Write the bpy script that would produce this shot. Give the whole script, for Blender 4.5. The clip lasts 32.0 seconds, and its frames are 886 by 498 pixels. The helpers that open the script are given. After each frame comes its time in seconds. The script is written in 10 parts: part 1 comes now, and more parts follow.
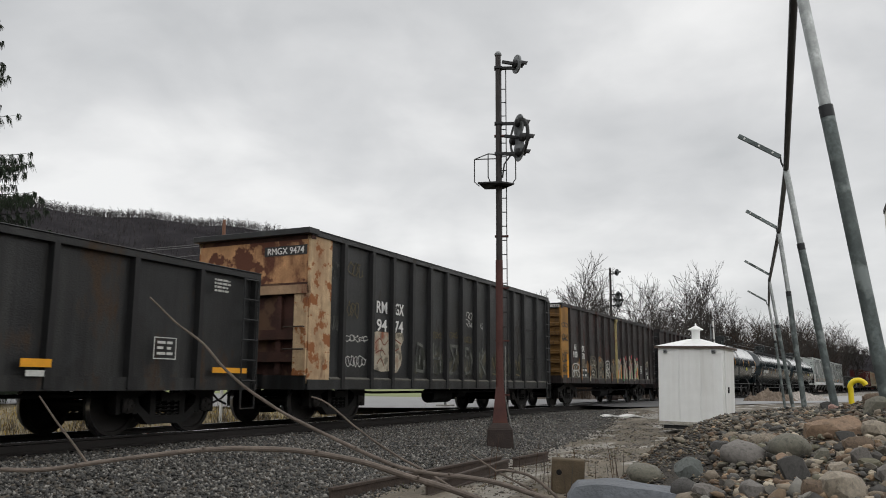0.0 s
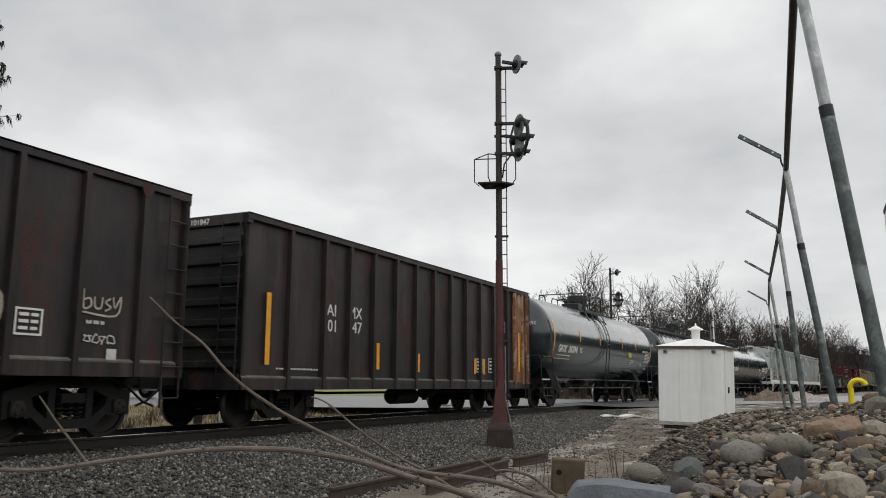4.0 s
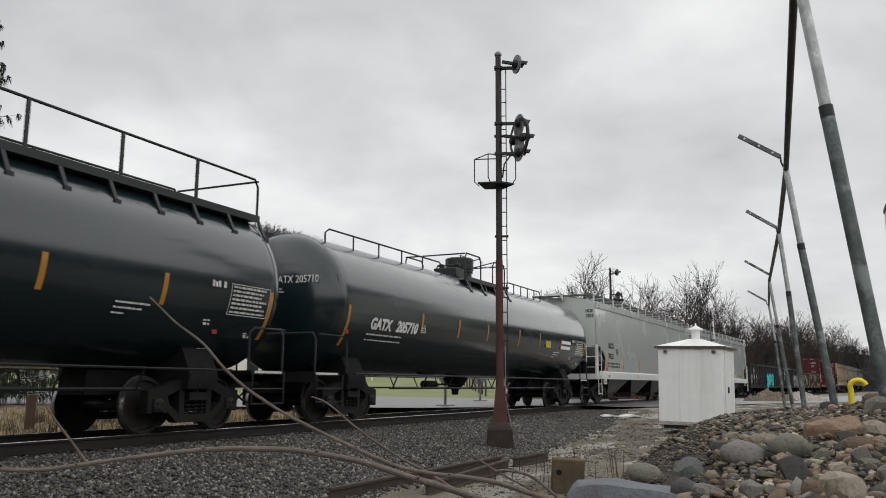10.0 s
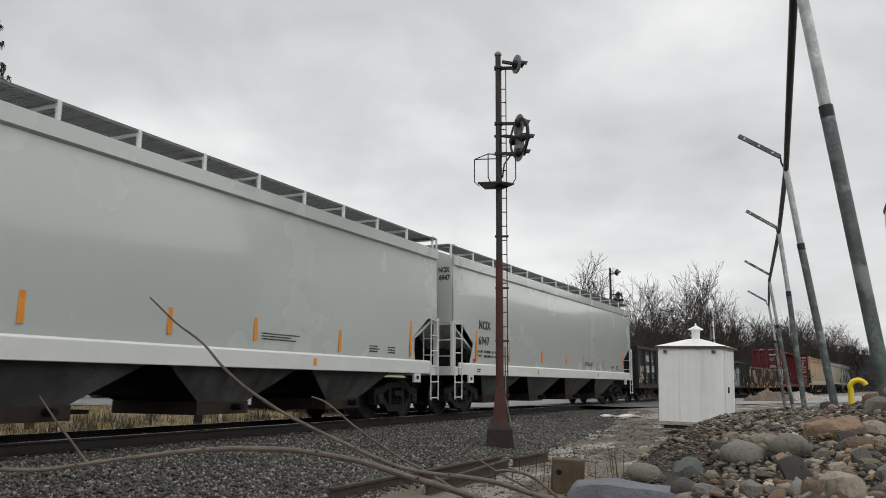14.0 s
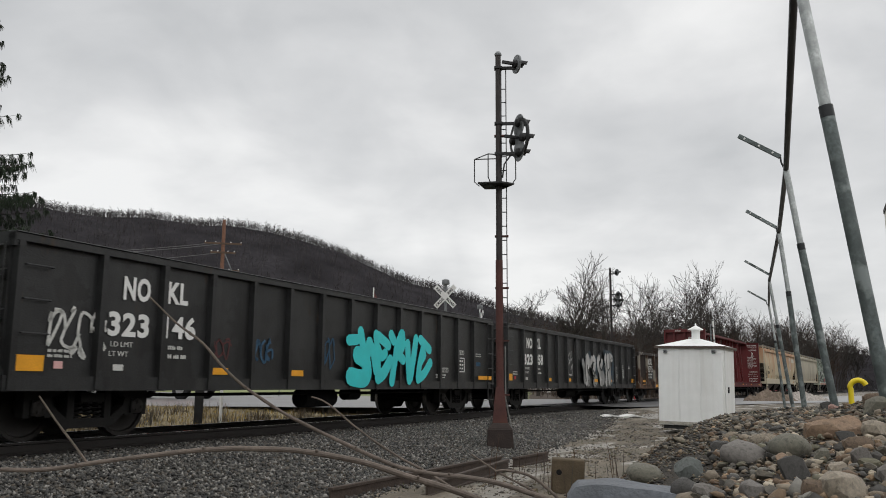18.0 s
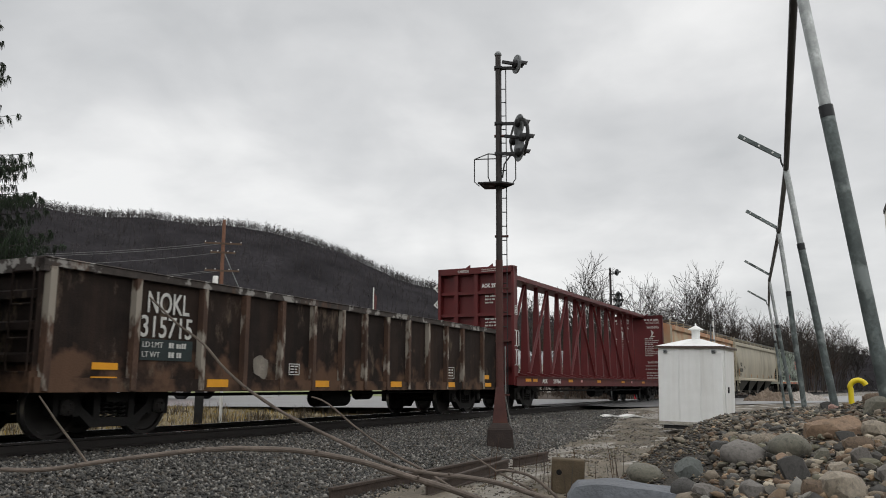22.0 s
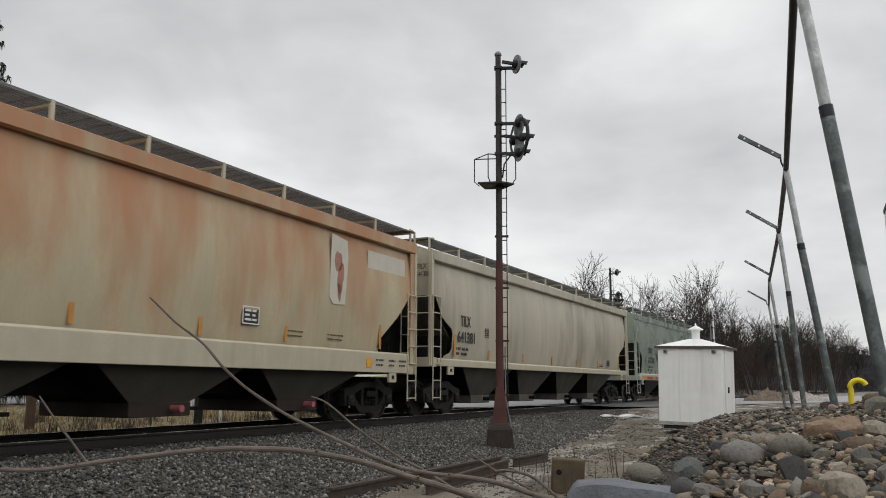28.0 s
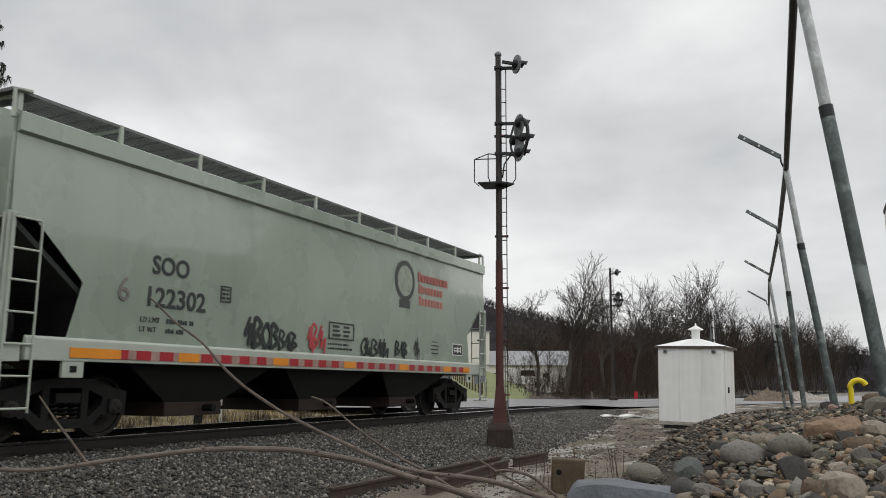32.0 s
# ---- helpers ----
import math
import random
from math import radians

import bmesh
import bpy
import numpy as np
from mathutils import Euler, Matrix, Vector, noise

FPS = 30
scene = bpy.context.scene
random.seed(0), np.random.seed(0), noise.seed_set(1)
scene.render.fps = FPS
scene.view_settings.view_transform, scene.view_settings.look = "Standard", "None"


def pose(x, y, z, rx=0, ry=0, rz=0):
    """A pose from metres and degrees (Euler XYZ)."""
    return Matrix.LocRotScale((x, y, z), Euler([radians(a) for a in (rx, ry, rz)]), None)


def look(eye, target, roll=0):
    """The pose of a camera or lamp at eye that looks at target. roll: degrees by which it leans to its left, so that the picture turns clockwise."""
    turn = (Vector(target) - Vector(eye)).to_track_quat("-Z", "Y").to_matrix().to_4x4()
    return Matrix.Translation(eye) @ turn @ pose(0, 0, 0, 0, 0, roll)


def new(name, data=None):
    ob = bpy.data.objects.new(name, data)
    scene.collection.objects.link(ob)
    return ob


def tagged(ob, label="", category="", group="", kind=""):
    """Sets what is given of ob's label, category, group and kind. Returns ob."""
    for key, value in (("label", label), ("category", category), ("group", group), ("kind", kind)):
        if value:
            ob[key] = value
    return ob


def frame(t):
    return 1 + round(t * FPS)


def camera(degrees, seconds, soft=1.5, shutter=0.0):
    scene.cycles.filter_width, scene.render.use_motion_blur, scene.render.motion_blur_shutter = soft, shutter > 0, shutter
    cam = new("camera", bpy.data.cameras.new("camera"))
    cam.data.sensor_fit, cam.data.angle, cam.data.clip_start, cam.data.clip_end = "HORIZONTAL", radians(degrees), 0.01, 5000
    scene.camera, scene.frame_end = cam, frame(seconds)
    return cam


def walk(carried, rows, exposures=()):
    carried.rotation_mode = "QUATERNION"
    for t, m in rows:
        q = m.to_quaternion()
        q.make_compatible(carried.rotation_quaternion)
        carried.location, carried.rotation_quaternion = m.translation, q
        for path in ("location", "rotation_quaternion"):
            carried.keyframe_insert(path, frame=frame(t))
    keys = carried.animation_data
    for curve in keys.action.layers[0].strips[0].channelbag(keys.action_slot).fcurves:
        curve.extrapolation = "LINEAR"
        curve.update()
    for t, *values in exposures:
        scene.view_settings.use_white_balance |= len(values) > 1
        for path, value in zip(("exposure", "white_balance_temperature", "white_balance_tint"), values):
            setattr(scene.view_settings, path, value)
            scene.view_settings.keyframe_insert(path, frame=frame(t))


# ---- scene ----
# The world: z = 0 is the top of the rails, x runs along the track away from the camera.
EYE = (0.0, 0.0, 0.8135)
YAW, PITCH, ROLL = radians(24.511), radians(9.396), 0.33
AIM = (EYE[0] + math.cos(PITCH) * math.cos(YAW), EYE[1] + math.cos(PITCH) * math.sin(YAW), EYE[2] + math.sin(PITCH))
cam = camera(56.78, 32.0, soft=0.95, shutter=0.1)
walk(cam, [(0.0, look(EYE, AIM, ROLL)), (32.0, look(EYE, AIM, ROLL))])

# ---- light: an overcast winter sky with a veiled sun behind the camera ----
SUN_EL, SUN_AZ = radians(42), radians(-100)


def build_world():
    w = bpy.data.worlds.new("overcast_sky")
    scene.world = w
    w.use_nodes = True
    nt = w.node_tree
    nt.nodes.clear()
    N, Lk = nt.nodes.new, nt.links.new
    out, bg = N("ShaderNodeOutputWorld"), N("ShaderNodeBackground")
    sky = N("ShaderNodeTexSky")
    sky.sky_type, sky.sun_disc = "NISHITA", False
    sky.sun_elevation, sky.sun_rotation = SUN_EL, radians(90) - SUN_AZ
    tc, mp = N("ShaderNodeTexCoord"), N("ShaderNodeMapping")
    sep = N("ShaderNodeSeparateXYZ")
    Lk(tc.outputs["Generated"], sep.inputs[0])
    # clouds lie on a flat ceiling: divide the direction by its height
    hz = N("ShaderNodeMath"); hz.operation = "ADD"; hz.inputs[1].default_value = 0.16
    ab = N("ShaderNodeMath"); ab.operation = "ABSOLUTE"
    Lk(sep.outputs[2], ab.inputs[0]); Lk(ab.outputs[0], hz.inputs[0])
    dv = N("ShaderNodeVectorMath"); dv.operation = "DIVIDE"
    cmb = N("ShaderNodeCombineXYZ")
    for i in range(3):
        Lk(hz.outputs[0], cmb.inputs[i])
    Lk(tc.outputs["Generated"], dv.inputs[0]); Lk(cmb.outputs[0], dv.inputs[1])
    Lk(dv.outputs[0], mp.inputs[0])
    mp.inputs["Location"].default_value = (3.046, -0.091, 8.743)
    n1, n2 = N("ShaderNodeTexNoise"), N("ShaderNodeTexNoise")
    hz2 = N("ShaderNodeMath"); hz2.operation = "ADD"; hz2.inputs[1].default_value = 0.55
    Lk(ab.outputs[0], hz2.inputs[0])
    dv2, cmb2 = N("ShaderNodeVectorMath"), N("ShaderNodeCombineXYZ")
    dv2.operation = "DIVIDE"
    for i in range(3):
        Lk(hz2.outputs[0], cmb2.inputs[i])
    Lk(tc.outputs["Generated"], dv2.inputs[0]); Lk(cmb2.outputs[0], dv2.inputs[1])
    for n, s, d, ds in ((n1, 0.8135, 7, 0.0), (n2, 5.2, 6, 0.5)):
        n.inputs["Scale"].default_value, n.inputs["Detail"].default_value = s, d
        n.inputs["Roughness"].default_value, n.inputs["Distortion"].default_value = 0.5, ds
        Lk(mp.outputs[0] if n is n1 else dv2.outputs[0], n.inputs["Vector"])
    mx = N("ShaderNodeMath"); mx.operation = "MULTIPLY_ADD"
    mx.inputs[1].default_value = 0.30
    Lk(n2.outputs["Fac"], mx.inputs[0]); Lk(n1.outputs["Fac"], mx.inputs[2])
    ramp = N("ShaderNodeValToRGB")
    e = ramp.color_ramp.elements
    e[0].position, e[0].color = 0.45, (0.508, 0.518, 0.527, 1)
    e[1].position, e[1].color = 0.77, (0.865, 0.864, 0.858, 1)
    m = e.new(0.60); m.color = (0.652, 0.657, 0.662, 1)
    Lk(mx.outputs[0], ramp.inputs[0])
    # the cloud deck thins to a bright band above the horizon
    hr = N("ShaderNodeMapRange")
    hr.inputs["From Min"].default_value, hr.inputs["From Max"].default_value = 0.06, 0.36
    hr.inputs["To Min"].default_value, hr.inputs["To Max"].default_value = 0.30, 0.0
    Lk(sep.outputs[2], hr.inputs["Value"])
    mix = N("ShaderNodeMix"); mix.data_type = "RGBA"
    mix.inputs[7].default_value = (0.84, 0.845, 0.84, 1)
    Lk(hr.outputs[0], mix.inputs[0]); Lk(ramp.outputs[0], mix.inputs[6])
    sc = N("ShaderNodeMix"); sc.data_type = "RGBA"; sc.blend_type = "ADD"; sc.inputs[0].default_value = 0.006
    Lk(mix.outputs[2], sc.inputs[6]); Lk(sky.outputs[0], sc.inputs[7])
    Lk(sc.outputs[2], bg.inputs[0]); bg.inputs[1].default_value = 1.0
    Lk(bg.outputs[0], out.inputs[0])


build_world()
sun_data = bpy.data.lights.new("sun", "SUN")
sun_data.energy, sun_data.angle, sun_data.color = 1.65, radians(175), (1.0, 0.98, 0.955)
sun = new("sun", sun_data)
sun_from = Vector((math.cos(SUN_EL) * math.cos(SUN_AZ), math.cos(SUN_EL) * math.sin(SUN_AZ), math.sin(SUN_EL)))
sun.matrix_world = look(sun_from * 60, (0, 0, 0))

# ---- materials ----
MATS = {}


def mat(name, base, rough=0.7, metal=0.0, vary=0.25, scale=4.0, bump=0.15, fine=40.0, rust=0.0, rust_col=(0.16, 0.07, 0.035),
        streak=0.0, streak_col=(0.03, 0.028, 0.025), stretch=(1, 1, 1), rand=0.0, island=0.0, spec=0.4, palette=None, coat=0.0, alt=None, alt_lo=0.5, alt_hi=0.62, wet=0.0, alt_rise=None, own=False, coat_rough=0.06):
    """A procedural surface: base colour with two scales of variation, optional rust patches, run-off streaks and fine relief."""
    if name in MATS:
        return MATS[name]
    m = bpy.data.materials.new(name)
    m.use_nodes = True
    nt = m.node_tree
    N, Lk = nt.nodes.new, nt.links.new
    b = nt.nodes["Principled BSDF"]
    tc, mp = N("ShaderNodeTexCoord"), N("ShaderNodeMapping")
    mp.inputs["Scale"].default_value = stretch
    Lk(tc.outputs["Object"], mp.inputs[0])
    if own:  # each piece on a shared mesh takes its own stretch of the pattern
        sh = N("ShaderNodeMath"); sh.operation = "MULTIPLY"; sh.inputs[1].default_value = 60.0
        Lk(N("ShaderNodeObjectInfo").outputs["Random"], sh.inputs[0]); Lk(sh.outputs[0], mp.inputs["Location"])

    def noise_tex(s, detail=5, vec=None, rgh=0.55):
        n = N("ShaderNodeTexNoise")
        n.inputs["Scale"].default_value, n.inputs["Detail"].default_value, n.inputs["Roughness"].default_value = s, detail, rgh
        Lk((vec or mp).outputs[0], n.inputs["Vector"])
        return n

    def ramp(src, lo, hi):
        r = N("ShaderNodeMapRange")
        r.inputs["From Min"].default_value, r.inputs["From Max"].default_value = lo, hi
        Lk(src, r.inputs["Value"])
        return r.outputs[0]

    def mixc(f, a, c, blend="MIX"):
        x = N("ShaderNodeMix")
        x.data_type, x.blend_type = "RGBA", blend
        for sock, v in ((0, f), (6, a), (7, c)):
            if isinstance(v, (float, int)):
                x.inputs[sock].default_value = v
            elif isinstance(v, tuple):
                x.inputs[sock].default_value = (*v[:3], 1)
            else:
                Lk(v, x.inputs[sock])
        return x.outputs[2]

    n1, n2 = noise_tex(scale), noise_tex(fine, 3)
    lo = tuple(c * (1 - vary) for c in base)
    hi = tuple(min(1, c * (1 + vary)) for c in base)
    col = mixc(ramp(n1.outputs["Fac"], 0.3, 0.7), lo, hi)
    col = mixc(ramp(n2.outputs["Fac"], 0.35, 0.75), col, tuple(c * (1 - vary * 0.6) for c in base))
    if alt:
        n5 = noise_tex(scale * 0.6, 4)
        src5 = n5.outputs["Fac"]
        if alt_rise:  # a stain that thickens with height: (height, share per metre)
            sx = N("ShaderNodeSeparateXYZ"); Lk(tc.outputs["Object"], sx.inputs[0])
            ma = N("ShaderNodeMath"); ma.operation = "MULTIPLY_ADD"; ma.inputs[1].default_value = alt_rise[1]; ma.inputs[2].default_value = -alt_rise[0] * alt_rise[1]
            Lk(sx.outputs["Z"], ma.inputs[0])
            ad = N("ShaderNodeMath"); ad.operation = "ADD"
            Lk(src5, ad.inputs[0]); Lk(ma.outputs[0], ad.inputs[1]); src5 = ad.outputs[0]
        patch = ramp(src5, alt_lo, alt_hi)
        col = mixc(patch, col, alt)
    if rand or island:
        src = (N("ShaderNodeObjectInfo").outputs["Random"] if rand else N("ShaderNodeNewGeometry").outputs["Random Per Island"])
        hs = N("ShaderNodeHueSaturation")
        k = rand or island
        r1 = N("ShaderNodeMapRange"); r1.inputs["To Min"].default_value, r1.inputs["To Max"].default_value = 1 - k, 1 + k
        Lk(src, r1.inputs["Value"]); Lk(r1.outputs[0], hs.inputs["Value"])
        w = N("ShaderNodeMath"); w.operation = "MULTIPLY"; w.inputs[1].default_value = 7.31
        fr = N("ShaderNodeMath"); fr.operation = "FRACT"
        Lk(src, w.inputs[0]); Lk(w.outputs[0], fr.inputs[0])
        r2 = N("ShaderNodeMapRange"); r2.inputs["To Min"].default_value, r2.inputs["To Max"].default_value = 0.25, 1.6
        Lk(fr.outputs[0], r2.inputs["Value"]); Lk(r2.outputs[0], hs.inputs["Saturation"])
        Lk(col, hs.inputs["Color"]); col = hs.outputs[0]
    if palette:
        src = (N("ShaderNodeObjectInfo").outputs["Random"] if palette[0] == "object" else N("ShaderNodeNewGeometry").outputs["Random Per Island"])
        cr = N("ShaderNodeValToRGB")
        cr.color_ramp.interpolation = "CONSTANT"
        cols = palette[1]
        while len(cr.color_ramp.elements) < len(cols):
            cr.color_ramp.elements.new(0.5)
        for i, c in enumerate(cols):
            cr.color_ramp.elements[i].position, cr.color_ramp.elements[i].color = i / len(cols), (*c, 1)
        Lk(src, cr.inputs[0])
        col = mixc(1.0, col, cr.outputs[0], "MULTIPLY")
    rgh = None
    if streak:
        ms = N("ShaderNodeMapping"); ms.inputs["Scale"].default_value = (3.2, 3.2, 0.16)
        Lk(tc.outputs["Object"], ms.inputs[0])
        n3 = noise_tex(1.0, 6, ms, 0.62)
        big = noise_tex(0.5, 2)
        f = N("ShaderNodeMath"); f.operation = "MULTIPLY"
        Lk(ramp(n3.outputs["Fac"], 0.44, 0.70), f.inputs[0]); Lk(ramp(big.outputs["Fac"], 0.3, 0.65), f.inputs[1])
        g = N("ShaderNodeMath"); g.operation = "MULTIPLY"; g.inputs[1].default_value = streak
        Lk(f.outputs[0], g.inputs[0])
        col = mixc(g.outputs[0], col, streak_col)
    if rust:
        ms = N("ShaderNodeMapping"); ms.inputs["Scale"].default_value = (1.3, 1.3, 0.55)
        Lk(tc.outputs["Object"], ms.inputs[0])
        n4 = noise_tex(1.1, 9, ms, 0.68)
        f = ramp(n4.outputs["Fac"], 0.66 - 0.3 * rust, 0.74 - 0.24 * rust)
        col2 = mixc(ramp(n2.outputs["Fac"], 0.3, 0.7), rust_col, tuple(c * 1.9 for c in rust_col))
        col = mixc(f, col, col2)
        rr = N("ShaderNodeMapRange"); rr.inputs["To Min"].default_value, rr.inputs["To Max"].default_value = rough, 0.9
        Lk(f, rr.inputs["Value"]); rgh = rr.outputs[0]
    Lk(col, b.inputs["Base Color"])
    if rgh is None:
        rr = N("ShaderNodeMapRange"); rr.inputs["To Min"].default_value, rr.inputs["To Max"].default_value = max(0.02, rough - 0.12), min(1, rough + 0.12)
        Lk(n1.outputs["Fac"], rr.inputs["Value"]); rgh = rr.outputs[0]
    if alt and wet:
        wm = N("ShaderNodeMapRange"); wm.inputs["To Min"].default_value, wm.inputs["To Max"].default_value = rough, wet
        Lk(patch, wm.inputs["Value"]); rgh = wm.outputs[0]
    Lk(rgh, b.inputs["Roughness"])
    b.inputs["Metallic"].default_value = metal
    b.inputs["Specular IOR Level"].default_value = spec
    b.inputs["Coat Weight"].default_value, b.inputs["Coat Roughness"].default_value = coat, coat_rough
    if bump:
        bp = N("ShaderNodeBump"); bp.inputs["Strength"].default_value, bp.inputs["Distance"].default_value = bump, 0.02
        Lk(n2.outputs["Fac"], bp.inputs["Height"]); Lk(bp.outputs[0], b.inputs["Normal"])
    MATS[name] = m
    return m


def glow(name, col, strength):
    m = mat(name, col, 0.3, bump=0, vary=0.05)
    b = m.node_tree.nodes["Principled BSDF"]
    b.inputs["Emission Color"].default_value = (*col, 1)
    b.inputs["Emission Strength"].default_value = strength
    return m


BLACK = mat("black_car_paint", (0.02, 0.021, 0.023), 0.42, vary=0.35, scale=1.2, streak=0.5, streak_col=(0.055, 0.05, 0.045), bump=0.05)
BLACKDIRTY = mat("weathered_black_paint", (0.0135, 0.0150, 0.0165), 0.42, spec=0.45, vary=0.75, scale=1.3, streak=0.8, streak_col=(0.040, 0.042, 0.043), rust=0.2, rust_col=(0.030, 0.024, 0.019), bump=0.25, alt=(0.0075, 0.0078, 0.008), alt_lo=0.5, alt_hi=0.545)
BLACKMILL = mat("peeling_black_mill_paint", (0.0185, 0.0192, 0.0195), 0.42, spec=0.4, vary=0.5, scale=2.2, streak=0.6, streak_col=(0.040, 0.039, 0.037), rust=0.16, rust_col=(0.04, 0.028, 0.02), bump=0.2, alt=(0.0095, 0.0098, 0.0098), alt_lo=0.55, alt_hi=0.575)
BLACKPOST = mat("sooty_black_post_paint", (0.0085, 0.0088, 0.0095), 0.5, spec=0.4, vary=0.5, scale=3, streak=0.5, streak_col=(0.026, 0.026, 0.026), bump=0.15)
BROWNBLACK = mat("brown_black_paint", (0.021, 0.0168, 0.0168), 0.5, spec=0.35, vary=0.7, scale=1.4, streak=0.85, streak_col=(0.060, 0.046, 0.043), rust=0.42, rust_col=(0.040, 0.020, 0.018), alt=(0.0095, 0.0090, 0.0095), alt_lo=0.46, alt_hi=0.58, bump=0.15)
RUSTY = mat("rusted_gondola_paint", (0.021, 0.0145, 0.012), 0.8, spec=0.2, vary=0.55, scale=2.4, streak=0.6, streak_col=(0.055, 0.032, 0.021), rust=0.30, rust_col=(0.088, 0.066, 0.048), bump=0.3, alt=(0.115, 0.066, 0.042), alt_lo=0.50, alt_hi=0.62, alt_rise=(1.12, -0.22))
RUSTEND = mat("rust_and_peeling_paint", (0.25, 0.135, 0.075), 0.85, vary=0.45, scale=2.2, streak=0.75, streak_col=(0.05, 0.026, 0.018), rust=0.5, rust_col=(0.05, 0.022, 0.014), bump=0.4, alt=(0.40, 0.29, 0.19), alt_lo=0.56, alt_hi=0.62)
YELLOWEND = mat("faded_yellow_paint", (0.38, 0.195, 0.045), 0.65, vary=0.3, scale=1.6, streak=0.85, streak_col=(0.06, 0.032, 0.018), rust=0.36, rust_col=(0.05, 0.025, 0.015), bump=0.15)
UNDER = mat("greasy_underframe", (0.011, 0.0112, 0.0115), 0.75, spec=0.2, vary=0.5, scale=6, bump=0.3, rust=0.06, rust_col=(0.02, 0.014, 0.011))
TRUCK = mat("grimy_cast_steel", (0.0125, 0.0118, 0.0112), 0.7, spec=0.25, vary=0.45, scale=7, bump=0.3)
WHEEL = mat("wheel_steel", (0.020, 0.0175, 0.016), 0.55, 0.3, vary=0.35, scale=6, bump=0.15)
TREAD = mat("polished_tread", (0.42, 0.42, 0.43), 0.3, 0.9, vary=0.1, bump=0)
TANK = mat("gloss_black_tank", (0.0075, 0.0180, 0.0220), 0.24, vary=0.2, scale=0.7, bump=0.16, fine=0.9, streak=0.3, streak_col=(0.012, 0.019, 0.022), spec=0.45, coat=0.56, coat_rough=0.14)
HOPWHITE = mat("pale_grey_hopper_paint", (0.50, 0.54, 0.52), 0.26, coat=0.6, fine=0.9, vary=0.03, scale=0.5, streak=0.10, streak_col=(0.42, 0.435, 0.41), bump=0.03)
HOPTRIM = mat("white_sill_paint", (0.70, 0.72, 0.70), 0.45, vary=0.07, scale=1.5, bump=0.03)
HOPTAN = mat("stained_tan_hopper_paint", (0.51, 0.445, 0.30), 0.65, vary=0.14, scale=1.5, stretch=(1, 1, 0.3), streak=0.6, streak_col=(0.38, 0.28, 0.16), bump=0.08, alt=(0.44, 0.22, 0.118), alt_lo=0.42, alt_hi=0.70, alt_rise=(3.0, 0.11))
HOPGREY = mat("weathered_grey_hopper_paint", (0.47, 0.435, 0.345), 0.5, vary=0.22, scale=0.8, stretch=(1, 1, 0.35), streak=0.6, streak_col=(0.24, 0.22, 0.165), bump=0.06, alt=(0.27, 0.245, 0.18), alt_lo=0.56, alt_hi=0.72)
HOPGREEN = mat("sage_green_hopper_paint", (0.295, 0.352, 0.290), 0.28, coat=0.5, fine=0.9, vary=0.08, scale=0.7, streak=0.3, streak_col=(0.19, 0.235, 0.19), bump=0.04)
TANTRIM = mat("cream_sill_paint", (0.50, 0.455, 0.345), 0.6, vary=0.12, scale=2, bump=0.06, streak=0.4, streak_col=(0.33, 0.27, 0.18))
GREENTRIM = mat("pale_green_sill_paint", (0.42, 0.46, 0.40), 0.5, vary=0.1, scale=2, bump=0.04)
REDCAR = mat("oxide_red_paint", (0.11, 0.013, 0.014), 0.5, vary=0.25, scale=1.5, streak=0.5, streak_col=(0.075, 0.018, 0.017), bump=0.06)
GRATE = mat("galvanised_grating", (0.16, 0.165, 0.165), 0.6, 0.4, vary=0.2)
ORANGE = mat("orange_reflector", (0.75, 0.27, 0.02), 0.4, vary=0.12, bump=0)
AMBER = mat("yellow_reflector", (0.80, 0.36, 0.02), 0.4, vary=0.12, bump=0)
REDREF = mat("red_reflector", (0.36, 0.018, 0.026), 0.4, vary=0.1, bump=0)
PINKREF = mat("pale_pink_reflector", (0.72, 0.42, 0.40), 0.4, vary=0.1, bump=0)
WHITE = mat("white_lettering", (0.74, 0.74, 0.72), 0.6, vary=0.06, bump=0)
WORNWHITE = mat("worn_white_lettering", (0.60, 0.60, 0.57), 0.7, vary=0.25, scale=9, bump=0)
DARKTEXT = mat("black_lettering", (0.03, 0.035, 0.035), 0.6, vary=0.1, bump=0)
TEAL = mat("turquoise_spray_paint", (0.035, 0.60, 0.61), 0.5, vary=0.1, scale=3, bump=0)
SILVER = mat("silver_spray_paint", (0.46, 0.46, 0.45), 0.5, vary=0.35, scale=2.2, bump=0)
BLUE = mat("blue_spray_paint", (0.03, 0.09, 0.16), 0.6, vary=0.3, scale=3, bump=0)
CREAMP = mat("cream_spray_paint", (0.50, 0.45, 0.36), 0.6, vary=0.4, scale=4, bump=0)
PINKP = mat("coral_spray_paint", (0.50, 0.07, 0.08), 0.6, vary=0.2, scale=4, bump=0)
GREENP = mat("green_spray_paint", (0.17, 0.40, 0.19), 0.6, vary=0.3, scale=4, bump=0)
MAROON = mat("dull_maroon_paint", (0.10, 0.03, 0.03), 0.6, vary=0.3, bump=0)
BALLAST_BED = mat("ballast_bed", (0.030, 0.027, 0.024), 0.9, vary=0.5, scale=9, fine=34, bump=0.9)
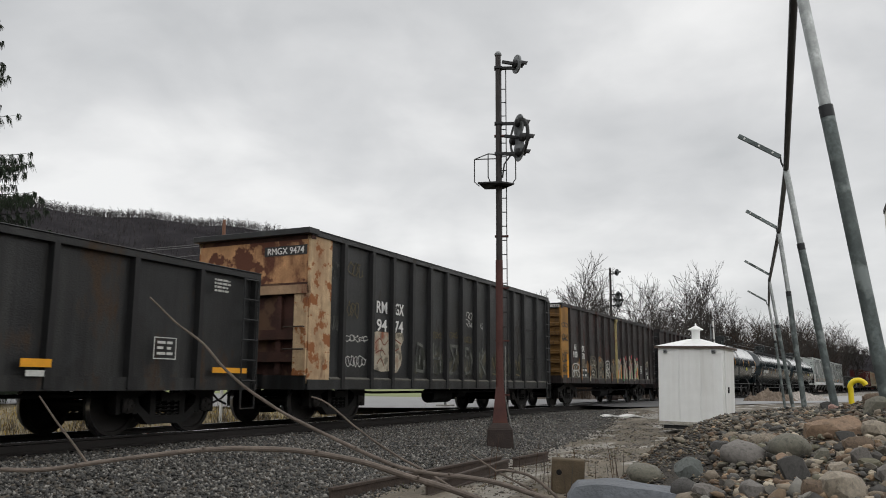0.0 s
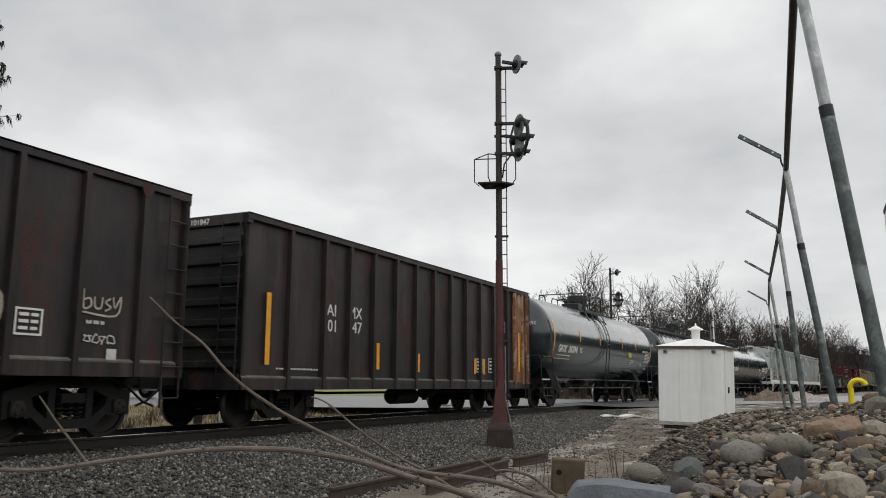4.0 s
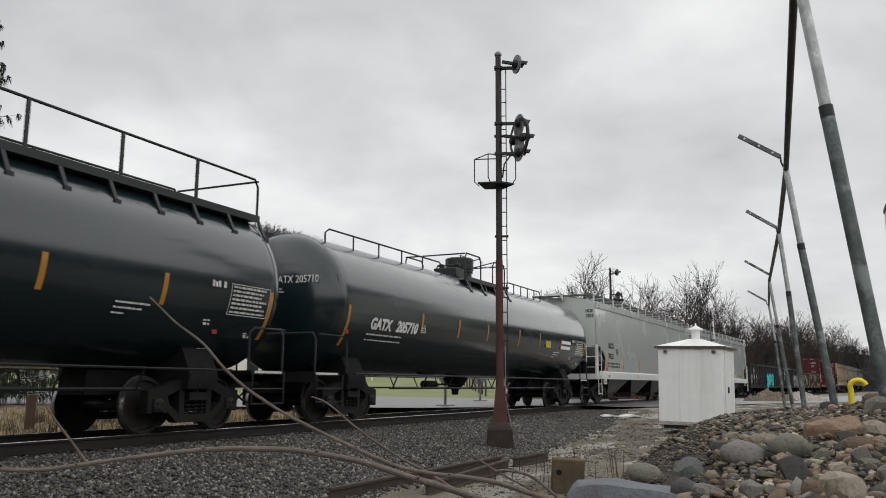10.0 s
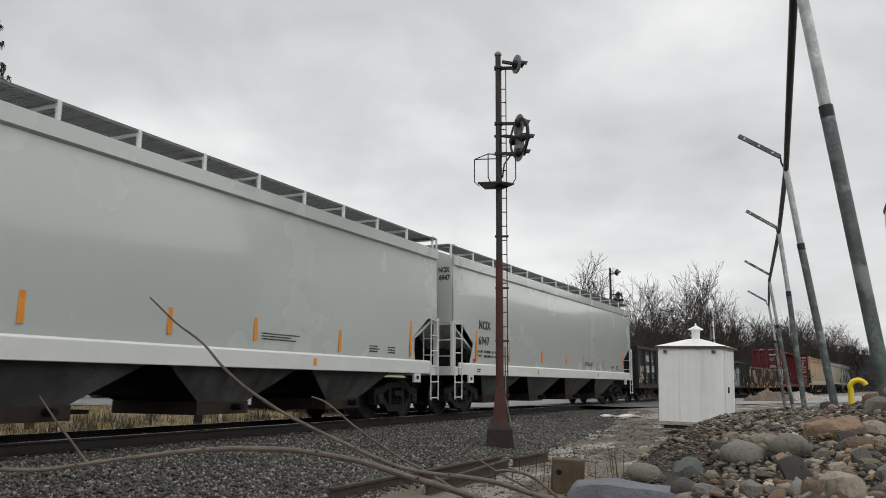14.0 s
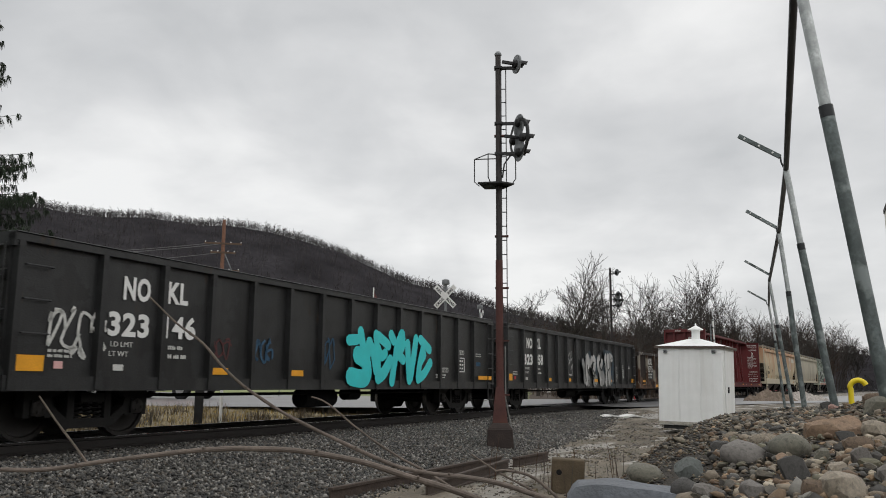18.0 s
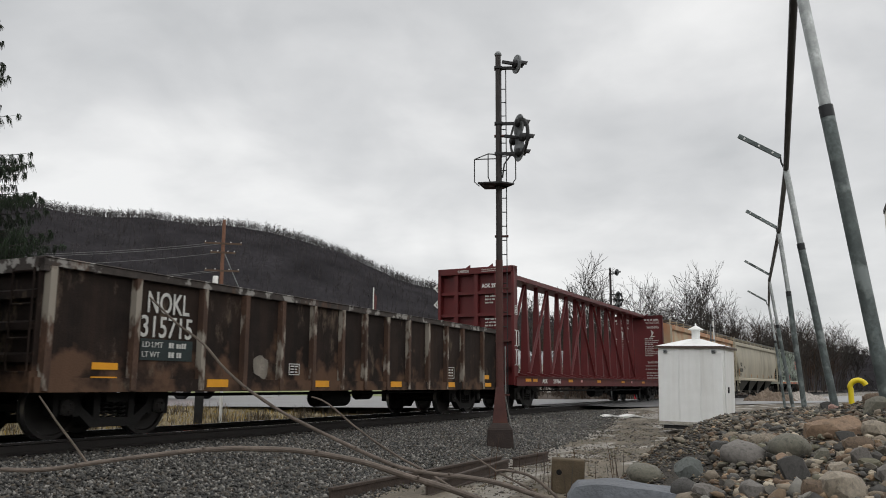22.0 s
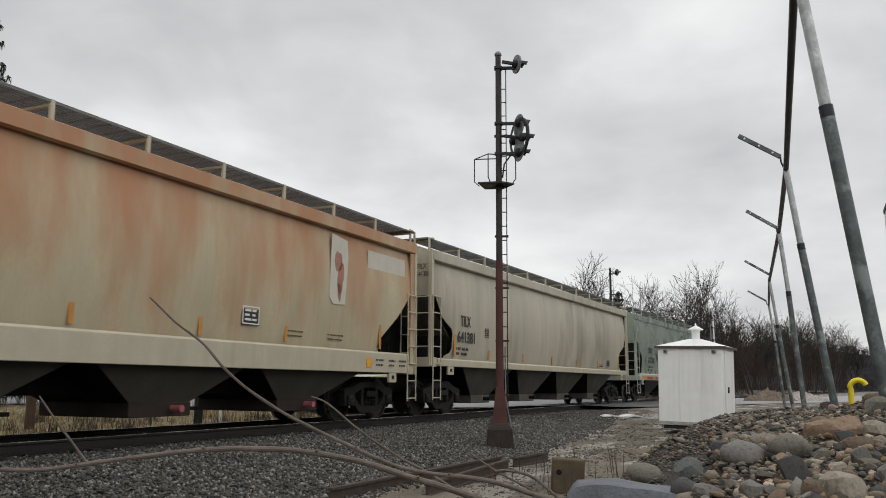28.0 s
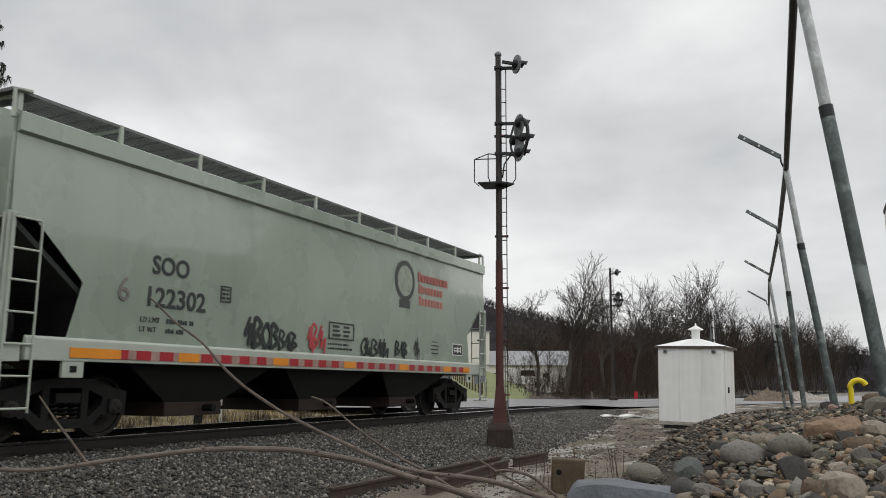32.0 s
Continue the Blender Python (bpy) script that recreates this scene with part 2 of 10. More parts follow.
BALLAST = mat("grey_ballast_stone", (0.8, 0.79, 0.76), 0.7, vary=0.25, scale=14, bump=0.3, palette=("island", [(0.085, 0.083, 0.078), (0.13, 0.126, 0.118), (0.05, 0.049, 0.047), (0.165, 0.16, 0.15), (0.10, 0.09, 0.078), (0.032, 0.032, 0.032), (0.30, 0.29, 0.275), (0.06, 0.062, 0.064), (0.11, 0.092, 0.072), (0.045, 0.043, 0.04)]))
RAIL = mat("brown_rail_steel", (0.020, 0.017, 0.0155), 0.7, 0.2, vary=0.3, scale=6, bump=0.2)
RAILTOP = mat("shiny_rail_head", (0.48, 0.48, 0.50), 0.25, 0.9, vary=0.12, bump=0)
TIE = mat("creosoted_timber", (0.022, 0.019, 0.017), 0.9, vary=0.4, scale=5, bump=0.5, stretch=(6, 1, 6))
GROUND = mat("muddy_ground", (0.135, 0.113, 0.082), 0.8, vary=0.65, scale=1.5, fine=16, bump=0.9, alt=(0.20, 0.182, 0.15), alt_lo=0.52, alt_hi=0.60, wet=0.3, stretch=(0.6, 1.3, 1))
ROAD = mat("wet_asphalt", (0.17, 0.17, 0.172), 0.42, vary=0.2, scale=0.5, fine=50, bump=0.2)
LAWN = mat("winter_lawn", (0.20, 0.225, 0.10), 0.95, vary=0.22, scale=0.35, fine=12, bump=0.4)
STRAW = mat("dead_grass", (0.29, 0.225, 0.11), 0.95, vary=0.35, scale=3, bump=0.1, island=0.4)
STRAWBED = mat("dead_grass_bed", (0.20, 0.165, 0.095), 0.95, vary=0.45, scale=1.5, fine=18, bump=0.7)
HILL = mat("bare_wooded_hillside", (0.036, 0.034, 0.037), 1.0, vary=0.5, scale=0.035, fine=0.4, bump=0, spec=0.0)
TWIG = mat("bare_twigs", (0.055, 0.047, 0.042), 0.9, vary=0.25, bump=0, island=0.3)
BARK = mat("grey_bark", (0.062, 0.054, 0.047), 0.95, vary=0.35, scale=5, bump=0.5, stretch=(3, 3, 0.6))
FARTWIG = mat("far_bare_woods", (0.066, 0.050, 0.040), 1.0, vary=0.2, bump=0, island=0.45, spec=0.0)
HILLTWIG = mat("hillside_bare_woods", (0.062, 0.057, 0.058), 1.0, vary=0.2, bump=0, island=0.5, spec=0.0)
NEEDLE = mat("dark_spruce_needles", (0.038, 0.056, 0.034), 0.9, vary=0.4, bump=0, island=0.4)
MAST = mat("rusted_red_mast_paint", (0.080, 0.028, 0.023), 0.7, vary=0.35, scale=4, bump=0.2, rust=0.35, rust_col=(0.06, 0.025, 0.018))
IRON = mat("dark_iron", (0.03, 0.03, 0.031), 0.5, 0.4, vary=0.3, bump=0.1)
SIGGREY = mat("grey_signal_disc", (0.17, 0.18, 0.185), 0.45, 0.2, vary=0.15, bump=0.05)
GALV = mat("galvanised_pipe", (0.42, 0.445, 0.44), 0.42, 0.65, vary=0.45, scale=9, bump=0.05, streak=0.35, streak_col=(0.2, 0.215, 0.22))
PIPE = mat("dark_weathered_pipe", (0.12, 0.142, 0.14), 0.5, 0.5, vary=0.5, scale=7, bump=0.12, rust=0.25, rust_col=(0.06, 0.05, 0.04), alt=(0.22, 0.25, 0.245), alt_lo=0.52, alt_hi=0.6)
BLKPIPE = mat("black_iron_pipe", (0.03, 0.032, 0.034), 0.45, 0.5, vary=0.2, bump=0.05)
CABPAINT = mat("white_enamelled_cabinet", (0.84, 0.855, 0.845), 0.4, vary=0.06, scale=3, streak=0.45, streak_col=(0.46, 0.45, 0.40), bump=0.05)
CONC = mat("stained_concrete", (0.30, 0.285, 0.25), 0.9, vary=0.25, scale=5, bump=0.4)
SLAB = mat("blue_grey_stone_slab", (0.125, 0.136, 0.152), 0.7, vary=0.45, scale=5, bump=0.5)
PEBBLES = [(0.34, 0.30, 0.25), (0.18, 0.175, 0.165), (0.42, 0.31, 0.21), (0.10, 0.10, 0.10), (0.27, 0.20, 0.14), (0.25, 0.25, 0.195), (0.60, 0.55, 0.46), (0.155, 0.145, 0.125), (0.35, 0.31, 0.255), (0.22, 0.155, 0.11), (0.29, 0.295, 0.285), (0.08, 0.08, 0.08)]
STONE = mat("river_stones", (0.64, 0.60, 0.535), 0.75, vary=0.35, scale=1.6, fine=6, bump=0.35, alt=(0.72, 0.66, 0.58), alt_lo=0.5, alt_hi=0.7, palette=("object", PEBBLES))
GRAVEL = mat("pile_gravel", (0.46, 0.435, 0.395), 0.75, vary=0.2, scale=12, bump=0.3, palette=("island", PEBBLES))
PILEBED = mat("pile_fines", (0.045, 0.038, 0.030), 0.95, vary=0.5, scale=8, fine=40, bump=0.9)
BRANCH = mat("dry_branch", (0.15, 0.122, 0.102), 0.85, vary=0.35, scale=9, bump=0.4)
WOOD = mat("weathered_post_wood", (0.10, 0.065, 0.045), 0.9, vary=0.4, scale=6, bump=0.5, stretch=(3, 3, 0.5))
RUSTBAR = mat("rusty_scrap_steel", (0.058, 0.042, 0.033), 0.85, vary=0.4, scale=7, bump=0.4)
TIMBER = mat("sawn_timber_stub", (0.105, 0.08, 0.05), 0.9, vary=0.35, scale=6, bump=0.4)
YELLOWPIPE = mat("yellow_pipe_paint", (0.78, 0.60, 0.02), 0.4, vary=0.06, bump=0)
PALEPILE = mat("pale_spoil", (0.20, 0.158, 0.122), 0.95, vary=0.25, scale=2, fine=9, bump=0.6)
SIDING = mat("white_siding", (0.72, 0.70, 0.64), 0.7, vary=0.06, scale=1, bump=0.03)
ROOFGREY = mat("grey_sheet_roof", (0.30, 0.31, 0.32), 0.6, vary=0.1, bump=0)
GLASS = mat("dark_window_glass", (0.02, 0.024, 0.028), 0.1, vary=0.1, bump=0)
TRUCKRED = mat("orange_red_truck_paint", (0.62, 0.065, 0.02), 0.35, vary=0.08, bump=0)
RUBBER = mat("black_rubber", (0.015, 0.015, 0.016), 0.8, vary=0.3, bump=0.1)
CHROME = mat("bright_steel", (0.62, 0.62, 0.62), 0.3, 0.9, vary=0.1, bump=0)
SIGNWHITE = mat("white_sign_panel", (0.72, 0.72, 0.70), 0.6, vary=0.06, bump=0)
REDLAMP = glow("lit_red_lamp", (1.0, 0.02, 0.02), 9.0)
HEADLAMP = glow("lit_headlamp", (1.0, 0.85, 0.6), 4.0)


# ---- mesh helpers ----
class Geo:
    """Gathers vertices and faces of one mesh."""

    def __init__(self):
        self.v, self.f, self.cuts = [], [], []

    def add(self, v, f):
        n = len(self.v)
        self.v += [tuple(p) for p in v]
        self.f += [tuple(i + n for i in q) for q in f]
        return self

    def box(self, x0, x1, y0, y1, z0, z1):
        v = [(x, y, z) for z in (z0, z1) for x, y in ((x0, y0), (x1, y0), (x1, y1), (x0, y1))]
        return self.add(v, [(3, 2, 1, 0), (4, 5, 6, 7), (0, 1, 5, 4), (1, 2, 6, 5), (2, 3, 7, 6), (3, 0, 4, 7)])

    def bar(self, a, b, w, h=None, up=(0, 0, 1)):
        """A rectangular bar from a to b, w wide and h deep along up."""
        h = h or w
        a, b = Vector(a), Vector(b)
        d = (b - a).normalized()
        s = d.cross(Vector(up))
        if s.length < 1e-4:
            s = d.cross(Vector((1, 0, 0)))
        s.normalize()
        u = s.cross(d)
        v = [p + s * (i * w / 2) + u * (j * h / 2) for p in (a, b) for i, j in ((-1, -1), (1, -1), (1, 1), (-1, 1))]
        return self.add(v, [(0, 1, 2, 3), (7, 6, 5, 4), (1, 0, 4, 5), (2, 1, 5, 6), (3, 2, 6, 7), (0, 3, 7, 4)])

    def tube(self, pts, r, n=8, cap=True):
        """A round tube along pts; r is one radius or one for each point."""
        pts = [Vector(p) for p in pts]
        rs = r if isinstance(r, (list, tuple)) else [r] * len(pts)
        v, f = [], []
        side = None
        for i, p in enumerate(pts):
            d = (pts[min(i + 1, len(pts) - 1)] - pts[max(i - 1, 0)]).normalized()
            if side is None:
                side = d.orthogonal().normalized()
            side = (side - d * side.dot(d)).normalized()
            u = d.cross(side)
            v += [p + (side * math.cos(2 * math.pi * k / n) + u * math.sin(2 * math.pi * k / n)) * rs[i] for k in range(n)]
        for i in range(len(pts) - 1):
            f += [(i * n + k, i * n + (k + 1) % n, (i + 1) * n + (k + 1) % n, (i + 1) * n + k) for k in range(n)]
        if cap:
            f += [tuple(range(n))[::-1], tuple(range((len(pts) - 1) * n, len(pts) * n))]
        return self.add(v, f)

    def prism(self, poly, a, b, axis="y"):
        """poly extruded along an axis from a to b; poly's pairs are (x, z) for y, (y, z) for x, (x, y) for z."""
        def put(p, t):
            return {"y": (p[0], t, p[1]), "x": (t, p[0], p[1]), "z": (p[0], p[1], t)}[axis]
        n = len(poly)
        v = [put(p, a) for p in poly] + [put(p, b) for p in poly]
        f = [(i, (i + 1) % n, n + (i + 1) % n, n + i) for i in range(n)] + [tuple(range(n))[::-1], tuple(range(n, 2 * n))]
        return self.add(v, f)

    def lathe(self, prof, n=24, axis="y", at=(0, 0, 0)):
        """A profile of (radius, height) turned round an axis."""
        v, f = [], []
        for r, h in prof:
            for k in range(n):
                c, s = r * math.cos(2 * math.pi * k / n), r * math.sin(2 * math.pi * k / n)
                p = {"y": (c, h, s), "x": (h, c, s), "z": (c, s, h)}[axis]
                v.append(tuple(p[i] + at[i] for i in range(3)))
        for i in range(len(prof) - 1):
            f += [(i * n + k, i * n + (k + 1) % n, (i + 1) * n + (k + 1) % n, (i + 1) * n + k) for k in range(n)]
        f += [tuple(range(n))[::-1], tuple(range((len(prof) - 1) * n, len(prof) * n))]
        return self.add(v, f)

    def mesh(self, name, material, smooth=40):
        me = bpy.data.meshes.new(name)
        me.from_pydata(self.v, [], self.f)
        bm = bmesh.new()
        bm.from_mesh(me)
        bmesh.ops.recalc_face_normals(bm, faces=bm.faces)
        bm.to_mesh(me)
        bm.free()
        if smooth:
            me.shade_smooth()
            me.set_sharp_from_angle(angle=radians(smooth))
        me.materials.append(material)
        return me


def part(name, geo, material, parent=None, label="", smooth=40, bevel=0.0):
    """Links geo as one mesh object, under a thing or a part."""
    ob = new(name, geo.mesh(name, material, smooth) if isinstance(geo, Geo) else geo)
    if parent:
        ob.parent = parent
    if label:
        ob["label"] = label
    if bevel:
        b = ob.modifiers.new("bevel", "BEVEL")
        b.width, b.segments, b.limit_method = bevel, 2, "ANGLE"
    return ob


def thing(name, label, category, group="", kind="", at=None):
    ob = tagged(new(name), label, category, group, kind)
    if at is not None:
        ob.matrix_basis = at
    return ob


TEXTS = {}


def text_mesh(s, size, material, bold=0.0, depth=0.004, shear=0.0, spacing=1.0, squeeze=1.0, w=None):
    key = (s, size, material.name, bold, shear, spacing, squeeze, w)
    if key in TEXTS:
        return TEXTS[key]
    cu = bpy.data.curves.new("lettering", "FONT")
    cu.body, cu.size, cu.extrude, cu.offset, cu.shear, cu.space_character = s, size, depth, bold, shear, spacing
    cu.resolution_u = 3
    tmp = new("lettering_tmp", cu)
    bpy.context.view_layer.update()
    me = bpy.data.meshes.new_from_object(tmp.evaluated_get(bpy.context.evaluated_depsgraph_get()))
    bpy.data.objects.remove(tmp)
    if w:
        xs = [v.co.x for v in me.vertices]
        k = w / (max(xs) - min(xs))
        me.transform(Matrix.Diagonal((k, 1, 1, 1)) @ Matrix.Translation((-min(xs), 0, 0)))
    else:
        me.transform(Matrix.Diagonal((squeeze, 1, 1, 1)))
    me.materials.clear()
    me.materials.append(material)
    TEXTS[key] = me
    return me


def letter(parent, s, x, z, size, material, y=-1.55, rz=0, name="lettering", tilt=0.0, **kw):
    """Lettering on the side that faces the camera (rz=0), or on the near end (rz=-90); size is the height of the capitals."""
    y = y(z + size / 2) if callable(y) else y
    me = text_mesh(s, size / 0.70, material, **kw)
    ob = new(name, me)
    ob.parent = parent
    ob.matrix_basis = Matrix.Translation((x, y, z)) @ Euler((0, 0, radians(rz))).to_matrix().to_4x4() @ Euler((radians(90 + tilt), 0, 0)).to_matrix().to_4x4()
    return ob


# ---- the track's line: straight past the camera, then a gentle bend to the right, then straight ----
TRACK_Y, BEND, BEND_FROM, BEND_LEN = 10.923, 0.0012854, -2.735, 82.366
HALF = 1.528  # half the width of the cars


def on_track(s, d=0.0):
    """The place on the track s metres along it and d metres to the far side of its centre, and the heading there in radians."""
    b = s - BEND_FROM
    e, b2 = max(b - BEND_LEN, 0.0), min(b, BEND_LEN)
    a = BEND * b2 if b2 > 0 else 0.0
    sx = math.sin(a) / BEND if b2 > 0 else b2
    sy = -(1 - math.cos(a)) / BEND if b2 > 0 else 0.0
    return (BEND_FROM + sx + d * math.sin(a) + e * math.cos(a), TRACK_Y + sy + d * math.cos(a) - e * math.sin(a), -a)


def track_off(x, y):
    """How far the point lies beyond the track's centre line, roughly."""
    b = x - BEND_FROM
    b2 = min(max(b, 0), BEND_LEN)
    return y - (TRACK_Y - BEND * b2 * b2 / 2 - max(b - BEND_LEN, 0) * BEND * BEND_LEN)


def smooth(a, b, t):
    t = min(1.0, max(0.0, (t - a) / (b - a)))
    return t * t * (3 - 2 * t)


ROAD_NEAR = [(14, 120), (20, 60), (22, 34), (24, 22), (27.5, 13.4), (33, 9.8), (42, 5), (60, -2), (110, -22)]
ROAD_FAR = [(70, 120), (60, 60), (50, 36), (47, 22), (50, 12.8), (57, 9.0), (68, 5.5), (84, 1.0), (130, -12)]


def lerp_line(line, y):
    for (x0, y0), (x1, y1) in zip(line, line[1:]):
        if y1 <= y <= y0:
            return x0 + (x1 - x0) * (y0 - y) / (y0 - y1)
    return None


def toe_y(x):
    """Where the ballast shoulder ends on the camera's side."""
    return 4.9 + 0.00 * x + 0.055 * max(0, x - 10) + 0.08 * max(0, x - 18)


def ground_z(x, y):
    d = track_off(x, y)
    rise = smooth(24, 36, x)
    base = -0.47 + 0.33 * rise if d < 0 else -0.42 + 0.36 * smooth(2.5, 12, d) + 0.05 * rise
    base += 0.035 * noise.noise((x * 0.5, y * 0.5, 0)) * (1 if d < 0 else 1.2)
    bed = -0.21
    if d < 0:
        k = smooth(toe_y(x) - 0.1, toe_y(x) + 3.6, y) if x < 36 else smooth(-3.2, -1.6, d)
        base = base + (bed - base) * max(k, smooth(-2.6, -1.5, d))
    else:
        base = bed + (base - bed) * smooth(1.5, 3.2, d)
    if d > 0 and x > 20:
        xf = lerp_line(ROAD_FAR, y)
        k = x - xf if xf is not None else 40.0
        base += 2.5 * smooth(0, 42, k) * smooth(17.5, 22, math.degrees(math.atan2(y, x)))
    far = max(0.0, math.hypot(x, y) - 200)
    return base - min(3.0, far * 0.004)


def axis(lo, hi, step, reach, grow=1.22):
    out, v, s = list(np.arange(lo, hi + 1e-6, step)), hi, step
    while v < reach:
        s *= grow; v += s; out.append(v)
    v, s, head = lo, step, []
    while v > -reach:
        s *= grow; v -= s; head.append(v)
    return [float(q) for q in head[::-1] + out]


def build_ground():
    xs, ys = axis(-6, 62, 0.5, 2600), axis(-8, 40, 0.5, 2600)
    v = [(x, y, ground_z(x, y)) for y in ys for x in xs]
    n, f, idx = len(xs), [], []
    for j in range(len(ys) - 1):
        for i in range(n - 1):
            f.append((j * n + i, j * n + i + 1, (j + 1) * n + i + 1, (j + 1) * n + i))
            x, y = (xs[i] + xs[i + 1]) / 2, (ys[j] + ys[j + 1]) / 2
            d = track_off(x, y)
            if (d < 0 and y > toe_y(x) + 0.2 and x < 34) or abs(d) < 2.2:
                idx.append(1)
            elif d > 0:
                xf = lerp_line(ROAD_FAR, y)
                idx.append((4 if math.atan2(y, x) < radians(18.6) and x > 50 else 3) if (xf is None or x > xf) and x > 20 else 2)
            else:
                idx.append(0)
    me = bpy.data.meshes.new("ground")
    me.from_pydata(v, [], f)
    for m in (GROUND, BALLAST_BED, STRAWBED, LAWN, mat("leaf_litter", (0.075, 0.056, 0.040), 0.95, vary=0.5, scale=1.2, fine=12, bump=0.6)):
        me.materials.append(m)
    me.polygons.foreach_set("material_index", idx)
    me.shade_smooth()
    tagged(new("ground", me), "muddy trackside ground with ballast, dead grass and winter lawn", "ground", kind="structure")


build_ground()


def build_road():
    g = Geo()
    ys = [120, 100, 80, 60, 50, 42, 34, 28, 22, 18, 15, 13.4, 12, 11, 10, 9, 8, 7, 5, 3, 1, -2, -6, -10]
    nx = 14
    for y in ys:
        a, b = lerp_line(ROAD_NEAR, y), lerp_line(ROAD_FAR, y)
        for i in range(nx + 1):
            x = a + (b - a) * i / nx
            d = track_off(x, y)
            z = -0.012 if abs(d) < 1.6 else max(ground_z(x, y), -0.14 if d < 0 else -0.06) + 0.03
            g.v.append((x, y, z))
    m = nx + 1
    g.f += [(j * m + i, j * m + i + 1, (j + 1) * m + i + 1, (j + 1) * m + i) for j in range(len(ys) - 1) for i in range(nx)]
    tagged(part("road", g, ROAD), "wet grey asphalt road over the grade crossing", "road", kind="structure")


build_road()


def sweep(g, prof, s0, s1, step, d0=0.0):
    """Sweeps a profile of (offset, height) along the track."""
    n, k = len(prof), int((s1 - s0) / step) + 1
    base = len(g.v)
    for i in range(k):
        s = s0 + i * step
        for o, z in prof:
            x, y, _ = on_track(s, d0 + o)
            g.v.append((x, y, z))
    for i in range(k - 1):
        for j in range(n):
            a, b = base + i * n + j, base + i * n + (j + 1) % n
            g.f.append((a, b, b + n, a + n))


def build_track():
    track = thing("railway_track", "single railway track with brown steel rails on timber ties", "track", kind="structure")
    foot = [(-0.07, -0.175), (0.07, -0.175), (0.07, -0.162), (0.012, -0.14), (0.010, -0.045), (0.035, -0.035), (0.036, -0.006), (-0.036, -0.006), (-0.035, -0.035), (-0.010, -0.045), (-0.012, -0.14), (-0.07, -0.162)]
    top = [(-0.034, -0.006), (0.034, -0.006), (0.030, 0.0), (-0.030, 0.0)]
    for d in (-0.75, 0.75):
        g = Geo(); sweep(g, foot, -300, 330, 3.0, d)
        r = part("rail", g, RAIL, track, smooth=30)
        g = Geo(); sweep(g, top, -300, 330, 3.0, d)
        part("rail_head", g, RAILTOP, r, "polished steel rail head")
    me = Geo().box(-0.11, 0.11, -1.3, 1.3, -0.36, -0.178).mesh("tie", TIE)
    plate = Geo().box(-0.09, 0.09, -0.17, 0.17, -0.178, -0.168).mesh("tie_plate", RAIL)
    rnd = random.Random(5)
    for i in range(110):
        s = 1.5 + i * 0.52
        if 33 < s < 47:
            continue
        x, y, a = on_track(s)
        t = new("tie", me); t.parent = track
        t.matrix_basis = Matrix.Translation((x, y, rnd.uniform(-0.012, 0.004))) @ Euler((0, 0, a + rnd.uniform(-0.03, 0.03))).to_matrix().to_4x4()
        if s < 34:
            for d in (-0.75, 0.75):
                p = new("tie_plate", plate); p.parent = t; p.location = (0, d, 0)


build_track()

# ---- stones ----
PHI = (1 + 5 ** 0.5) / 2
ICO_V = np.array([(-1, PHI, 0), (1, PHI, 0), (-1, -PHI, 0), (1, -PHI, 0), (0, -1, PHI), (0, 1, PHI), (0, -1, -PHI), (0, 1, -PHI), (PHI, 0, -1), (PHI, 0, 1), (-PHI, 0, -1), (-PHI, 0, 1)]) / 1.902
ICO_F = np.array([(0, 11, 5), (0, 5, 1), (0, 1, 7), (0, 7, 10), (0, 10, 11), (1, 5, 9), (5, 11, 4), (11, 10, 2), (10, 7, 6), (7, 1, 8), (3, 9, 4), (3, 4, 2), (3, 2, 6), (3, 6, 8), (3, 8, 9), (4, 9, 5), (2, 4, 11), (6, 2, 10), (8, 6, 7), (9, 8, 1)])
OCT_V = np.array([(1, 0, 0), (-1, 0, 0), (0, 1, 0), (0, -1, 0), (0, 0, 1), (0, 0, -1)], float)
OCT_F = np.array([(0, 2, 4), (2, 1, 4), (1, 3, 4), (3, 0, 4), (2, 0, 5), (1, 2, 5), (3, 1, 5), (0, 3, 5)])


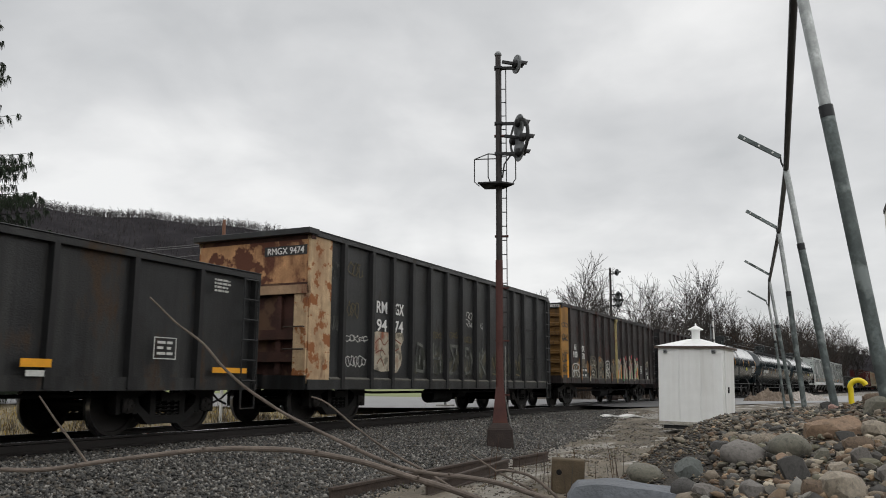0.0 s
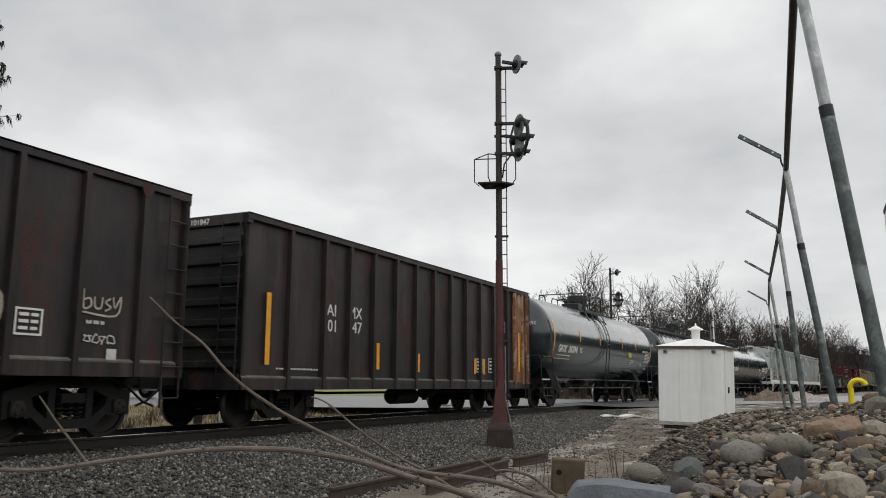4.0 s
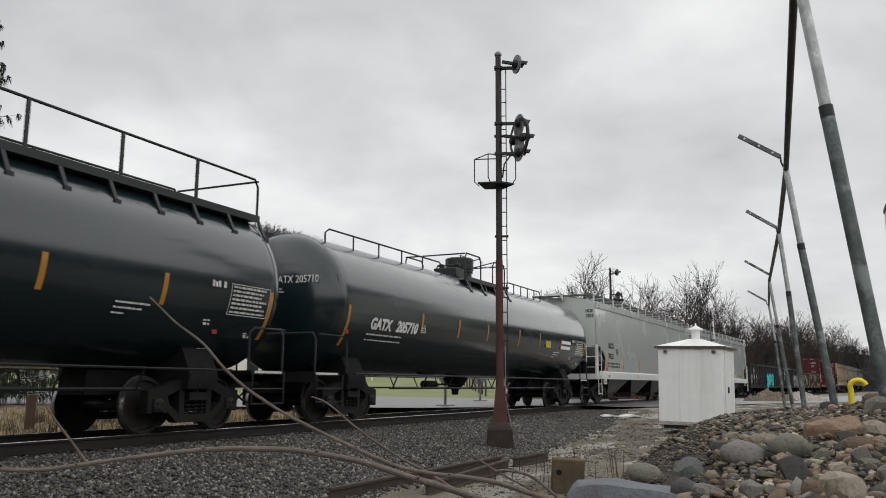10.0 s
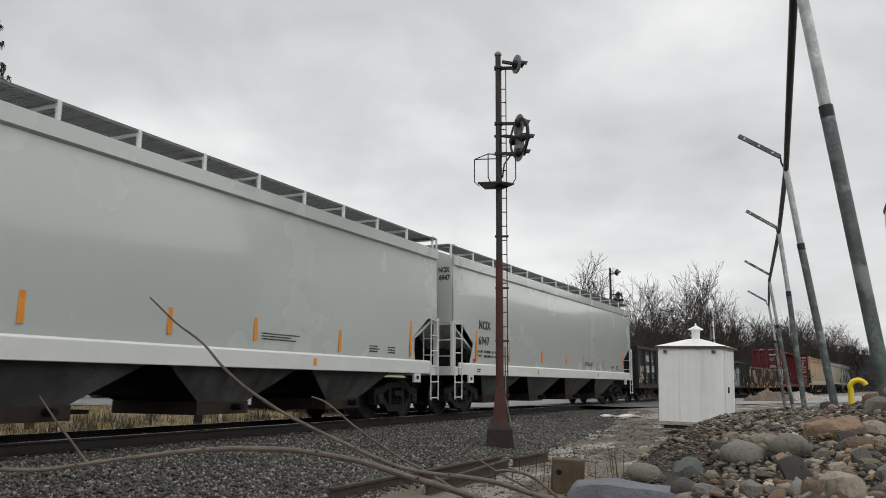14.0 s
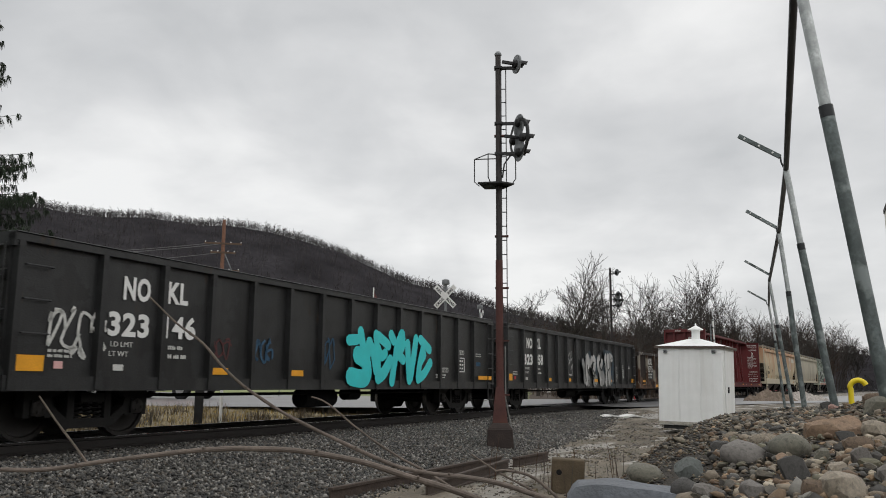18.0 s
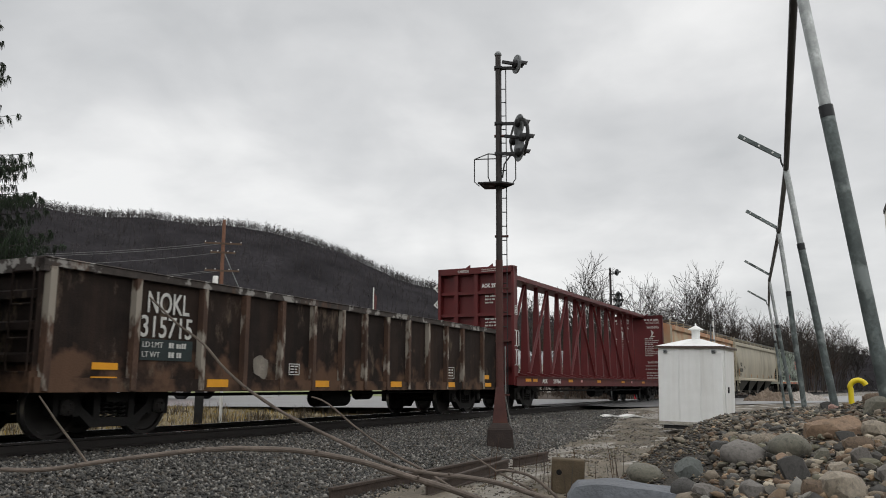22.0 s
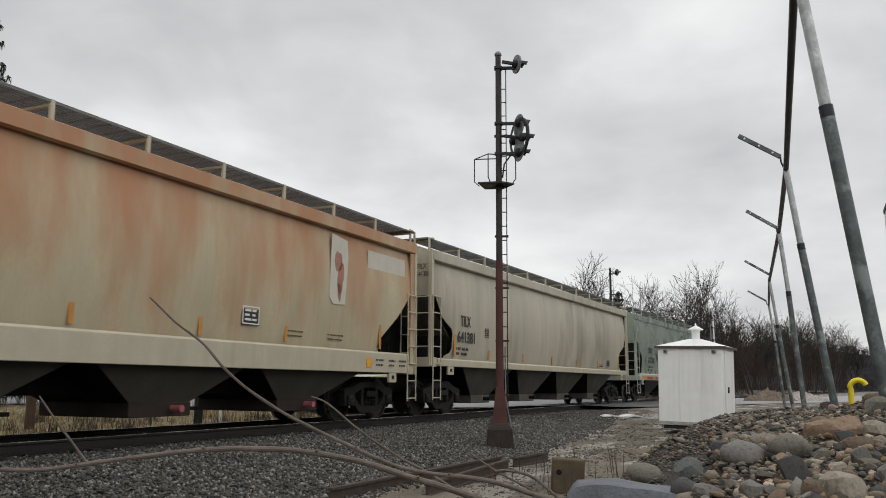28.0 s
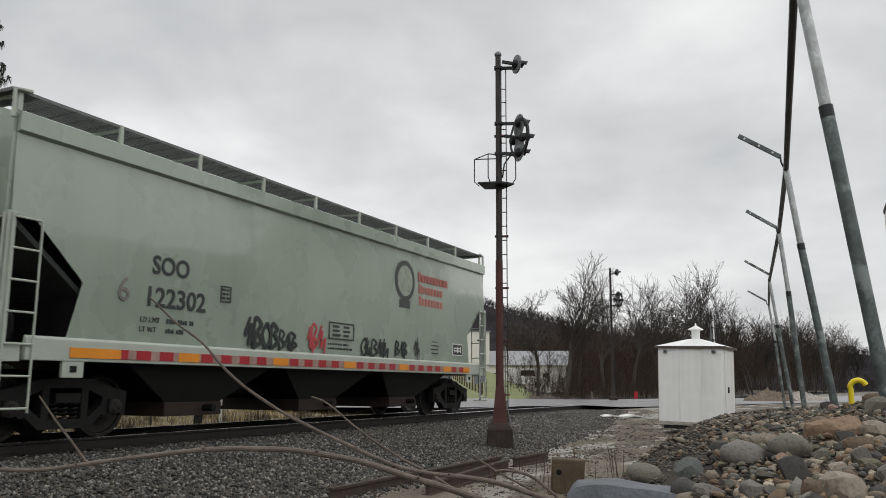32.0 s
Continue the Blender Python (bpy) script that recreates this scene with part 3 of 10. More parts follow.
def scatter(name, spots, sizes, material, rng, base=(ICO_V, ICO_F), flat=0.75, rough=0.25, label="", category="", parent=None):
    """One mesh of many small stones: spots (n, 3), sizes (n,)."""
    bv, bf = base
    n, m = len(spots), len(bv)
    v = np.repeat(bv[None], n, 0) * (1 + rng.uniform(-rough, rough, (n, m, 1)))
    v *= rng.uniform(0.65, 1.25, (n, 1, 3)) * np.array([1, 1, flat])
    a, b = rng.uniform(0, 2 * np.pi, n), rng.uniform(-0.6, 0.6, n)
    ca, sa, cb, sb = np.cos(a)[:, None], np.sin(a)[:, None], np.cos(b)[:, None], np.sin(b)[:, None]
    y, z = v[:, :, 1] * cb - v[:, :, 2] * sb, v[:, :, 1] * sb + v[:, :, 2] * cb
    x = v[:, :, 0] * ca - y * sa
    y = v[:, :, 0] * sa + y * ca
    v = np.stack([x, y, z], 2) * np.asarray(sizes)[:, None, None] + np.asarray(spots)[:, None, :]
    f = (bf[None] + (np.arange(n) * m)[:, None, None]).reshape(-1, 3)
    me = bpy.data.meshes.new(name)
    me.vertices.add(n * m); me.vertices.foreach_set("co", v.reshape(-1))
    me.loops.add(len(f) * 3); me.loops.foreach_set("vertex_index", f.reshape(-1).astype(np.int32))
    me.polygons.add(len(f)); me.polygons.foreach_set("loop_start", np.arange(0, len(f) * 3, 3, dtype=np.int32))
    me.update(calc_edges=True)
    me.materials.append(material)
    ob = new(name, me)
    if parent:
        ob.parent = parent
        ob["kind"] = "stuff"
    else:
        tagged(ob, label, category, kind="stuff")
    return ob


def build_ballast():
    rng = np.random.default_rng(3)
    near, far = [], []
    while len(near) < 62000:
        x, y = 3.0 + 15.0 * rng.random() ** 0.95, rng.uniform(4.6, 10.2)
        if y > toe_y(x) + rng.normal(0, 0.22):
            near.append((x, y, ground_z(x, y) + rng.uniform(-0.014, 0.022)))
    while len(far) < 22000:
        x = rng.uniform(18, 34)
        y = rng.uniform(5.2, 10.2)
        if y > toe_y(x) + rng.normal(0, 0.25) and track_off(x, y) < -0.85:
            far.append((x, y, ground_z(x, y) + rng.uniform(-0.012, 0.02)))
    scatter("ballast", near, rng.uniform(0.014, 0.036, len(near)), BALLAST, rng, (OCT_V, OCT_F), flat=0.8, rough=0.42, label="grey crushed stone ballast along the track", category="ballast")
    scatter("ballast", far, rng.uniform(0.025, 0.048, len(far)), BALLAST, rng, (OCT_V, OCT_F), label="grey crushed stone ballast beside the rails", category="ballast")
    mid = [(x, y, -0.2 + rng.uniform(-0.02, 0.02)) for x, y in ((rng.uniform(3, 33), 0) for _ in range(6000)) for y in [on_track(x, rng.choice([-1, 1]) * rng.uniform(0, 0.66))[1]]]
    back = []
    while len(back) < 5000:
        s, d = rng.uniform(4, 33), rng.uniform(0.85, 2.6)
        x, y, _ = on_track(s, d)
        back.append((x, y, ground_z(x, y) + 0.01))
    scatter("ballast", mid + back, rng.uniform(0.025, 0.045, len(mid + back)), BALLAST, rng, (OCT_V, OCT_F), label="grey ballast stones between the ties", category="ballast")


build_ballast()


# ---- the heap of stones beside the camera ----
def curve1(pts, x):
    for (x0, y0), (x1, y1) in zip(pts, pts[1:]):
        if x <= x1:
            t = min(1, max(0, (x - x0) / (x1 - x0)))
            return y0 + (y1 - y0) * t
    return pts[-1][1]


def heap_z(x, y):
    e = curve1([(2.6, 0.9), (3.4, 0.98), (4.4, 1.22), (6, 1.48), (9.5, 1.78), (12, 1.8), (14, 1.6)], x) - y
    zt = curve1([(2.5, 0.2), (3.5, 0.14), (7, -0.12), (10, -0.42), (14, -0.5)], x)
    r = curve1([(2.5, 0.27), (4.4, 0.53), (6, 0.71), (7.5, 0.83), (10, 1.01), (14, 1.1)], x) * (1 - smooth(10.2, 13.6, x))
    if e < 0:
        return zt + e * 0.9
    return zt + r * (1 - math.exp(-e / 0.40)) + 0.10 * smooth(0.1, 0.5, -y) * smooth(4.5, 6.0, x) + 0.025 * noise.noise((x * 1.3, y * 1.3, 7)) - 0.015 - 0.25 * smooth(2.2, 5.0, -y)


def bed_z(x, y):
    """The heap's bed, which runs out into the ground behind the camera's stand."""
    g = ground_z(x, y) - 0.06
    k = smooth(-1.5, 0.4, x) * smooth(-4.5, -2.4, y)
    return g + (heap_z(x, y) - 0.02 - g) * k


def build_heap():
    heap = thing("stone_heap", "heap of river stones and dark gravel beside the track", "stone heap")
    g = Geo()
    xs, ys = np.arange(-1.5, 14.6, 0.14), np.arange(-4.5, 2.6, 0.14)
    g.v = [(float(x), float(y), bed_z(float(x), float(y))) for y in ys for x in xs]
    n = len(xs)
    g.f = [(j * n + i, j * n + i + 1, (j + 1) * n + i + 1, (j + 1) * n + i) for j in range(len(ys) - 1) for i in range(n - 1)]
    part("heap_bed", g, PILEBED, heap, "dark fines under the stones")
    rng = np.random.default_rng(11)
    spots, sizes = [], []
    while len(spots) < 42000:
        x, y = (rng.uniform(2.6, 13.6), rng.uniform(-1.6, 1.9)) if len(spots) % 8 else (rng.uniform(-1.2, 13), rng.uniform(-4, 1.0))
        if y > 0.40 * x + (0 if x > 2.6 else 1.2):
            continue
        z = bed_z(x, y) + 0.02
        if z < ground_z(x, y) - 0.08:
            continue
        spots.append((x, y, z + rng.uniform(-0.01, 0.012)))
        sizes.append(abs(rng.normal(0.002, 0.005)) + 0.0048 + 0.006 * (x > 6) * rng.random())
    scatter("gravel", spots, sizes, GRAVEL, rng, (OCT_V, OCT_F), rough=0.42, flat=0.5, parent=heap)
    # cobbles between the stones
    spots, sizes = [], []
    while len(spots) < 1150:
        x = 2.7 + 3.6 * rng.random() ** 1.2
        y = rng.uniform(-0.18, 0.24 if x < 3.2 else 0.12) * x
        if math.hypot(x - 3.28, (y - 0.74) * 0.8) < 0.24:
            continue
        q = abs(rng.normal(0, 0.010)) + 0.011
        spots.append((x, y, heap_z(x, y) + q * 0.25)); sizes.append(q)
    scatter("cobbles", spots, sizes, mat("pile_cobbles", (0.66, 0.62, 0.56), 0.75, vary=0.35, scale=14, fine=60, bump=0.35, palette=("island", PEBBLES)), rng, rough=0.38, flat=0.65, parent=heap)
    spots, sizes = [], []
    while len(spots) < 3600:
        x = 4.6 + 8.2 * rng.random() ** 0.9
        y = rng.uniform(-1.0, 0.17 * x + 0.15)
        z = heap_z(x, y)
        if z < ground_z(x, y) - 0.02:
            continue
        q = abs(rng.normal(0, 0.011)) + 0.011
        spots.append((x, y, z + q * 0.2)); sizes.append(q)
    scatter("pebbled_crust", spots, sizes, mat("dark_heap_pebbles", (0.44, 0.42, 0.38), 0.7, vary=0.35, scale=14, fine=60, bump=0.3, palette=("island", PEBBLES)), rng, (OCT_V, OCT_F), rough=0.4, flat=0.5, parent=heap)
    # stones of their own, on ten shared shapes
    shapes = []
    for k in range(10):
        bm = bmesh.new()
        bmesh.ops.create_icosphere(bm, subdivisions=2, radius=1)
        sx, sy, sz = rng.uniform(0.75, 1.2), rng.uniform(0.55, 0.95), rng.uniform(0.4, 0.68)
        sharp = k % 3 != 1 or k == 7
        cuts = [Vector(rng.normal(0, 1, 3)).normalized() for _ in range(9)]
        for vv in bm.verts:
            q = vv.co.copy()
            for c in cuts:
                lim = 0.58 if sharp else 0.84
                if q.dot(c) > lim:
                    q -= c * (q.dot(c) - lim)
            q *= 1 + 0.09 * noise.noise(q * 1.7 + Vector((k * 5, 0, 0)))
            vv.co = (q.x * sx, q.y * sy, q.z * sz)
        me = bpy.data.meshes.new("stone")
        bm.to_mesh(me); bm.free()
        me.shade_smooth()
        if sharp:
            me.set_sharp_from_angle(angle=radians(28))
        me.materials.append(STONE)
        shapes.append(me)

    def stone(x, y, r, k, lift=0.25, tilt=0.3):
        o = new("stone", shapes[k])
        o.parent = heap
        o.matrix_basis = Matrix.LocRotScale((x, y, heap_z(x, y) + r * lift), Euler((rng.uniform(-tilt, tilt), rng.uniform(-tilt, tilt), rng.uniform(0, 6.28))), (r, r, r))
        return o

    # the large stones: tone, place, half width and half height, shape
    tones = {"tan": ((0.25, 0.17, 0.112), "long tan angular stone"), "grey": ((0.165, 0.152, 0.138), "smooth rounded grey stone"), "green": ((0.145, 0.138, 0.108), "mossy grey-green boulder"), "dark": ((0.060, 0.057, 0.053), "dark slate block"),
             "pale": ((0.285, 0.245, 0.19), "pale cream river stone"), "brown": ((0.155, 0.112, 0.078), "flat brown stone"), "teal": ((0.105, 0.115, 0.108), "blue-grey angular block"), "pink": ((0.30, 0.185, 0.15), "small pinkish stone")}
    for i, (tone, x, y, w, t, k) in enumerate((("tan", 4.633, -0.049, 0.135, 0.062, 0), ("grey", 3.961, 0.333, 0.110, 0.058, 1), ("green", 3.998, 0.143, 0.098, 0.068, 4), ("dark", 3.398, 0.107, 0.062, 0.058, 3), ("pale", 3.063, -0.057, 0.066, 0.056, 2), ("pale", 4.555, -0.245, 0.072, 0.056, 7), ("brown", 4.073, -0.128, 0.075, 0.036, 5),
                                              ("teal", 3.817, 0.553, 0.068, 0.055, 6), ("green", 4.087, 0.793, 0.100, 0.050, 1), ("dark", 3.284, 0.488, 0.056, 0.050, 4), ("grey", 3.150, 0.382, 0.055, 0.034, 7), ("green", 5.584, -0.287, 0.095, 0.070, 9), ("dark", 6.923, -0.039, 0.055, 0.045, 3), ("pink", 6.828, -0.077, 0.038, 0.034, 7),
                                              ("dark", 4.301, 0.467, 0.062, 0.036, 8), ("pale", 4.445, 0.280, 0.078, 0.030, 5), ("brown", 3.026, 0.027, 0.050, 0.038, 0), ("grey", 3.085, 0.222, 0.042, 0.034, 2), ("tan", 3.758, 0.164, 0.038, 0.034, 6), ("pale", 3.492, -0.032, 0.052, 0.027, 8), ("green", 3.823, 0.014, 0.042, 0.032, 9), ("grey", 3.645, -0.130, 0.042, 0.044, 3), ("brown", 6.62, -0.33, 0.085, 0.045, 5), ("brown", 5.05, 0.02, 0.060, 0.04, 4), ("dark", 4.35, -0.10, 0.055, 0.034, 3), ("grey", 3.35, -0.22, 0.052, 0.04, 7))):
        col, lab = tones[tone]
        me = shapes[k].copy()
        me.materials.clear()
        me.materials.append(mat(tone + "_boulder", tuple(q * 1.05 for q in col), 0.7, vary=0.35, scale=9, fine=55, bump=0.4, alt=tuple(q * 0.55 for q in col), alt_lo=0.55, alt_hi=0.68, own=True))
        zs = [q.co.z for q in me.vertices]
        xs = [q.co.x for q in me.vertices]
        o = new("stone", me)
        o.parent = heap
        sc = 0.93 * w / max(xs)
        o.matrix_basis = Matrix.LocRotScale((x, y, heap_z(x, y) + t * 0.45), Euler((rng.uniform(-0.15, 0.15), rng.uniform(-0.22, 0.22), -math.pi / 2 + rng.uniform(-0.35, 0.35))), (sc, sc, t / max(zs)))
        o["label"] = lab
    taken = []
    while len(taken) < 275:
        near = len(taken) < 150
        x = 2.75 + (1.5 if near else 3.4) * rng.random() ** (1.0 if near else 1.2)
        y = rng.uniform(-0.17 * x, (0.20 if x < 3.3 else 0.10) * x)
        r = 0.024 + abs(rng.normal(0, 0.012)) if near else 0.014 + abs(rng.normal(0, 0.014))
        if math.hypot(x - 3.28, (y - 0.74) * 0.8) < 0.24 or any(math.hypot(x - a, y - b) < 0.62 * (r + c) for a, b, c in taken):
            r *= 0.5
            if math.hypot(x - 3.28, (y - 0.74) * 0.8) < 0.24:
                continue
        taken.append((x, y, r))
        stone(float(x), float(y), float(r), int(rng.integers(0, 10)), 0.22, tilt=0.6)


build_heap()


# ---- the train ----
SPEED = (8.5494, -2.1466, 0.04956, 1.0609)


def advance(t):
    """How far the train has come at t seconds, from its place at 16 s."""
    u = (t - 16) / 16
    return SPEED[0] * (t - 16) + SPEED[1] * u * u + SPEED[2] * u ** 3 + SPEED[3] * u ** 4


CARS, WHEELSETS = [], []
SHARED = {}


def shared(key, make):
    if key not in SHARED:
        SHARED[key] = make()
    return SHARED[key]


def link(name, me, parent, at=None, label=""):
    o = new(name, me)
    o.parent = parent
    if at is not None:
        o.matrix_basis = at if isinstance(at, Matrix) else Matrix.Translation(at)
    if label:
        o["label"] = label
    return o


def wheelset_mesh():
    g = Geo()
    for s in (-1, 1):
        prof = [(0.11, 0.60), (0.13, 0.66), (0.13, 0.70), (0.30, 0.725), (0.385, 0.70), (0.40, 0.685), (0.487, 0.685), (0.487, 0.705), (0.462, 0.715), (0.457, 0.80), (0.40, 0.80), (0.385, 0.765), (0.30, 0.755), (0.16, 0.775), (0.15, 0.82), (0.09, 0.83)]
        g.lathe([(r, s * y) for r, y in prof], 28, "y")
    g.tube([(0, -1.08, 0), (0, 1.08, 0)], 0.085, 10)
    for s in (-1, 1):
        g.lathe([(0.11, s * 1.06), (0.115, s * 1.13), (0.07, s * 1.145)], 12, "y")
        for k in range(3):
            a = k * 2.094
            g.box(0.06 * math.cos(a) - 0.02, 0.06 * math.cos(a) + 0.02, s * 1.15 - 0.01, s * 1.15 + 0.01, 0.06 * math.sin(a) - 0.02, 0.06 * math.sin(a) + 0.02)
    me = g.mesh("wheelset", WHEEL, 35)
    me.materials.append(TREAD)
    for p in me.polygons:
        c = p.center
        if 0.45 < math.hypot(c.x, c.z) < 0.465 and 0.71 < abs(c.y) < 0.80:
            p.material_index = 1
    return me


def sideframe_mesh():
    """One casting with a spring window and two bracing windows, and jaws over the axle boxes."""
    half = [(0.0, 0.165), (0.42, 0.165), (0.66, 0.36), (0.66, 0.33), (0.75, 0.33), (0.755, 0.56), (0.995, 0.56), (1.0, 0.33), (1.09, 0.33), (1.10, 0.69), (0.80, 0.75), (0.40, 0.865), (0.0, 0.87)]
    outer = half + [(-x, z) for x, z in half[-2:0:-1]]
    holes = [[(-0.27, 0.30), (0.27, 0.30), (0.27, 0.735), (-0.27, 0.735)]] + [[(e * 0.39, 0.31), (e * 0.62, 0.48), (e * 0.66, 0.60), (e * 0.39, 0.71)] for e in (-1, 1)]
    bm = bmesh.new()
    edges = []
    for loop in [outer] + holes:
        vs = [bm.verts.new((x, -0.085, z)) for x, z in loop]
        edges += [bm.edges.new((a, b)) for a, b in zip(vs, vs[1:] + vs[:1])]
    bmesh.ops.triangle_fill(bm, use_beauty=True, use_dissolve=False, edges=edges)
    r = bmesh.ops.extrude_face_region(bm, geom=bm.faces[:])
    for e in r["geom"]:
        if isinstance(e, bmesh.types.BMVert):
            e.co.y = 0.085
    bmesh.ops.recalc_face_normals(bm, faces=bm.faces)
    me = bpy.data.meshes.new("sideframe")
    bm.to_mesh(me); bm.free()
    me.materials.append(TRUCK)
    return me


def adapter_mesh():
    return Geo().prism([(-0.115, 0.36), (0.115, 0.36), (0.13, 0.44), (0.115, 0.57), (-0.115, 0.57), (-0.13, 0.44)], -0.12, 0.07, "y").mesh("bearing_adapter", TRUCK, 35)


def spring_mesh():
    pts = [(0.062 * math.cos(k * 1.05), 0.062 * math.sin(k * 1.05), 0.28 + 0.25 * k / 24) for k in range(25)]
    return Geo().tube(pts, 0.016, 5).mesh("spring", TRUCK, 60)


def bolster_mesh():
    g = Geo()
    g.box(-0.21, 0.21, -1.14, 1.14, 0.53, 0.66)
    g.prism([(-0.9, 0.66), (0.9, 0.66), (0.5, 0.76), (-0.5, 0.76)], -0.19, 0.19, "x")
    for s in (-1, 1):
        g.box(s * 0.36 - 0.04, s * 0.36 + 0.04, -0.7, 0.7, 0.34, 0.46)
        for y in (-0.72, 0.72):
            g.box(s * 0.40 - 0.06, s * 0.40 + 0.04, y - 0.09, y + 0.09, 0.36, 0.58)
        g.bar((s * 0.36, 0, 0.42), (s * 0.1, 0, 0.66), 0.06, 0.10)
    return g.mesh("truck", TRUCK, 35)


def add_truck(car, x):
    truck = link("truck", shared("bolster", bolster_mesh), car, (x, 0, 0))
    for s in (-1, 1):
        link("sideframe", shared("sideframe", sideframe_mesh), truck, (0, s * 1.0, 0))
        for q in (-0.17, 0.0, 0.17):
            link("spring", shared("spring", spring_mesh), truck, (q, s * 1.03, 0))
        for q in (-0.875, 0.875):
            link("bearing_adapter", shared("adapter", adapter_mesh), truck, (q, s * 1.0, 0))
    for s in (-1, 1):
        w = link("wheelset", shared("wheelset", wheelset_mesh), truck, (s * 0.875, 0, 0.457))
        WHEELSETS.append(w)


def coupler_mesh(n):
    """A knuckle coupler on its shank, n metres out from the end sill, towards +x."""
    g = Geo()
    g.box(-0.25, n - 0.2, -0.09, 0.09, 0.77, 0.94)
    g.prism([(n - 0.25, -0.11), (n + 0.02, -0.19), (n + 0.10, -0.15), (n + 0.06, 0.03), (n + 0.12, 0.1), (n + 0.02, 0.17), (n - 0.2, 0.12)], 0.73, 0.99, "z")
    return g.mesh("coupler", UNDER, 35)


def hose_mesh(n):
    g = Geo()
    g.tube([(-0.3, -0.35, 0.8), (0.0, -0.35, 0.75), (n * 0.5, -0.33, 0.5), (n, -0.2, 0.42)], 0.022, 6)
    return g.mesh("air_hose", RUBBER, 60)


def new_car(name, u0, u1, label, reach0, reach1, category="freight car"):
    """A freight car whose body lies between u0 and u1 along the train; reach: how far its couplers stand out."""
    car = thing(name, label, category, "cars of the freight train")
    half = (u1 - u0) / 2
    CARS.append((car, (u0 + u1) / 2))
    for s, r in ((-1, reach0), (1, reach1)):
        m = Matrix.Translation((s * half, 0, 0)) @ Euler((0, 0, 0 if s > 0 else math.pi)).to_matrix().to_4x4()
        link("coupler", shared(("coupler", round(r, 2)), lambda: coupler_mesh(r)), car, m)
        link("air_hose", shared(("hose", round(r, 2)), lambda: hose_mesh(r)), car, m)
    return car, half


def ladder(car, x, w, z0, z1, step, material, y=-1.60, along="x", name="ladder", lower=None, rail=0.017):
    """A ladder of two stiles and rungs, flat against the side (along x) or the end (along y)."""
    g = Geo()
    put = (lambda q, z: (x + q, y, z)) if along == "x" else (lambda q, z: (x, y + q, z))
    for q in (0, w):
        g.tube([put(q, z0), put(q, z1)], rail, 6)
    k = int((z1 - z0) / step)
    for i in range(k + 1):
        z = z0 + 0.06 + i * (z1 - z0 - 0.1) / max(1, k)
        g.tube([put(0, z), put(w, z)], 0.016, 6)
    return part(name, g, material, car)


def panel(car, x0, x1, z0, z1, material, y=-1.545, name="reflector", label=""):
    y = y((z0 + z1) / 2) if callable(y) else y
    g = Geo().box(x0, x1, y - 0.004, y + 0.004, z0, z1)
    return part(name, g, material, car, label, smooth=0)


def bars_of_print(car, x, z, w, rows, material, y=-1.545, h=0.035, gap=0.062, seed=1, name="small_print", end=False):
    """Small print that nobody can read, as rows of short bars in word-like runs; on the near end if end is set (x is then the end's plane)."""
    y = y(z - gap * rows / 2) if callable(y) else y
    rnd = random.Random(seed)
    g = Geo()
    for r in range(rows):
        q, n = 0.0, rnd.randint(2, 4)
        lim = w * rnd.uniform(0.75, 1.0)
        while q < lim:
            l = h * rnd.uniform(0.35, 0.62)
            zz = z - r * gap
            t = h * rnd.choice((1.0, 1.0, 1.0, 0.8))
            if end:
                g.box(x - 0.003, x + 0.003, y - q - l, y - q, zz, zz + t)
            else:
                g.box(x + q, x + q + l, y - 0.003, y + 0.003, zz, zz + t)
            n -= 1
            q += l + (h * 0.20 if n else h * 0.75)
            n = n or rnd.randint(2, 6)
    ob = part(name, g, material, car, smooth=0)
    ob["kind"] = "stuff"
    return ob


def boxed_sign(car, x, z, w, h, material, y=-1.545, seed=1, t=0.022):
    """A framed data panel of bars."""
    y = (y(z + h / 2) if callable(y) else y) - 0.006
    g = Geo()
    for a in ((x, x + w, z, z + t), (x, x + w, z + h - t, z + h), (x, x + t, z + t, z + h - t), (x + w - t, x + w, z + t, z + h - t)):
        g.box(a[0], a[1], y - 0.003, y + 0.003, a[2], a[3])
    rnd = random.Random(seed)
    for i in range(3):
        zz = z + h * (0.2 + 0.25 * i)
        g.box(x + w * 0.15, x + w * rnd.uniform(0.4, 0.52), y - 0.003, y + 0.003, zz, zz + h * 0.12)
        g.box(x + w * 0.58, x + w * rnd.uniform(0.75, 0.85), y - 0.003, y + 0.003, zz, zz + h * 0.12)
    return part("data_panel", g, material, car, smooth=0)


def rounded(line, k=4):
    """The line as a smooth curve through its points."""
    if len(line) < 3:
        return line
    out = []
    for i in range(len(line) - 1):
        p = [np.array(line[max(0, min(len(line) - 1, i + j))], float) for j in (-1, 0, 1, 2)]
        for n in range(k):
            t = n / k
            q = 0.5 * (2 * p[1] + (p[2] - p[0]) * t + (2 * p[0] - 5 * p[1] + 4 * p[2] - p[3]) * t * t + (3 * p[1] - p[0] - 3 * p[2] + p[3]) * t ** 3)
            out.append(tuple(float(c) for c in q))
    return out + [tuple(line[-1])]


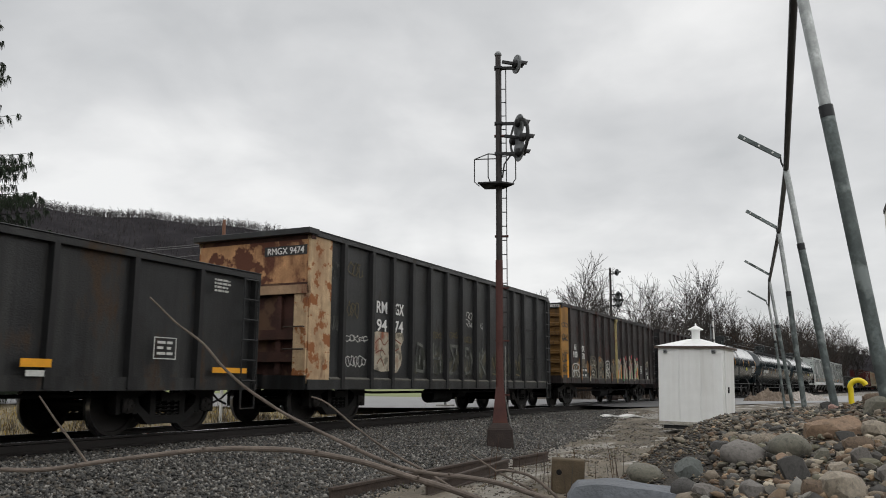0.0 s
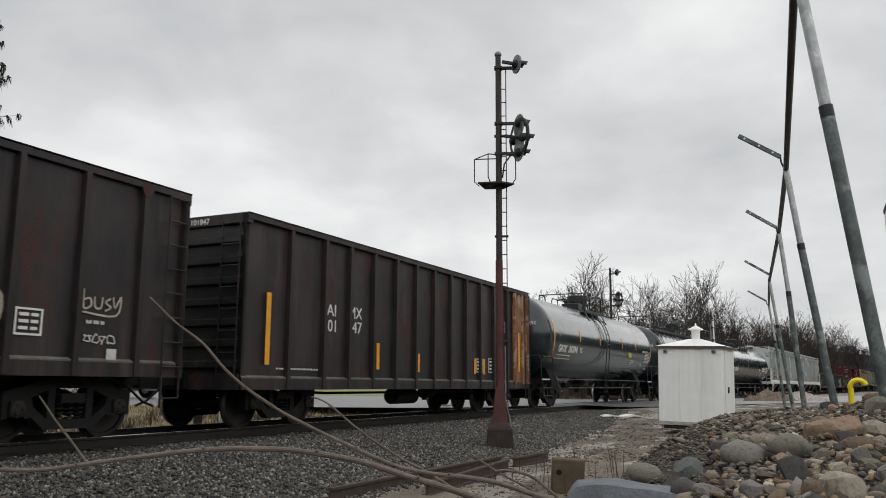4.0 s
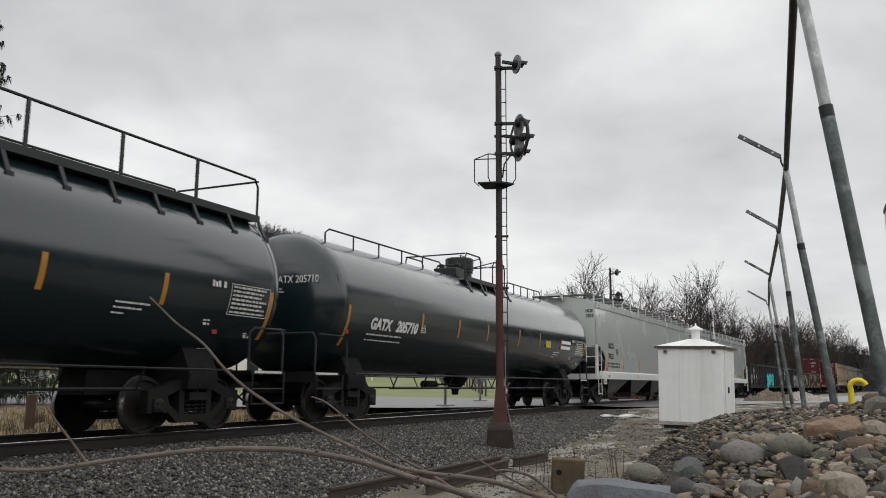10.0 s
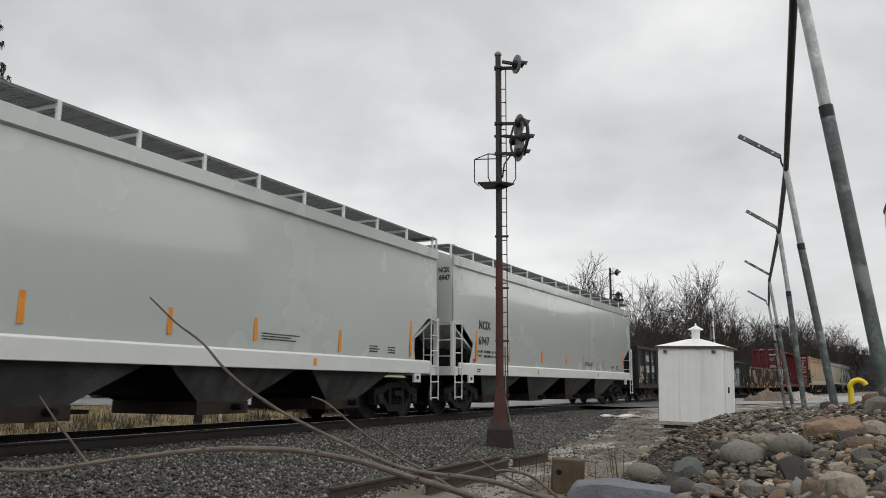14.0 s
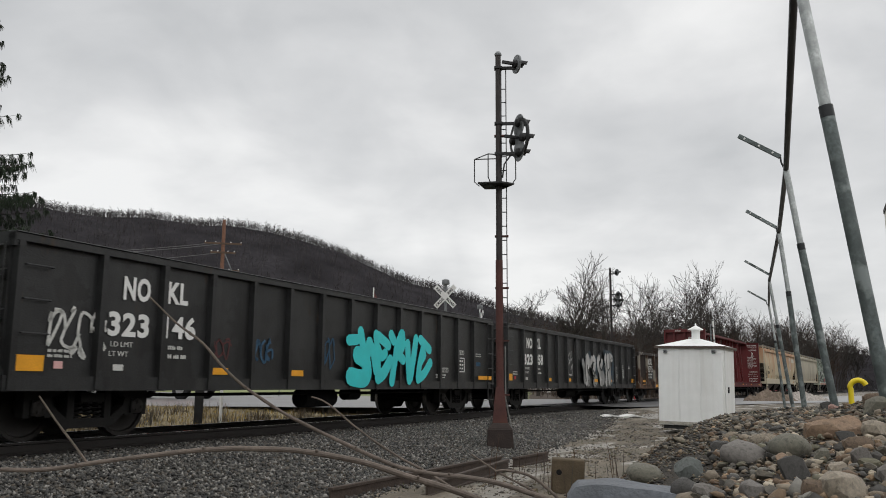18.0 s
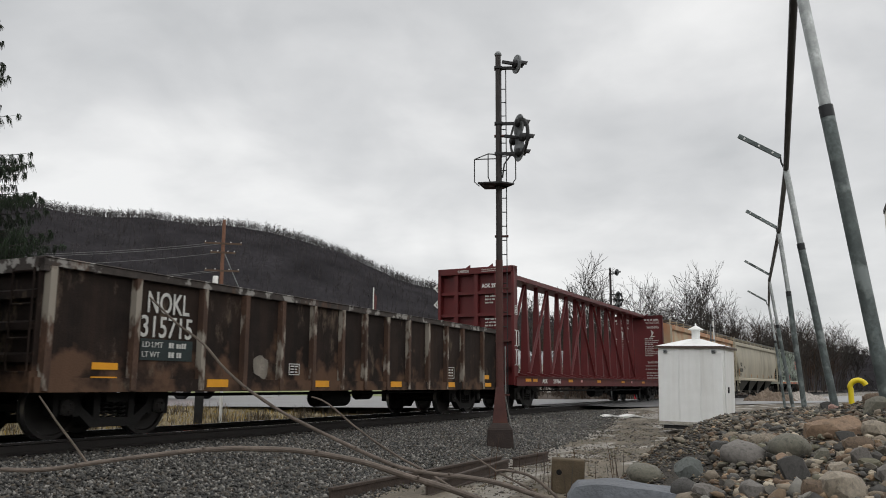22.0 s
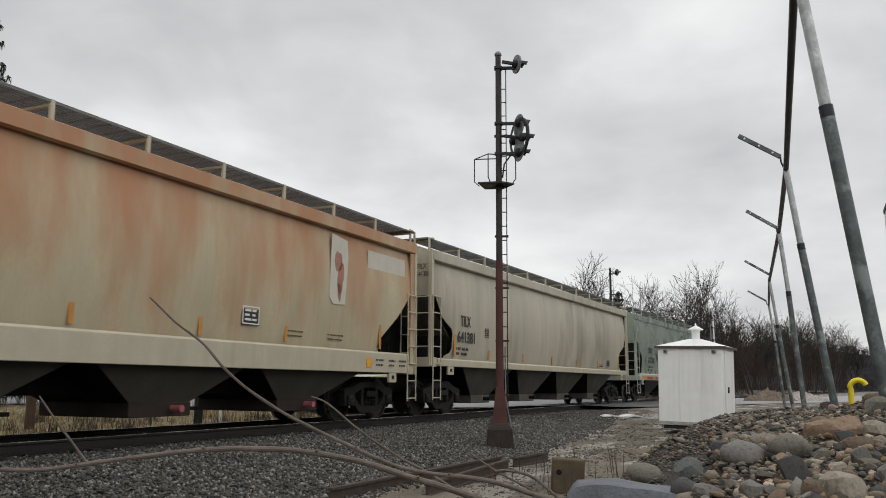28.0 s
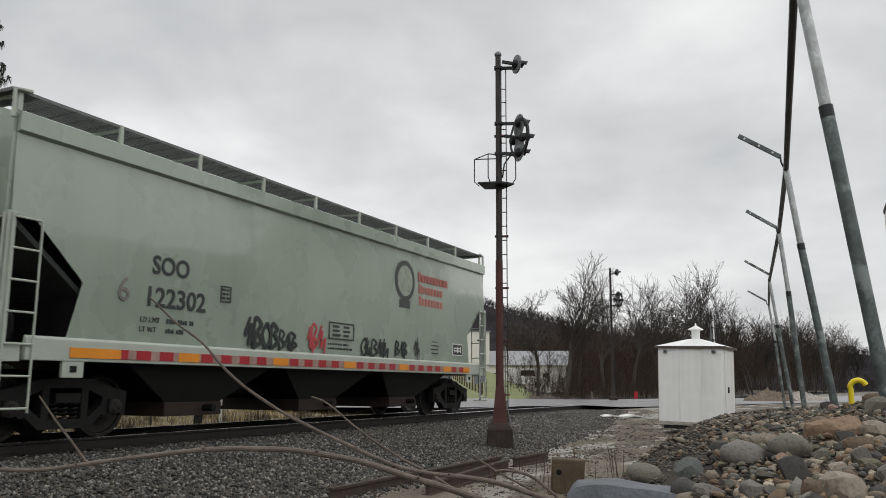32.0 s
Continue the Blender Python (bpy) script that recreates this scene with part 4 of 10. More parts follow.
def scrawl(car, x, z, w, h, material, seed, strokes=7, thick=0.03, y=-1.548, name="graffiti_tag"):
    """A sprayed tag that nobody can read: loops and strokes."""
    y = y(z + h / 2) if callable(y) else y
    rnd = random.Random(seed)
    g = Geo()
    for k in range(strokes):
        cx = x + w * (k + 0.5) / strokes
        pts = []
        for j in range(9):
            a = rnd.uniform(0, 6.28) * 0.25 + j * rnd.uniform(0.5, 0.9)
            pts.append((cx + w / strokes * 0.75 * math.cos(a) * rnd.uniform(0.6, 1), y, z + h * (0.5 + 0.5 * math.sin(a) * rnd.uniform(0.6, 1))))
        pts = rounded(pts, 3)
        for a, b in zip(pts, pts[1:]):
            g.bar(a, b, 0.006, thick, (0, 0, 1)) if abs(a[0] - b[0]) > abs(a[2] - b[2]) else g.bar(a, b, 0.006, thick, (1, 0, 0))
    v = [(p[0], y + (p[1] - y) * 0.5, p[2]) for p in g.v]
    g.v = v
    return part(name, g, material, car, smooth=0)


def blobs(car, items, material, y=-1.547, name="graffiti_patch", seed=1, parent_label=""):
    """Sprayed patches with uneven outlines: items of (x, z, half width, half height)."""
    y = y(items[0][1]) if callable(y) else y
    rnd = random.Random(seed)
    for x, z, a, b in items:
        n = 14
        ph = rnd.uniform(0, 6)
        pts = []
        for k in range(n):
            t = 2 * math.pi * k / n
            r = 1 + 0.22 * math.sin(2 * t + ph) + rnd.uniform(-0.13, 0.13)
            pts.append((x + a * r * math.cos(t), z + b * r * math.sin(t)))
        part(name, Geo().prism(pts, y - 0.002, y + 0.002, "y"), material, car, parent_label, smooth=0)


def ribbons(car, name, lines, width, material, y, label="", sides=10, curved=False):
    """Sprayed strokes: flat ribbons of one width along each line of (x, z), with round joints."""
    if len(lines) > 1:
        for k, line in enumerate(lines):
            ribbons(car, name, [line], width, material, y - 0.0006 * k, label, sides, curved)
        return
    g = Geo()
    n = 0

    def film(pts):
        k = len(g.v)
        g.v += [(x, y - 0.0003 * n, z) for x, z in pts]
        g.f.append(tuple(range(k, k + len(pts))))

    for line in lines:
        line = rounded(line, 4) if curved else line
        for (ax, az), (bx, bz) in zip(line, line[1:]):
            l = math.hypot(bx - ax, bz - az) + 1e-6
            ox, oz = -(bz - az) / l * width / 2, (bx - ax) / l * width / 2
            n += 1
            film([(ax + ox, az + oz), (ax - ox, az - oz), (bx - ox, bz - oz), (bx + ox, bz + oz)])
        for x, z in line:
            n += 1
            film([(x + width / 2 * math.cos(k * 6.2832 / sides + 0.5), z + width / 2 * math.sin(k * 6.2832 / sides + 0.5)) for k in range(sides)])
    part(name, g, material, car, label, smooth=0)


# ---- gondolas ----
def gondola(u0, u1, z0, z1, ribs, paint, label, reach0, reach1, end_paint=None, side_end=0.0, far_end=None, end_ladder=True, end_style="ribs", rib_paint=None, taper=False, trim=None, rib_w=0.13, posts=None, corner_paint=None, depth=0.10):
    car, h = new_car("gondola_car", u0, u1, label, reach0, reach1)
    end_paint, rib_paint, trim = end_paint or paint, rib_paint or paint, trim or paint
    y = HALF - depth
    for s in (-1, 1):
        # side sheets, cut where the ends take another paint
        a = -h + (side_end if end_paint is not paint else 0)
        b = h - (far_end[1] if far_end else 0)
        part("side_panel", Geo().box(a, b, s * (y - 0.03), s * y, z0 + 0.2, z1 - 0.1), paint, car)
        if end_paint is not paint:
            part("corner_panel", Geo().box(-h, a, s * (y - 0.03), s * (HALF - 0.05), z0 + 0.12, z1 - 0.1), corner_paint or end_paint, car)
        if far_end:
            part("corner_panel", Geo().box(b, h, s * (y - 0.03), s * (HALF - 0.05), z0 + 0.12, z1 - 0.1), far_end[0], car)
        g = Geo().box(-h, h, s * (y - 0.06), s * (HALF - 0.015), z1 - 0.13, z1 - 0.02).box(-h, h, s * (y - 0.08), s * HALF, z1 - 0.02, z1)
        part("top_chord", g, trim, car, bevel=0.012)
        part("side_sill", Geo().box(-h, h, s * (y - 0.05), s * (HALF - 0.025), z0, z0 + 0.2), paint, car)
        if z1 > 3:
            part("sill_ledge", Geo().prism([(s * (y - 0.002), z0 + 0.203), (s * (HALF - 0.03), z0 + 0.203), (s * (HALF - 0.03), z0 + 0.225), (s * (y - 0.002), z0 + 0.26)], a + 0.02, b - 0.02, "x"), mat("dusty_ledge", (0.12, 0.115, 0.10), 0.9, vary=0.5, scale=4, bump=0.2), car, "dusty ledge along the sill")
        xs = [(-h + (side_end or 0.12)) + (2 * h - (side_end or 0.12) - (far_end[1] if far_end else 0.12)) * k / (ribs - 1) for k in range(ribs)]
        xs = posts or xs
        rm = shared(("rib", u0, s), lambda: Geo().prism([(-rib_w / 2, s * (y - 0.002)), (-rib_w * 0.36, s * HALF), (rib_w * 0.36, s * HALF), (rib_w / 2, s * (y - 0.002))], z0 + 0.02, z1 - 0.125, "z").mesh("side_post", rib_paint, 20))
        for x in xs:
            link("side_post", rm, car, (x, 0, 0))
    for s in (-1, 1):
        g = Geo().box(s * (h - 0.12), s * (h - 0.07), -y, y, z0 + 0.1, z1 - 0.12)
        ep = end_paint if s < 0 else (far_end[0] if far_end else paint)
        part("end_panel", g, ep, car)
        g = Geo().box(s * (h - 0.14), s * h, -HALF + 0.02, HALF - 0.02, z1 - 0.2, z1 - 0.005)
        part("end_top_beam", g, ep if end_style == "beams" else trim, car)
        part("end_sill", Geo().box(s * (h - 0.18), s * (h + 0.04), -y - 0.02, y + 0.02, z0, z0 + 0.28), paint, car)
        if end_style == "ribs":
            n = 7 if z1 > 3 else 3
            for k in range(n):
                z = z0 + 0.45 + (z1 - z0 - 0.75) * k / (n - 0.5)
                part("end_rib", Geo().prism([(s * (h - 0.08), z - 0.09), (s * (h + 0.02), z - 0.05), (s * (h + 0.02), z + 0.05), (s * (h - 0.08), z + 0.09)], -y + 0.05, y - 0.05, "y"), ep, car)
        else:
            for z in (z0 + 0.55, z0 + 1.0, z0 + 1.95):
                part("end_beam", Geo().box(s * (h - 0.1), s * (h + 0.06), -y, y, z, z + 0.2), ep, car)
            for yy in (-0.75, 0.0, 0.75):
                part("end_post", Geo().box(s * (h - 0.09), s * (h + 0.02), yy - 0.06, yy + 0.06, z0 + 0.3, z1 - 0.2), ep, car)
        # ladders at the corners: on the side of the far end, on the end of the near one
    ladder(car, h - 0.52, 0.42, z0 + 0.1, z1 - 0.12, 0.38, paint, y=-HALF - 0.03)
    if end_ladder:
        ladder(car, -h - 0.03, 0.42, z0 + 0.2, z1 - 0.15, 0.38, paint, y=-1.36, along="y")
    part("step", Geo().tube([(h - 0.5, -HALF - 0.02, z0 + 0.1), (h - 0.5, -HALF - 0.02, z0 - 0.32), (h - 0.12, -HALF - 0.02, z0 - 0.32), (h - 0.12, -HALF - 0.02, z0 + 0.1)], 0.02, 6), paint, car)
    part("floor", Geo().box(-h + 0.1, h - 0.1, -y + 0.03, y - 0.03, z0 + 0.16, z0 + 0.24), UNDER, car)
    under_frame(car, h, z0)
    for x in (-h + 1.75, h - 1.75):
        add_truck(car, x)
    return car, h


def under_frame(car, h, z0, piping=True):
    g = Geo().box(-h - 0.15, h + 0.15, -0.32, 0.32, 0.73, 1.0)
    part("centre_sill", g, UNDER, car)
    for k in range(5):
        x = -h + 2.6 + (2 * h - 5.2) * k / 4
        part("cross_bearer", Geo().prism([(-1.4, z0 + 0.16), (1.4, z0 + 0.16), (0.4, z0 + 0.02), (-0.4, z0 + 0.02)], x - 0.08, x + 0.08, "x"), UNDER, car)
    if piping:
        g = Geo()
        g.tube([(-h + 2.3, -0.9, 0.66), (-h + 3.5, -0.9, 0.62), (h - 3.4, -0.9, 0.62), (h - 2.3, -0.9, 0.66)], 0.03, 6)
        part("brake_pipe", g, UNDER, car)
        g = Geo().tube([(-0.7, -0.75, 0.52), (0.45, -0.75, 0.52)], 0.2, 14)
        part("air_reservoir", g, UNDER, car)
        part("brake_cylinder", Geo().tube([(1.1, -0.7, 0.6), (1.6, -0.7, 0.6)], 0.15, 12).tube([(1.6, -0.7, 0.6), (2.3, -0.7, 0.6)], 0.03, 6), UNDER, car)


def build_gondolas():
    # the first car, partly out of view at the start
    c, h = gondola(-141.8, -125.6, 0.70, 2.82, 12, mat("rust_stained_black_paint", (0.0135, 0.0145, 0.0155), 0.45, spec=0.4, vary=0.7, scale=1.5, streak=0.8, streak_col=(0.040, 0.040, 0.038), rust=0.42, rust_col=(0.036, 0.023, 0.014), bump=0.25, alt=(0.0075, 0.0078, 0.008), alt_lo=0.5, alt_hi=0.56), rib_paint=BLACKPOST, label="weathered black steel gondola with rust stains and yellow reflectors", reach0=0.6, reach1=0.75)
    panel(c, h - 4.91, h - 4.91 + 0.47, 1.01, 1.12, AMBER); panel(c, h - 1.25, h - 0.35, 0.99, 1.08, AMBER)
    boxed_sign(c, h - 2.62, 1.18, 0.48, 0.34, WORNWHITE, seed=2, t=0.014)
    bars_of_print(c, h - 1.3, 2.55, 0.42, 4, WORNWHITE, seed=3)
    panel(c, h - 4.82, h - 4.54, 0.89, 0.97, WORNWHITE, name="paper_label")
    # tall gondola with the rusted end
    cream = mat("cream_peeling_paint", (0.56, 0.41, 0.25), 0.85, vary=0.3, scale=4.5, streak=0.8, streak_col=(0.20, 0.075, 0.03), rust=0.40, rust_col=(0.07, 0.024, 0.012), bump=0.4, alt=(0.30, 0.115, 0.04), alt_lo=0.52, alt_hi=0.56)
    maroon = mat("maroon_rusted_end", (0.060, 0.026, 0.019), 0.85, vary=0.5, scale=2.0, streak=0.7, streak_col=(0.03, 0.016, 0.012), bump=0.4, alt=(0.11, 0.06, 0.035), alt_lo=0.56, alt_hi=0.62)
    c, h = gondola(-123.98, -109.25, 0.70, 3.95, 13, BLACKDIRTY, "tall black steel gondola with a rusted peeling end and faded graffiti", 0.85, 0.75, end_paint=maroon, corner_paint=cream, side_end=0.78, end_style="beams", end_ladder=False, rib_paint=BLACKPOST, rib_w=0.16, posts=[-6.11, -4.92] + [-3.96 + 0.98 * k for k in range(10)] + [6.08, 7.25])
    part("end_sheet", Geo().box(-h - 0.025, -h, -1.42, 1.42, 2.86, 3.74), mat("orange_peeling_paint", (0.46, 0.25, 0.12), 0.85, vary=0.45, scale=3.5, streak=0.85, streak_col=(0.10, 0.035, 0.02), rust=0.46, rust_col=(0.07, 0.026, 0.015), bump=0.4, alt=(0.10, 0.036, 0.02), alt_lo=0.52, alt_hi=0.56), c, "orange peeling upper sheet of the end")
    part("end_shelf", Geo().box(-h - 0.11, -h - 0.062, -1.46, 1.40, 2.62, 2.80), mat("scraped_tan_paint", (0.38, 0.25, 0.15), 0.8, vary=0.4, scale=3, rust=0.4, rust_col=(0.09, 0.035, 0.02), bump=0.3), c, "scraped tan beam across the end")
    part("end_corner_post", Geo().box(-h - 0.07, -h - 0.02, -1.47, -1.16, 0.98, 2.62), cream, c, "cream peeling corner post")
    for z in (1.5, 1.95):
        part("grab_iron", Geo().tube([(-h - 0.02, -1.42, z), (-h - 0.13, -1.42, z), (-h - 0.13, -0.95, z), (-h - 0.02, -0.95, z)], 0.015, 6), RUSTBAR, c)
    part("end_cornice", Geo().box(-h - 0.16, -h + 0.2, -HALF - 0.02, HALF + 0.02, 3.84, 3.965), BLACKDIRTY, c, "dark overhanging top beam", bevel=0.01)
    yr = -HALF + 0.082
    for s, x, z, w in (("RM", -4.66, 2.46, 0.48), ("GX", -3.80, 2.47, 0.43), ("94", -4.64, 2.04, 0.46), ("74", -3.81, 2.05, 0.42)):
        letter(c, s, x, z, 0.27, WHITE, y=yr, w=w, bold=0.006)
    letter(c, "RMGX 9474", -h - 0.036, 3.46, 0.14, WHITE, y=-0.40, rz=-90, squeeze=0.92)
    part("number_panel", Geo().box(-h - 0.032, -h - 0.022, -1.41, -0.33, 3.43, 3.63), BLACK, c, "black panel behind the lettering", smooth=0)
    patch = mat("peeling_pale_spray", (0.44, 0.39, 0.30), 0.7, vary=0.35, scale=7, bump=0.1, rust=0.45, rust_col=(0.20, 0.06, 0.03), alt=(0.17, 0.15, 0.115), alt_lo=0.53, alt_hi=0.60)
    for pts in ([(-4.78, 1.98), (-4.62, 2.02), (-4.1, 2.02), (-4.06, 1.5), (-4.05, 1.12), (-4.4, 1.1), (-4.80, 1.16), (-4.82, 1.5)], [(-3.84, 2.04), (-3.42, 2.05), (-3.34, 1.9), (-3.5, 1.7), (-3.42, 1.4), (-3.5, 1.25), (-3.66, 1.1), (-3.86, 1.06)]):
        part("graffiti_patch", Geo().prism(pts, yr - 0.002, yr + 0.002, "y"), patch, c, "pale peeling spray paint", smooth=0)
    brick = mat("brick_red_spray", (0.20, 0.07, 0.04), 0.7, vary=0.4, scale=6, bump=0)
    ribbons(c, "graffiti_tag", [[(-4.7, 1.75), (-4.5, 1.86), (-4.3, 1.72), (-4.12, 1.84)], [(-4.68, 1.52), (-4.4, 1.6), (-4.25, 1.5)], [(-4.6, 1.28), (-4.45, 1.4), (-4.3, 1.24)], [(-3.8, 1.88), (-3.5, 1.78)], [(-3.78, 1.6), (-3.6, 1.66)]], 0.03, brick, yr - 0.003, curved=True)
    faint = mat("faint_grey_spray", (0.135, 0.14, 0.125), 0.7, vary=0.6, scale=5, bump=0, alt=(0.04, 0.042, 0.04), alt_lo=0.5, alt_hi=0.58)
    olive = mat("dull_olive_spray", (0.032, 0.034, 0.026), 0.7, vary=0.6, scale=4, bump=0, alt=(0.075, 0.07, 0.048), alt_lo=0.5, alt_hi=0.6)
    ochre = mat("ochre_spray", (0.13, 0.105, 0.055), 0.7, vary=0.4, bump=0)
    for k, x in enumerate((-2.5, -1.52, -0.54, 0.44, 1.42, 2.40, 3.38, 4.36)):
        blobs(c, [(x - 0.1, 1.32, 0.24, 0.28), (x + 0.14, 1.45, 0.2, 0.34)], olive, y=yr + 0.004, seed=80 + k)
    for x, lines in ((-2.78, [[(0.42, 1.78), (0.18, 1.84), (0.08, 1.5), (0.12, 1.16), (0.50, 1.14), (0.52, 1.4)], [(0.30, 1.66), (0.26, 1.34)]]), (-1.80, [[(0.06, 1.86), (0.08, 1.14)], [(0.08, 1.48), (0.46, 1.5)], [(0.46, 1.88), (0.48, 1.14)], [(0.2, 1.86), (0.2, 1.6)], [(0.2, 1.34), (0.2, 1.14)]]),
                     (-0.82, [[(0.54, 1.86), (0.10, 1.86), (0.36, 1.5), (0.08, 1.12), (0.56, 1.12)], [(0.5, 1.66), (0.5, 1.86)]]), (0.16, [[(0.12, 1.84), (0.14, 1.12), (0.46, 1.2), (0.56, 1.5), (0.42, 1.8), (0.12, 1.84)], [(0.28, 1.6), (0.30, 1.34)]]), (1.14, [[(0.12, 1.86), (0.14, 1.12)], [(0.54, 1.84), (0.2, 1.48), (0.56, 1.12)], [(0.32, 1.86), (0.30, 1.66)]])):
        ribbons(c, "graffiti_letter", [[(x + a, z) for a, z in ln] for ln in lines], 0.075, faint, yr)
    for k, (x, z) in enumerate(((-1.76, 2.0), (-0.78, 2.05), (0.2, 1.98))):
        scrawl(c, x, z, 0.5, 0.2, ochre, 60 + k, 5, 0.016, y=yr)
    for k, x in enumerate((2.15, 3.12, 4.1, 5.15)):
        ribbons(c, "graffiti_letter", [[(x, 1.16), (x + 0.08, 1.62), (x + 0.22, 1.3), (x + 0.34, 1.66 - 0.04 * k), (x + 0.46, 1.2)], [(x + 0.1, 1.15), (x + 0.4, 1.12)]], 0.04, (ochre, faint)[k % 2], yr, curved=True)
    ribbons(c, "graffiti_tag", [[(0.30, 2.74), (0.36, 2.86), (0.50, 2.84), (0.44, 2.70), (0.60, 2.86), (0.70, 2.80), (0.62, 2.66), (0.50, 2.72)], [(0.28, 2.66), (0.46, 2.62), (0.40, 2.50), (0.30, 2.54), (0.48, 2.44)], [(0.54, 2.62), (0.56, 2.46), (0.68, 2.56), (0.66, 2.44)], [(1.34, 2.60), (1.36, 2.48), (1.48, 2.48)], [(1.44, 2.62), (1.44, 2.38)]], 0.022, WORNWHITE, yr, curved=True)
    for k, (x, z, w, hh, m) in enumerate(((-5.95, 1.72, 0.95, 0.16, WORNWHITE), (-5.9, 1.18, 0.8, 0.26, WORNWHITE), (-5.88, 3.12, 0.56, 0.4, ochre), (-5.9, 2.24, 0.5, 0.38, ochre), (-6.5, 3.0, 0.26, 0.42, faint), (-6.5, 1.9, 0.26, 0.42, faint))):
        scrawl(c, x, z, w, hh, m, 40 + k, 5 if w > 0.6 else 3, 0.018, y=yr)
    part("door_frame", Geo().box(5.05, 6.0, yr - 0.004, yr + 0.012, 2.60, 2.68).box(5.05, 6.0, yr - 0.004, yr + 0.012, 1.66, 1.72), BLACKPOST, c)
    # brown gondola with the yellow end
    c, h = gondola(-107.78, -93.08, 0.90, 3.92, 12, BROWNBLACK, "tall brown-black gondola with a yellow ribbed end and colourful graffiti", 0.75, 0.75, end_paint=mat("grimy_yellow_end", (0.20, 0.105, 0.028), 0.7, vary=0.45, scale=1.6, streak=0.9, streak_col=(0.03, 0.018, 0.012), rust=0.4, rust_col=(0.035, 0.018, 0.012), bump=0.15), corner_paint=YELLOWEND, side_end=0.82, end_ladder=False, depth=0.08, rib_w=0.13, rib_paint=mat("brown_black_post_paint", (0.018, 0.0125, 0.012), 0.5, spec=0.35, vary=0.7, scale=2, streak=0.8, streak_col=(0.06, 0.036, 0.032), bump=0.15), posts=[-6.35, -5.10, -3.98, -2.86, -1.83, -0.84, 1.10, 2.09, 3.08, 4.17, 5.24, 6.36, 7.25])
    yl = -HALF + 0.062
    for s, x, z, w in (("AI", -5.85, 2.19, 0.28), ("MX", -5.00, 2.16, 0.46), ("100", -5.93, 1.90, 0.49), ("278", -5.03, 1.86, 0.50)):
        letter(c, s, x, z, 0.235, WHITE, y=yl, w=w, bold=0.004)
    letter(c, "AIMX 100278", -h - 0.012, 3.745, 0.12, WHITE, y=-0.46, rz=-90)
    part("number_panel", Geo().box(-h - 0.008, -h - 0.002, -1.40, -0.36, 3.72, 3.89), BLACK, c, "black panel behind the lettering", smooth=0)
    panel(c, -6.75, -6.6, 1.04, 2.0, AMBER, y=-HALF + 0.04)
    yp = mat("dull_yellow_post_paint", (0.40, 0.33, 0.15), 0.6, vary=0.3, scale=5, streak=0.6, streak_col=(0.2, 0.15, 0.07), rust=0.2)
    part("yellow_post", Geo().prism([(0.06, -HALF + 0.08), (0.085, -HALF - 0.004), (0.155, -HALF - 0.004), (0.18, -HALF + 0.08)], 0.92, 3.79, "z"), yp, c, "yellow side post")
    part("post_bracket", Geo().prism([(-0.04, 3.81), (0.28, 3.81), (0.28, 3.75), (0.18, 3.64), (0.06, 3.64), (-0.04, 3.75)], -HALF - 0.012, -HALF + 0.02, "y"), yp, c, "yellow flared bracket")
    for x in (-2.86, 3.08, 6.36):
        part("post_bracket", Geo().prism([(x - 0.13, 3.80), (x + 0.13, 3.80), (x + 0.06, 3.66), (x - 0.06, 3.66)], -HALF - 0.012, -HALF + 0.02, "y"), BROWNBLACK, c)
    tan = mat("dull_tan_spray", (0.27, 0.235, 0.17), 0.7, vary=0.5, scale=5, bump=0, alt=(0.12, 0.10, 0.075), alt_lo=0.52, alt_hi=0.60)
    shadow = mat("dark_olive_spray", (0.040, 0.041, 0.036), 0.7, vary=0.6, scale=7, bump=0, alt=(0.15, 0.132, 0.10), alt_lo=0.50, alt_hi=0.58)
    warm = mat("faded_orange_spray", (0.27, 0.13, 0.045), 0.7, vary=0.5, scale=5, bump=0)
    fill = mat("faded_grey_spray", (0.15, 0.15, 0.125), 0.7, vary=0.5, scale=5, bump=0)
    # throw-up letters: a dark body, a cream outline and inner loops
    for i, (x0, x1, z0, z1, sh) in enumerate(((-6.2, -5.22, 1.08, 1.66, 2), (-3.88, -2.98, 1.04, 2.02, 0), (-2.74, -1.96, 1.03, 1.95, 1), (-1.72, -0.96, 1.04, 1.88, 2), (-0.74, 0.0, 1.08, 1.9, 1))):
        w, hh = x1 - x0, z1 - z0
        blobs(c, [(x0 + w * 0.52, z0 + hh * 0.3, w * 0.38, hh * 0.26), (x0 + w * 0.52, z0 + hh * 0.7, w * 0.34, hh * 0.24)], shadow, y=yl - 0.003, seed=70 + i)
        blobs(c, [(x0 + w * 0.08, z0 + hh * 0.3, w * 0.16, hh * 0.3)], (tan, CREAMP)[i % 2], y=yl, seed=270 + i)
        ribbons(c, "graffiti_tag", [[(x0 + w * 0.32, z0 + hh * q), (x0 + w * 0.5, z0 + hh * (q + 0.05)), (x0 + w * 0.72, z0 + hh * q)] for q in (0.2, 0.34, 0.6, 0.8)], 0.03, (tan, WORNWHITE)[i % 2], yl - 0.006, curved=True)
        blobs(c, [(x0 + w * 0.35, z0 + hh * 0.82, w * 0.3, hh * 0.16), (x0 + w * 0.7, z0 + hh * 0.5, w * 0.2, hh * 0.2)], (warm, fill)[i % 2], y=yl + 0.002, seed=170 + i)
        body = [(0.12, 0.10), (0.5, 0.02), (0.9, 0.14), (0.96, 0.38), (0.74, 0.50), (0.92, 0.66), (0.86, 0.92), (0.5, 1.0), (0.14, 0.9), (0.06, 0.62), (0.22, 0.5), (0.06, 0.34), (0.12, 0.10)]
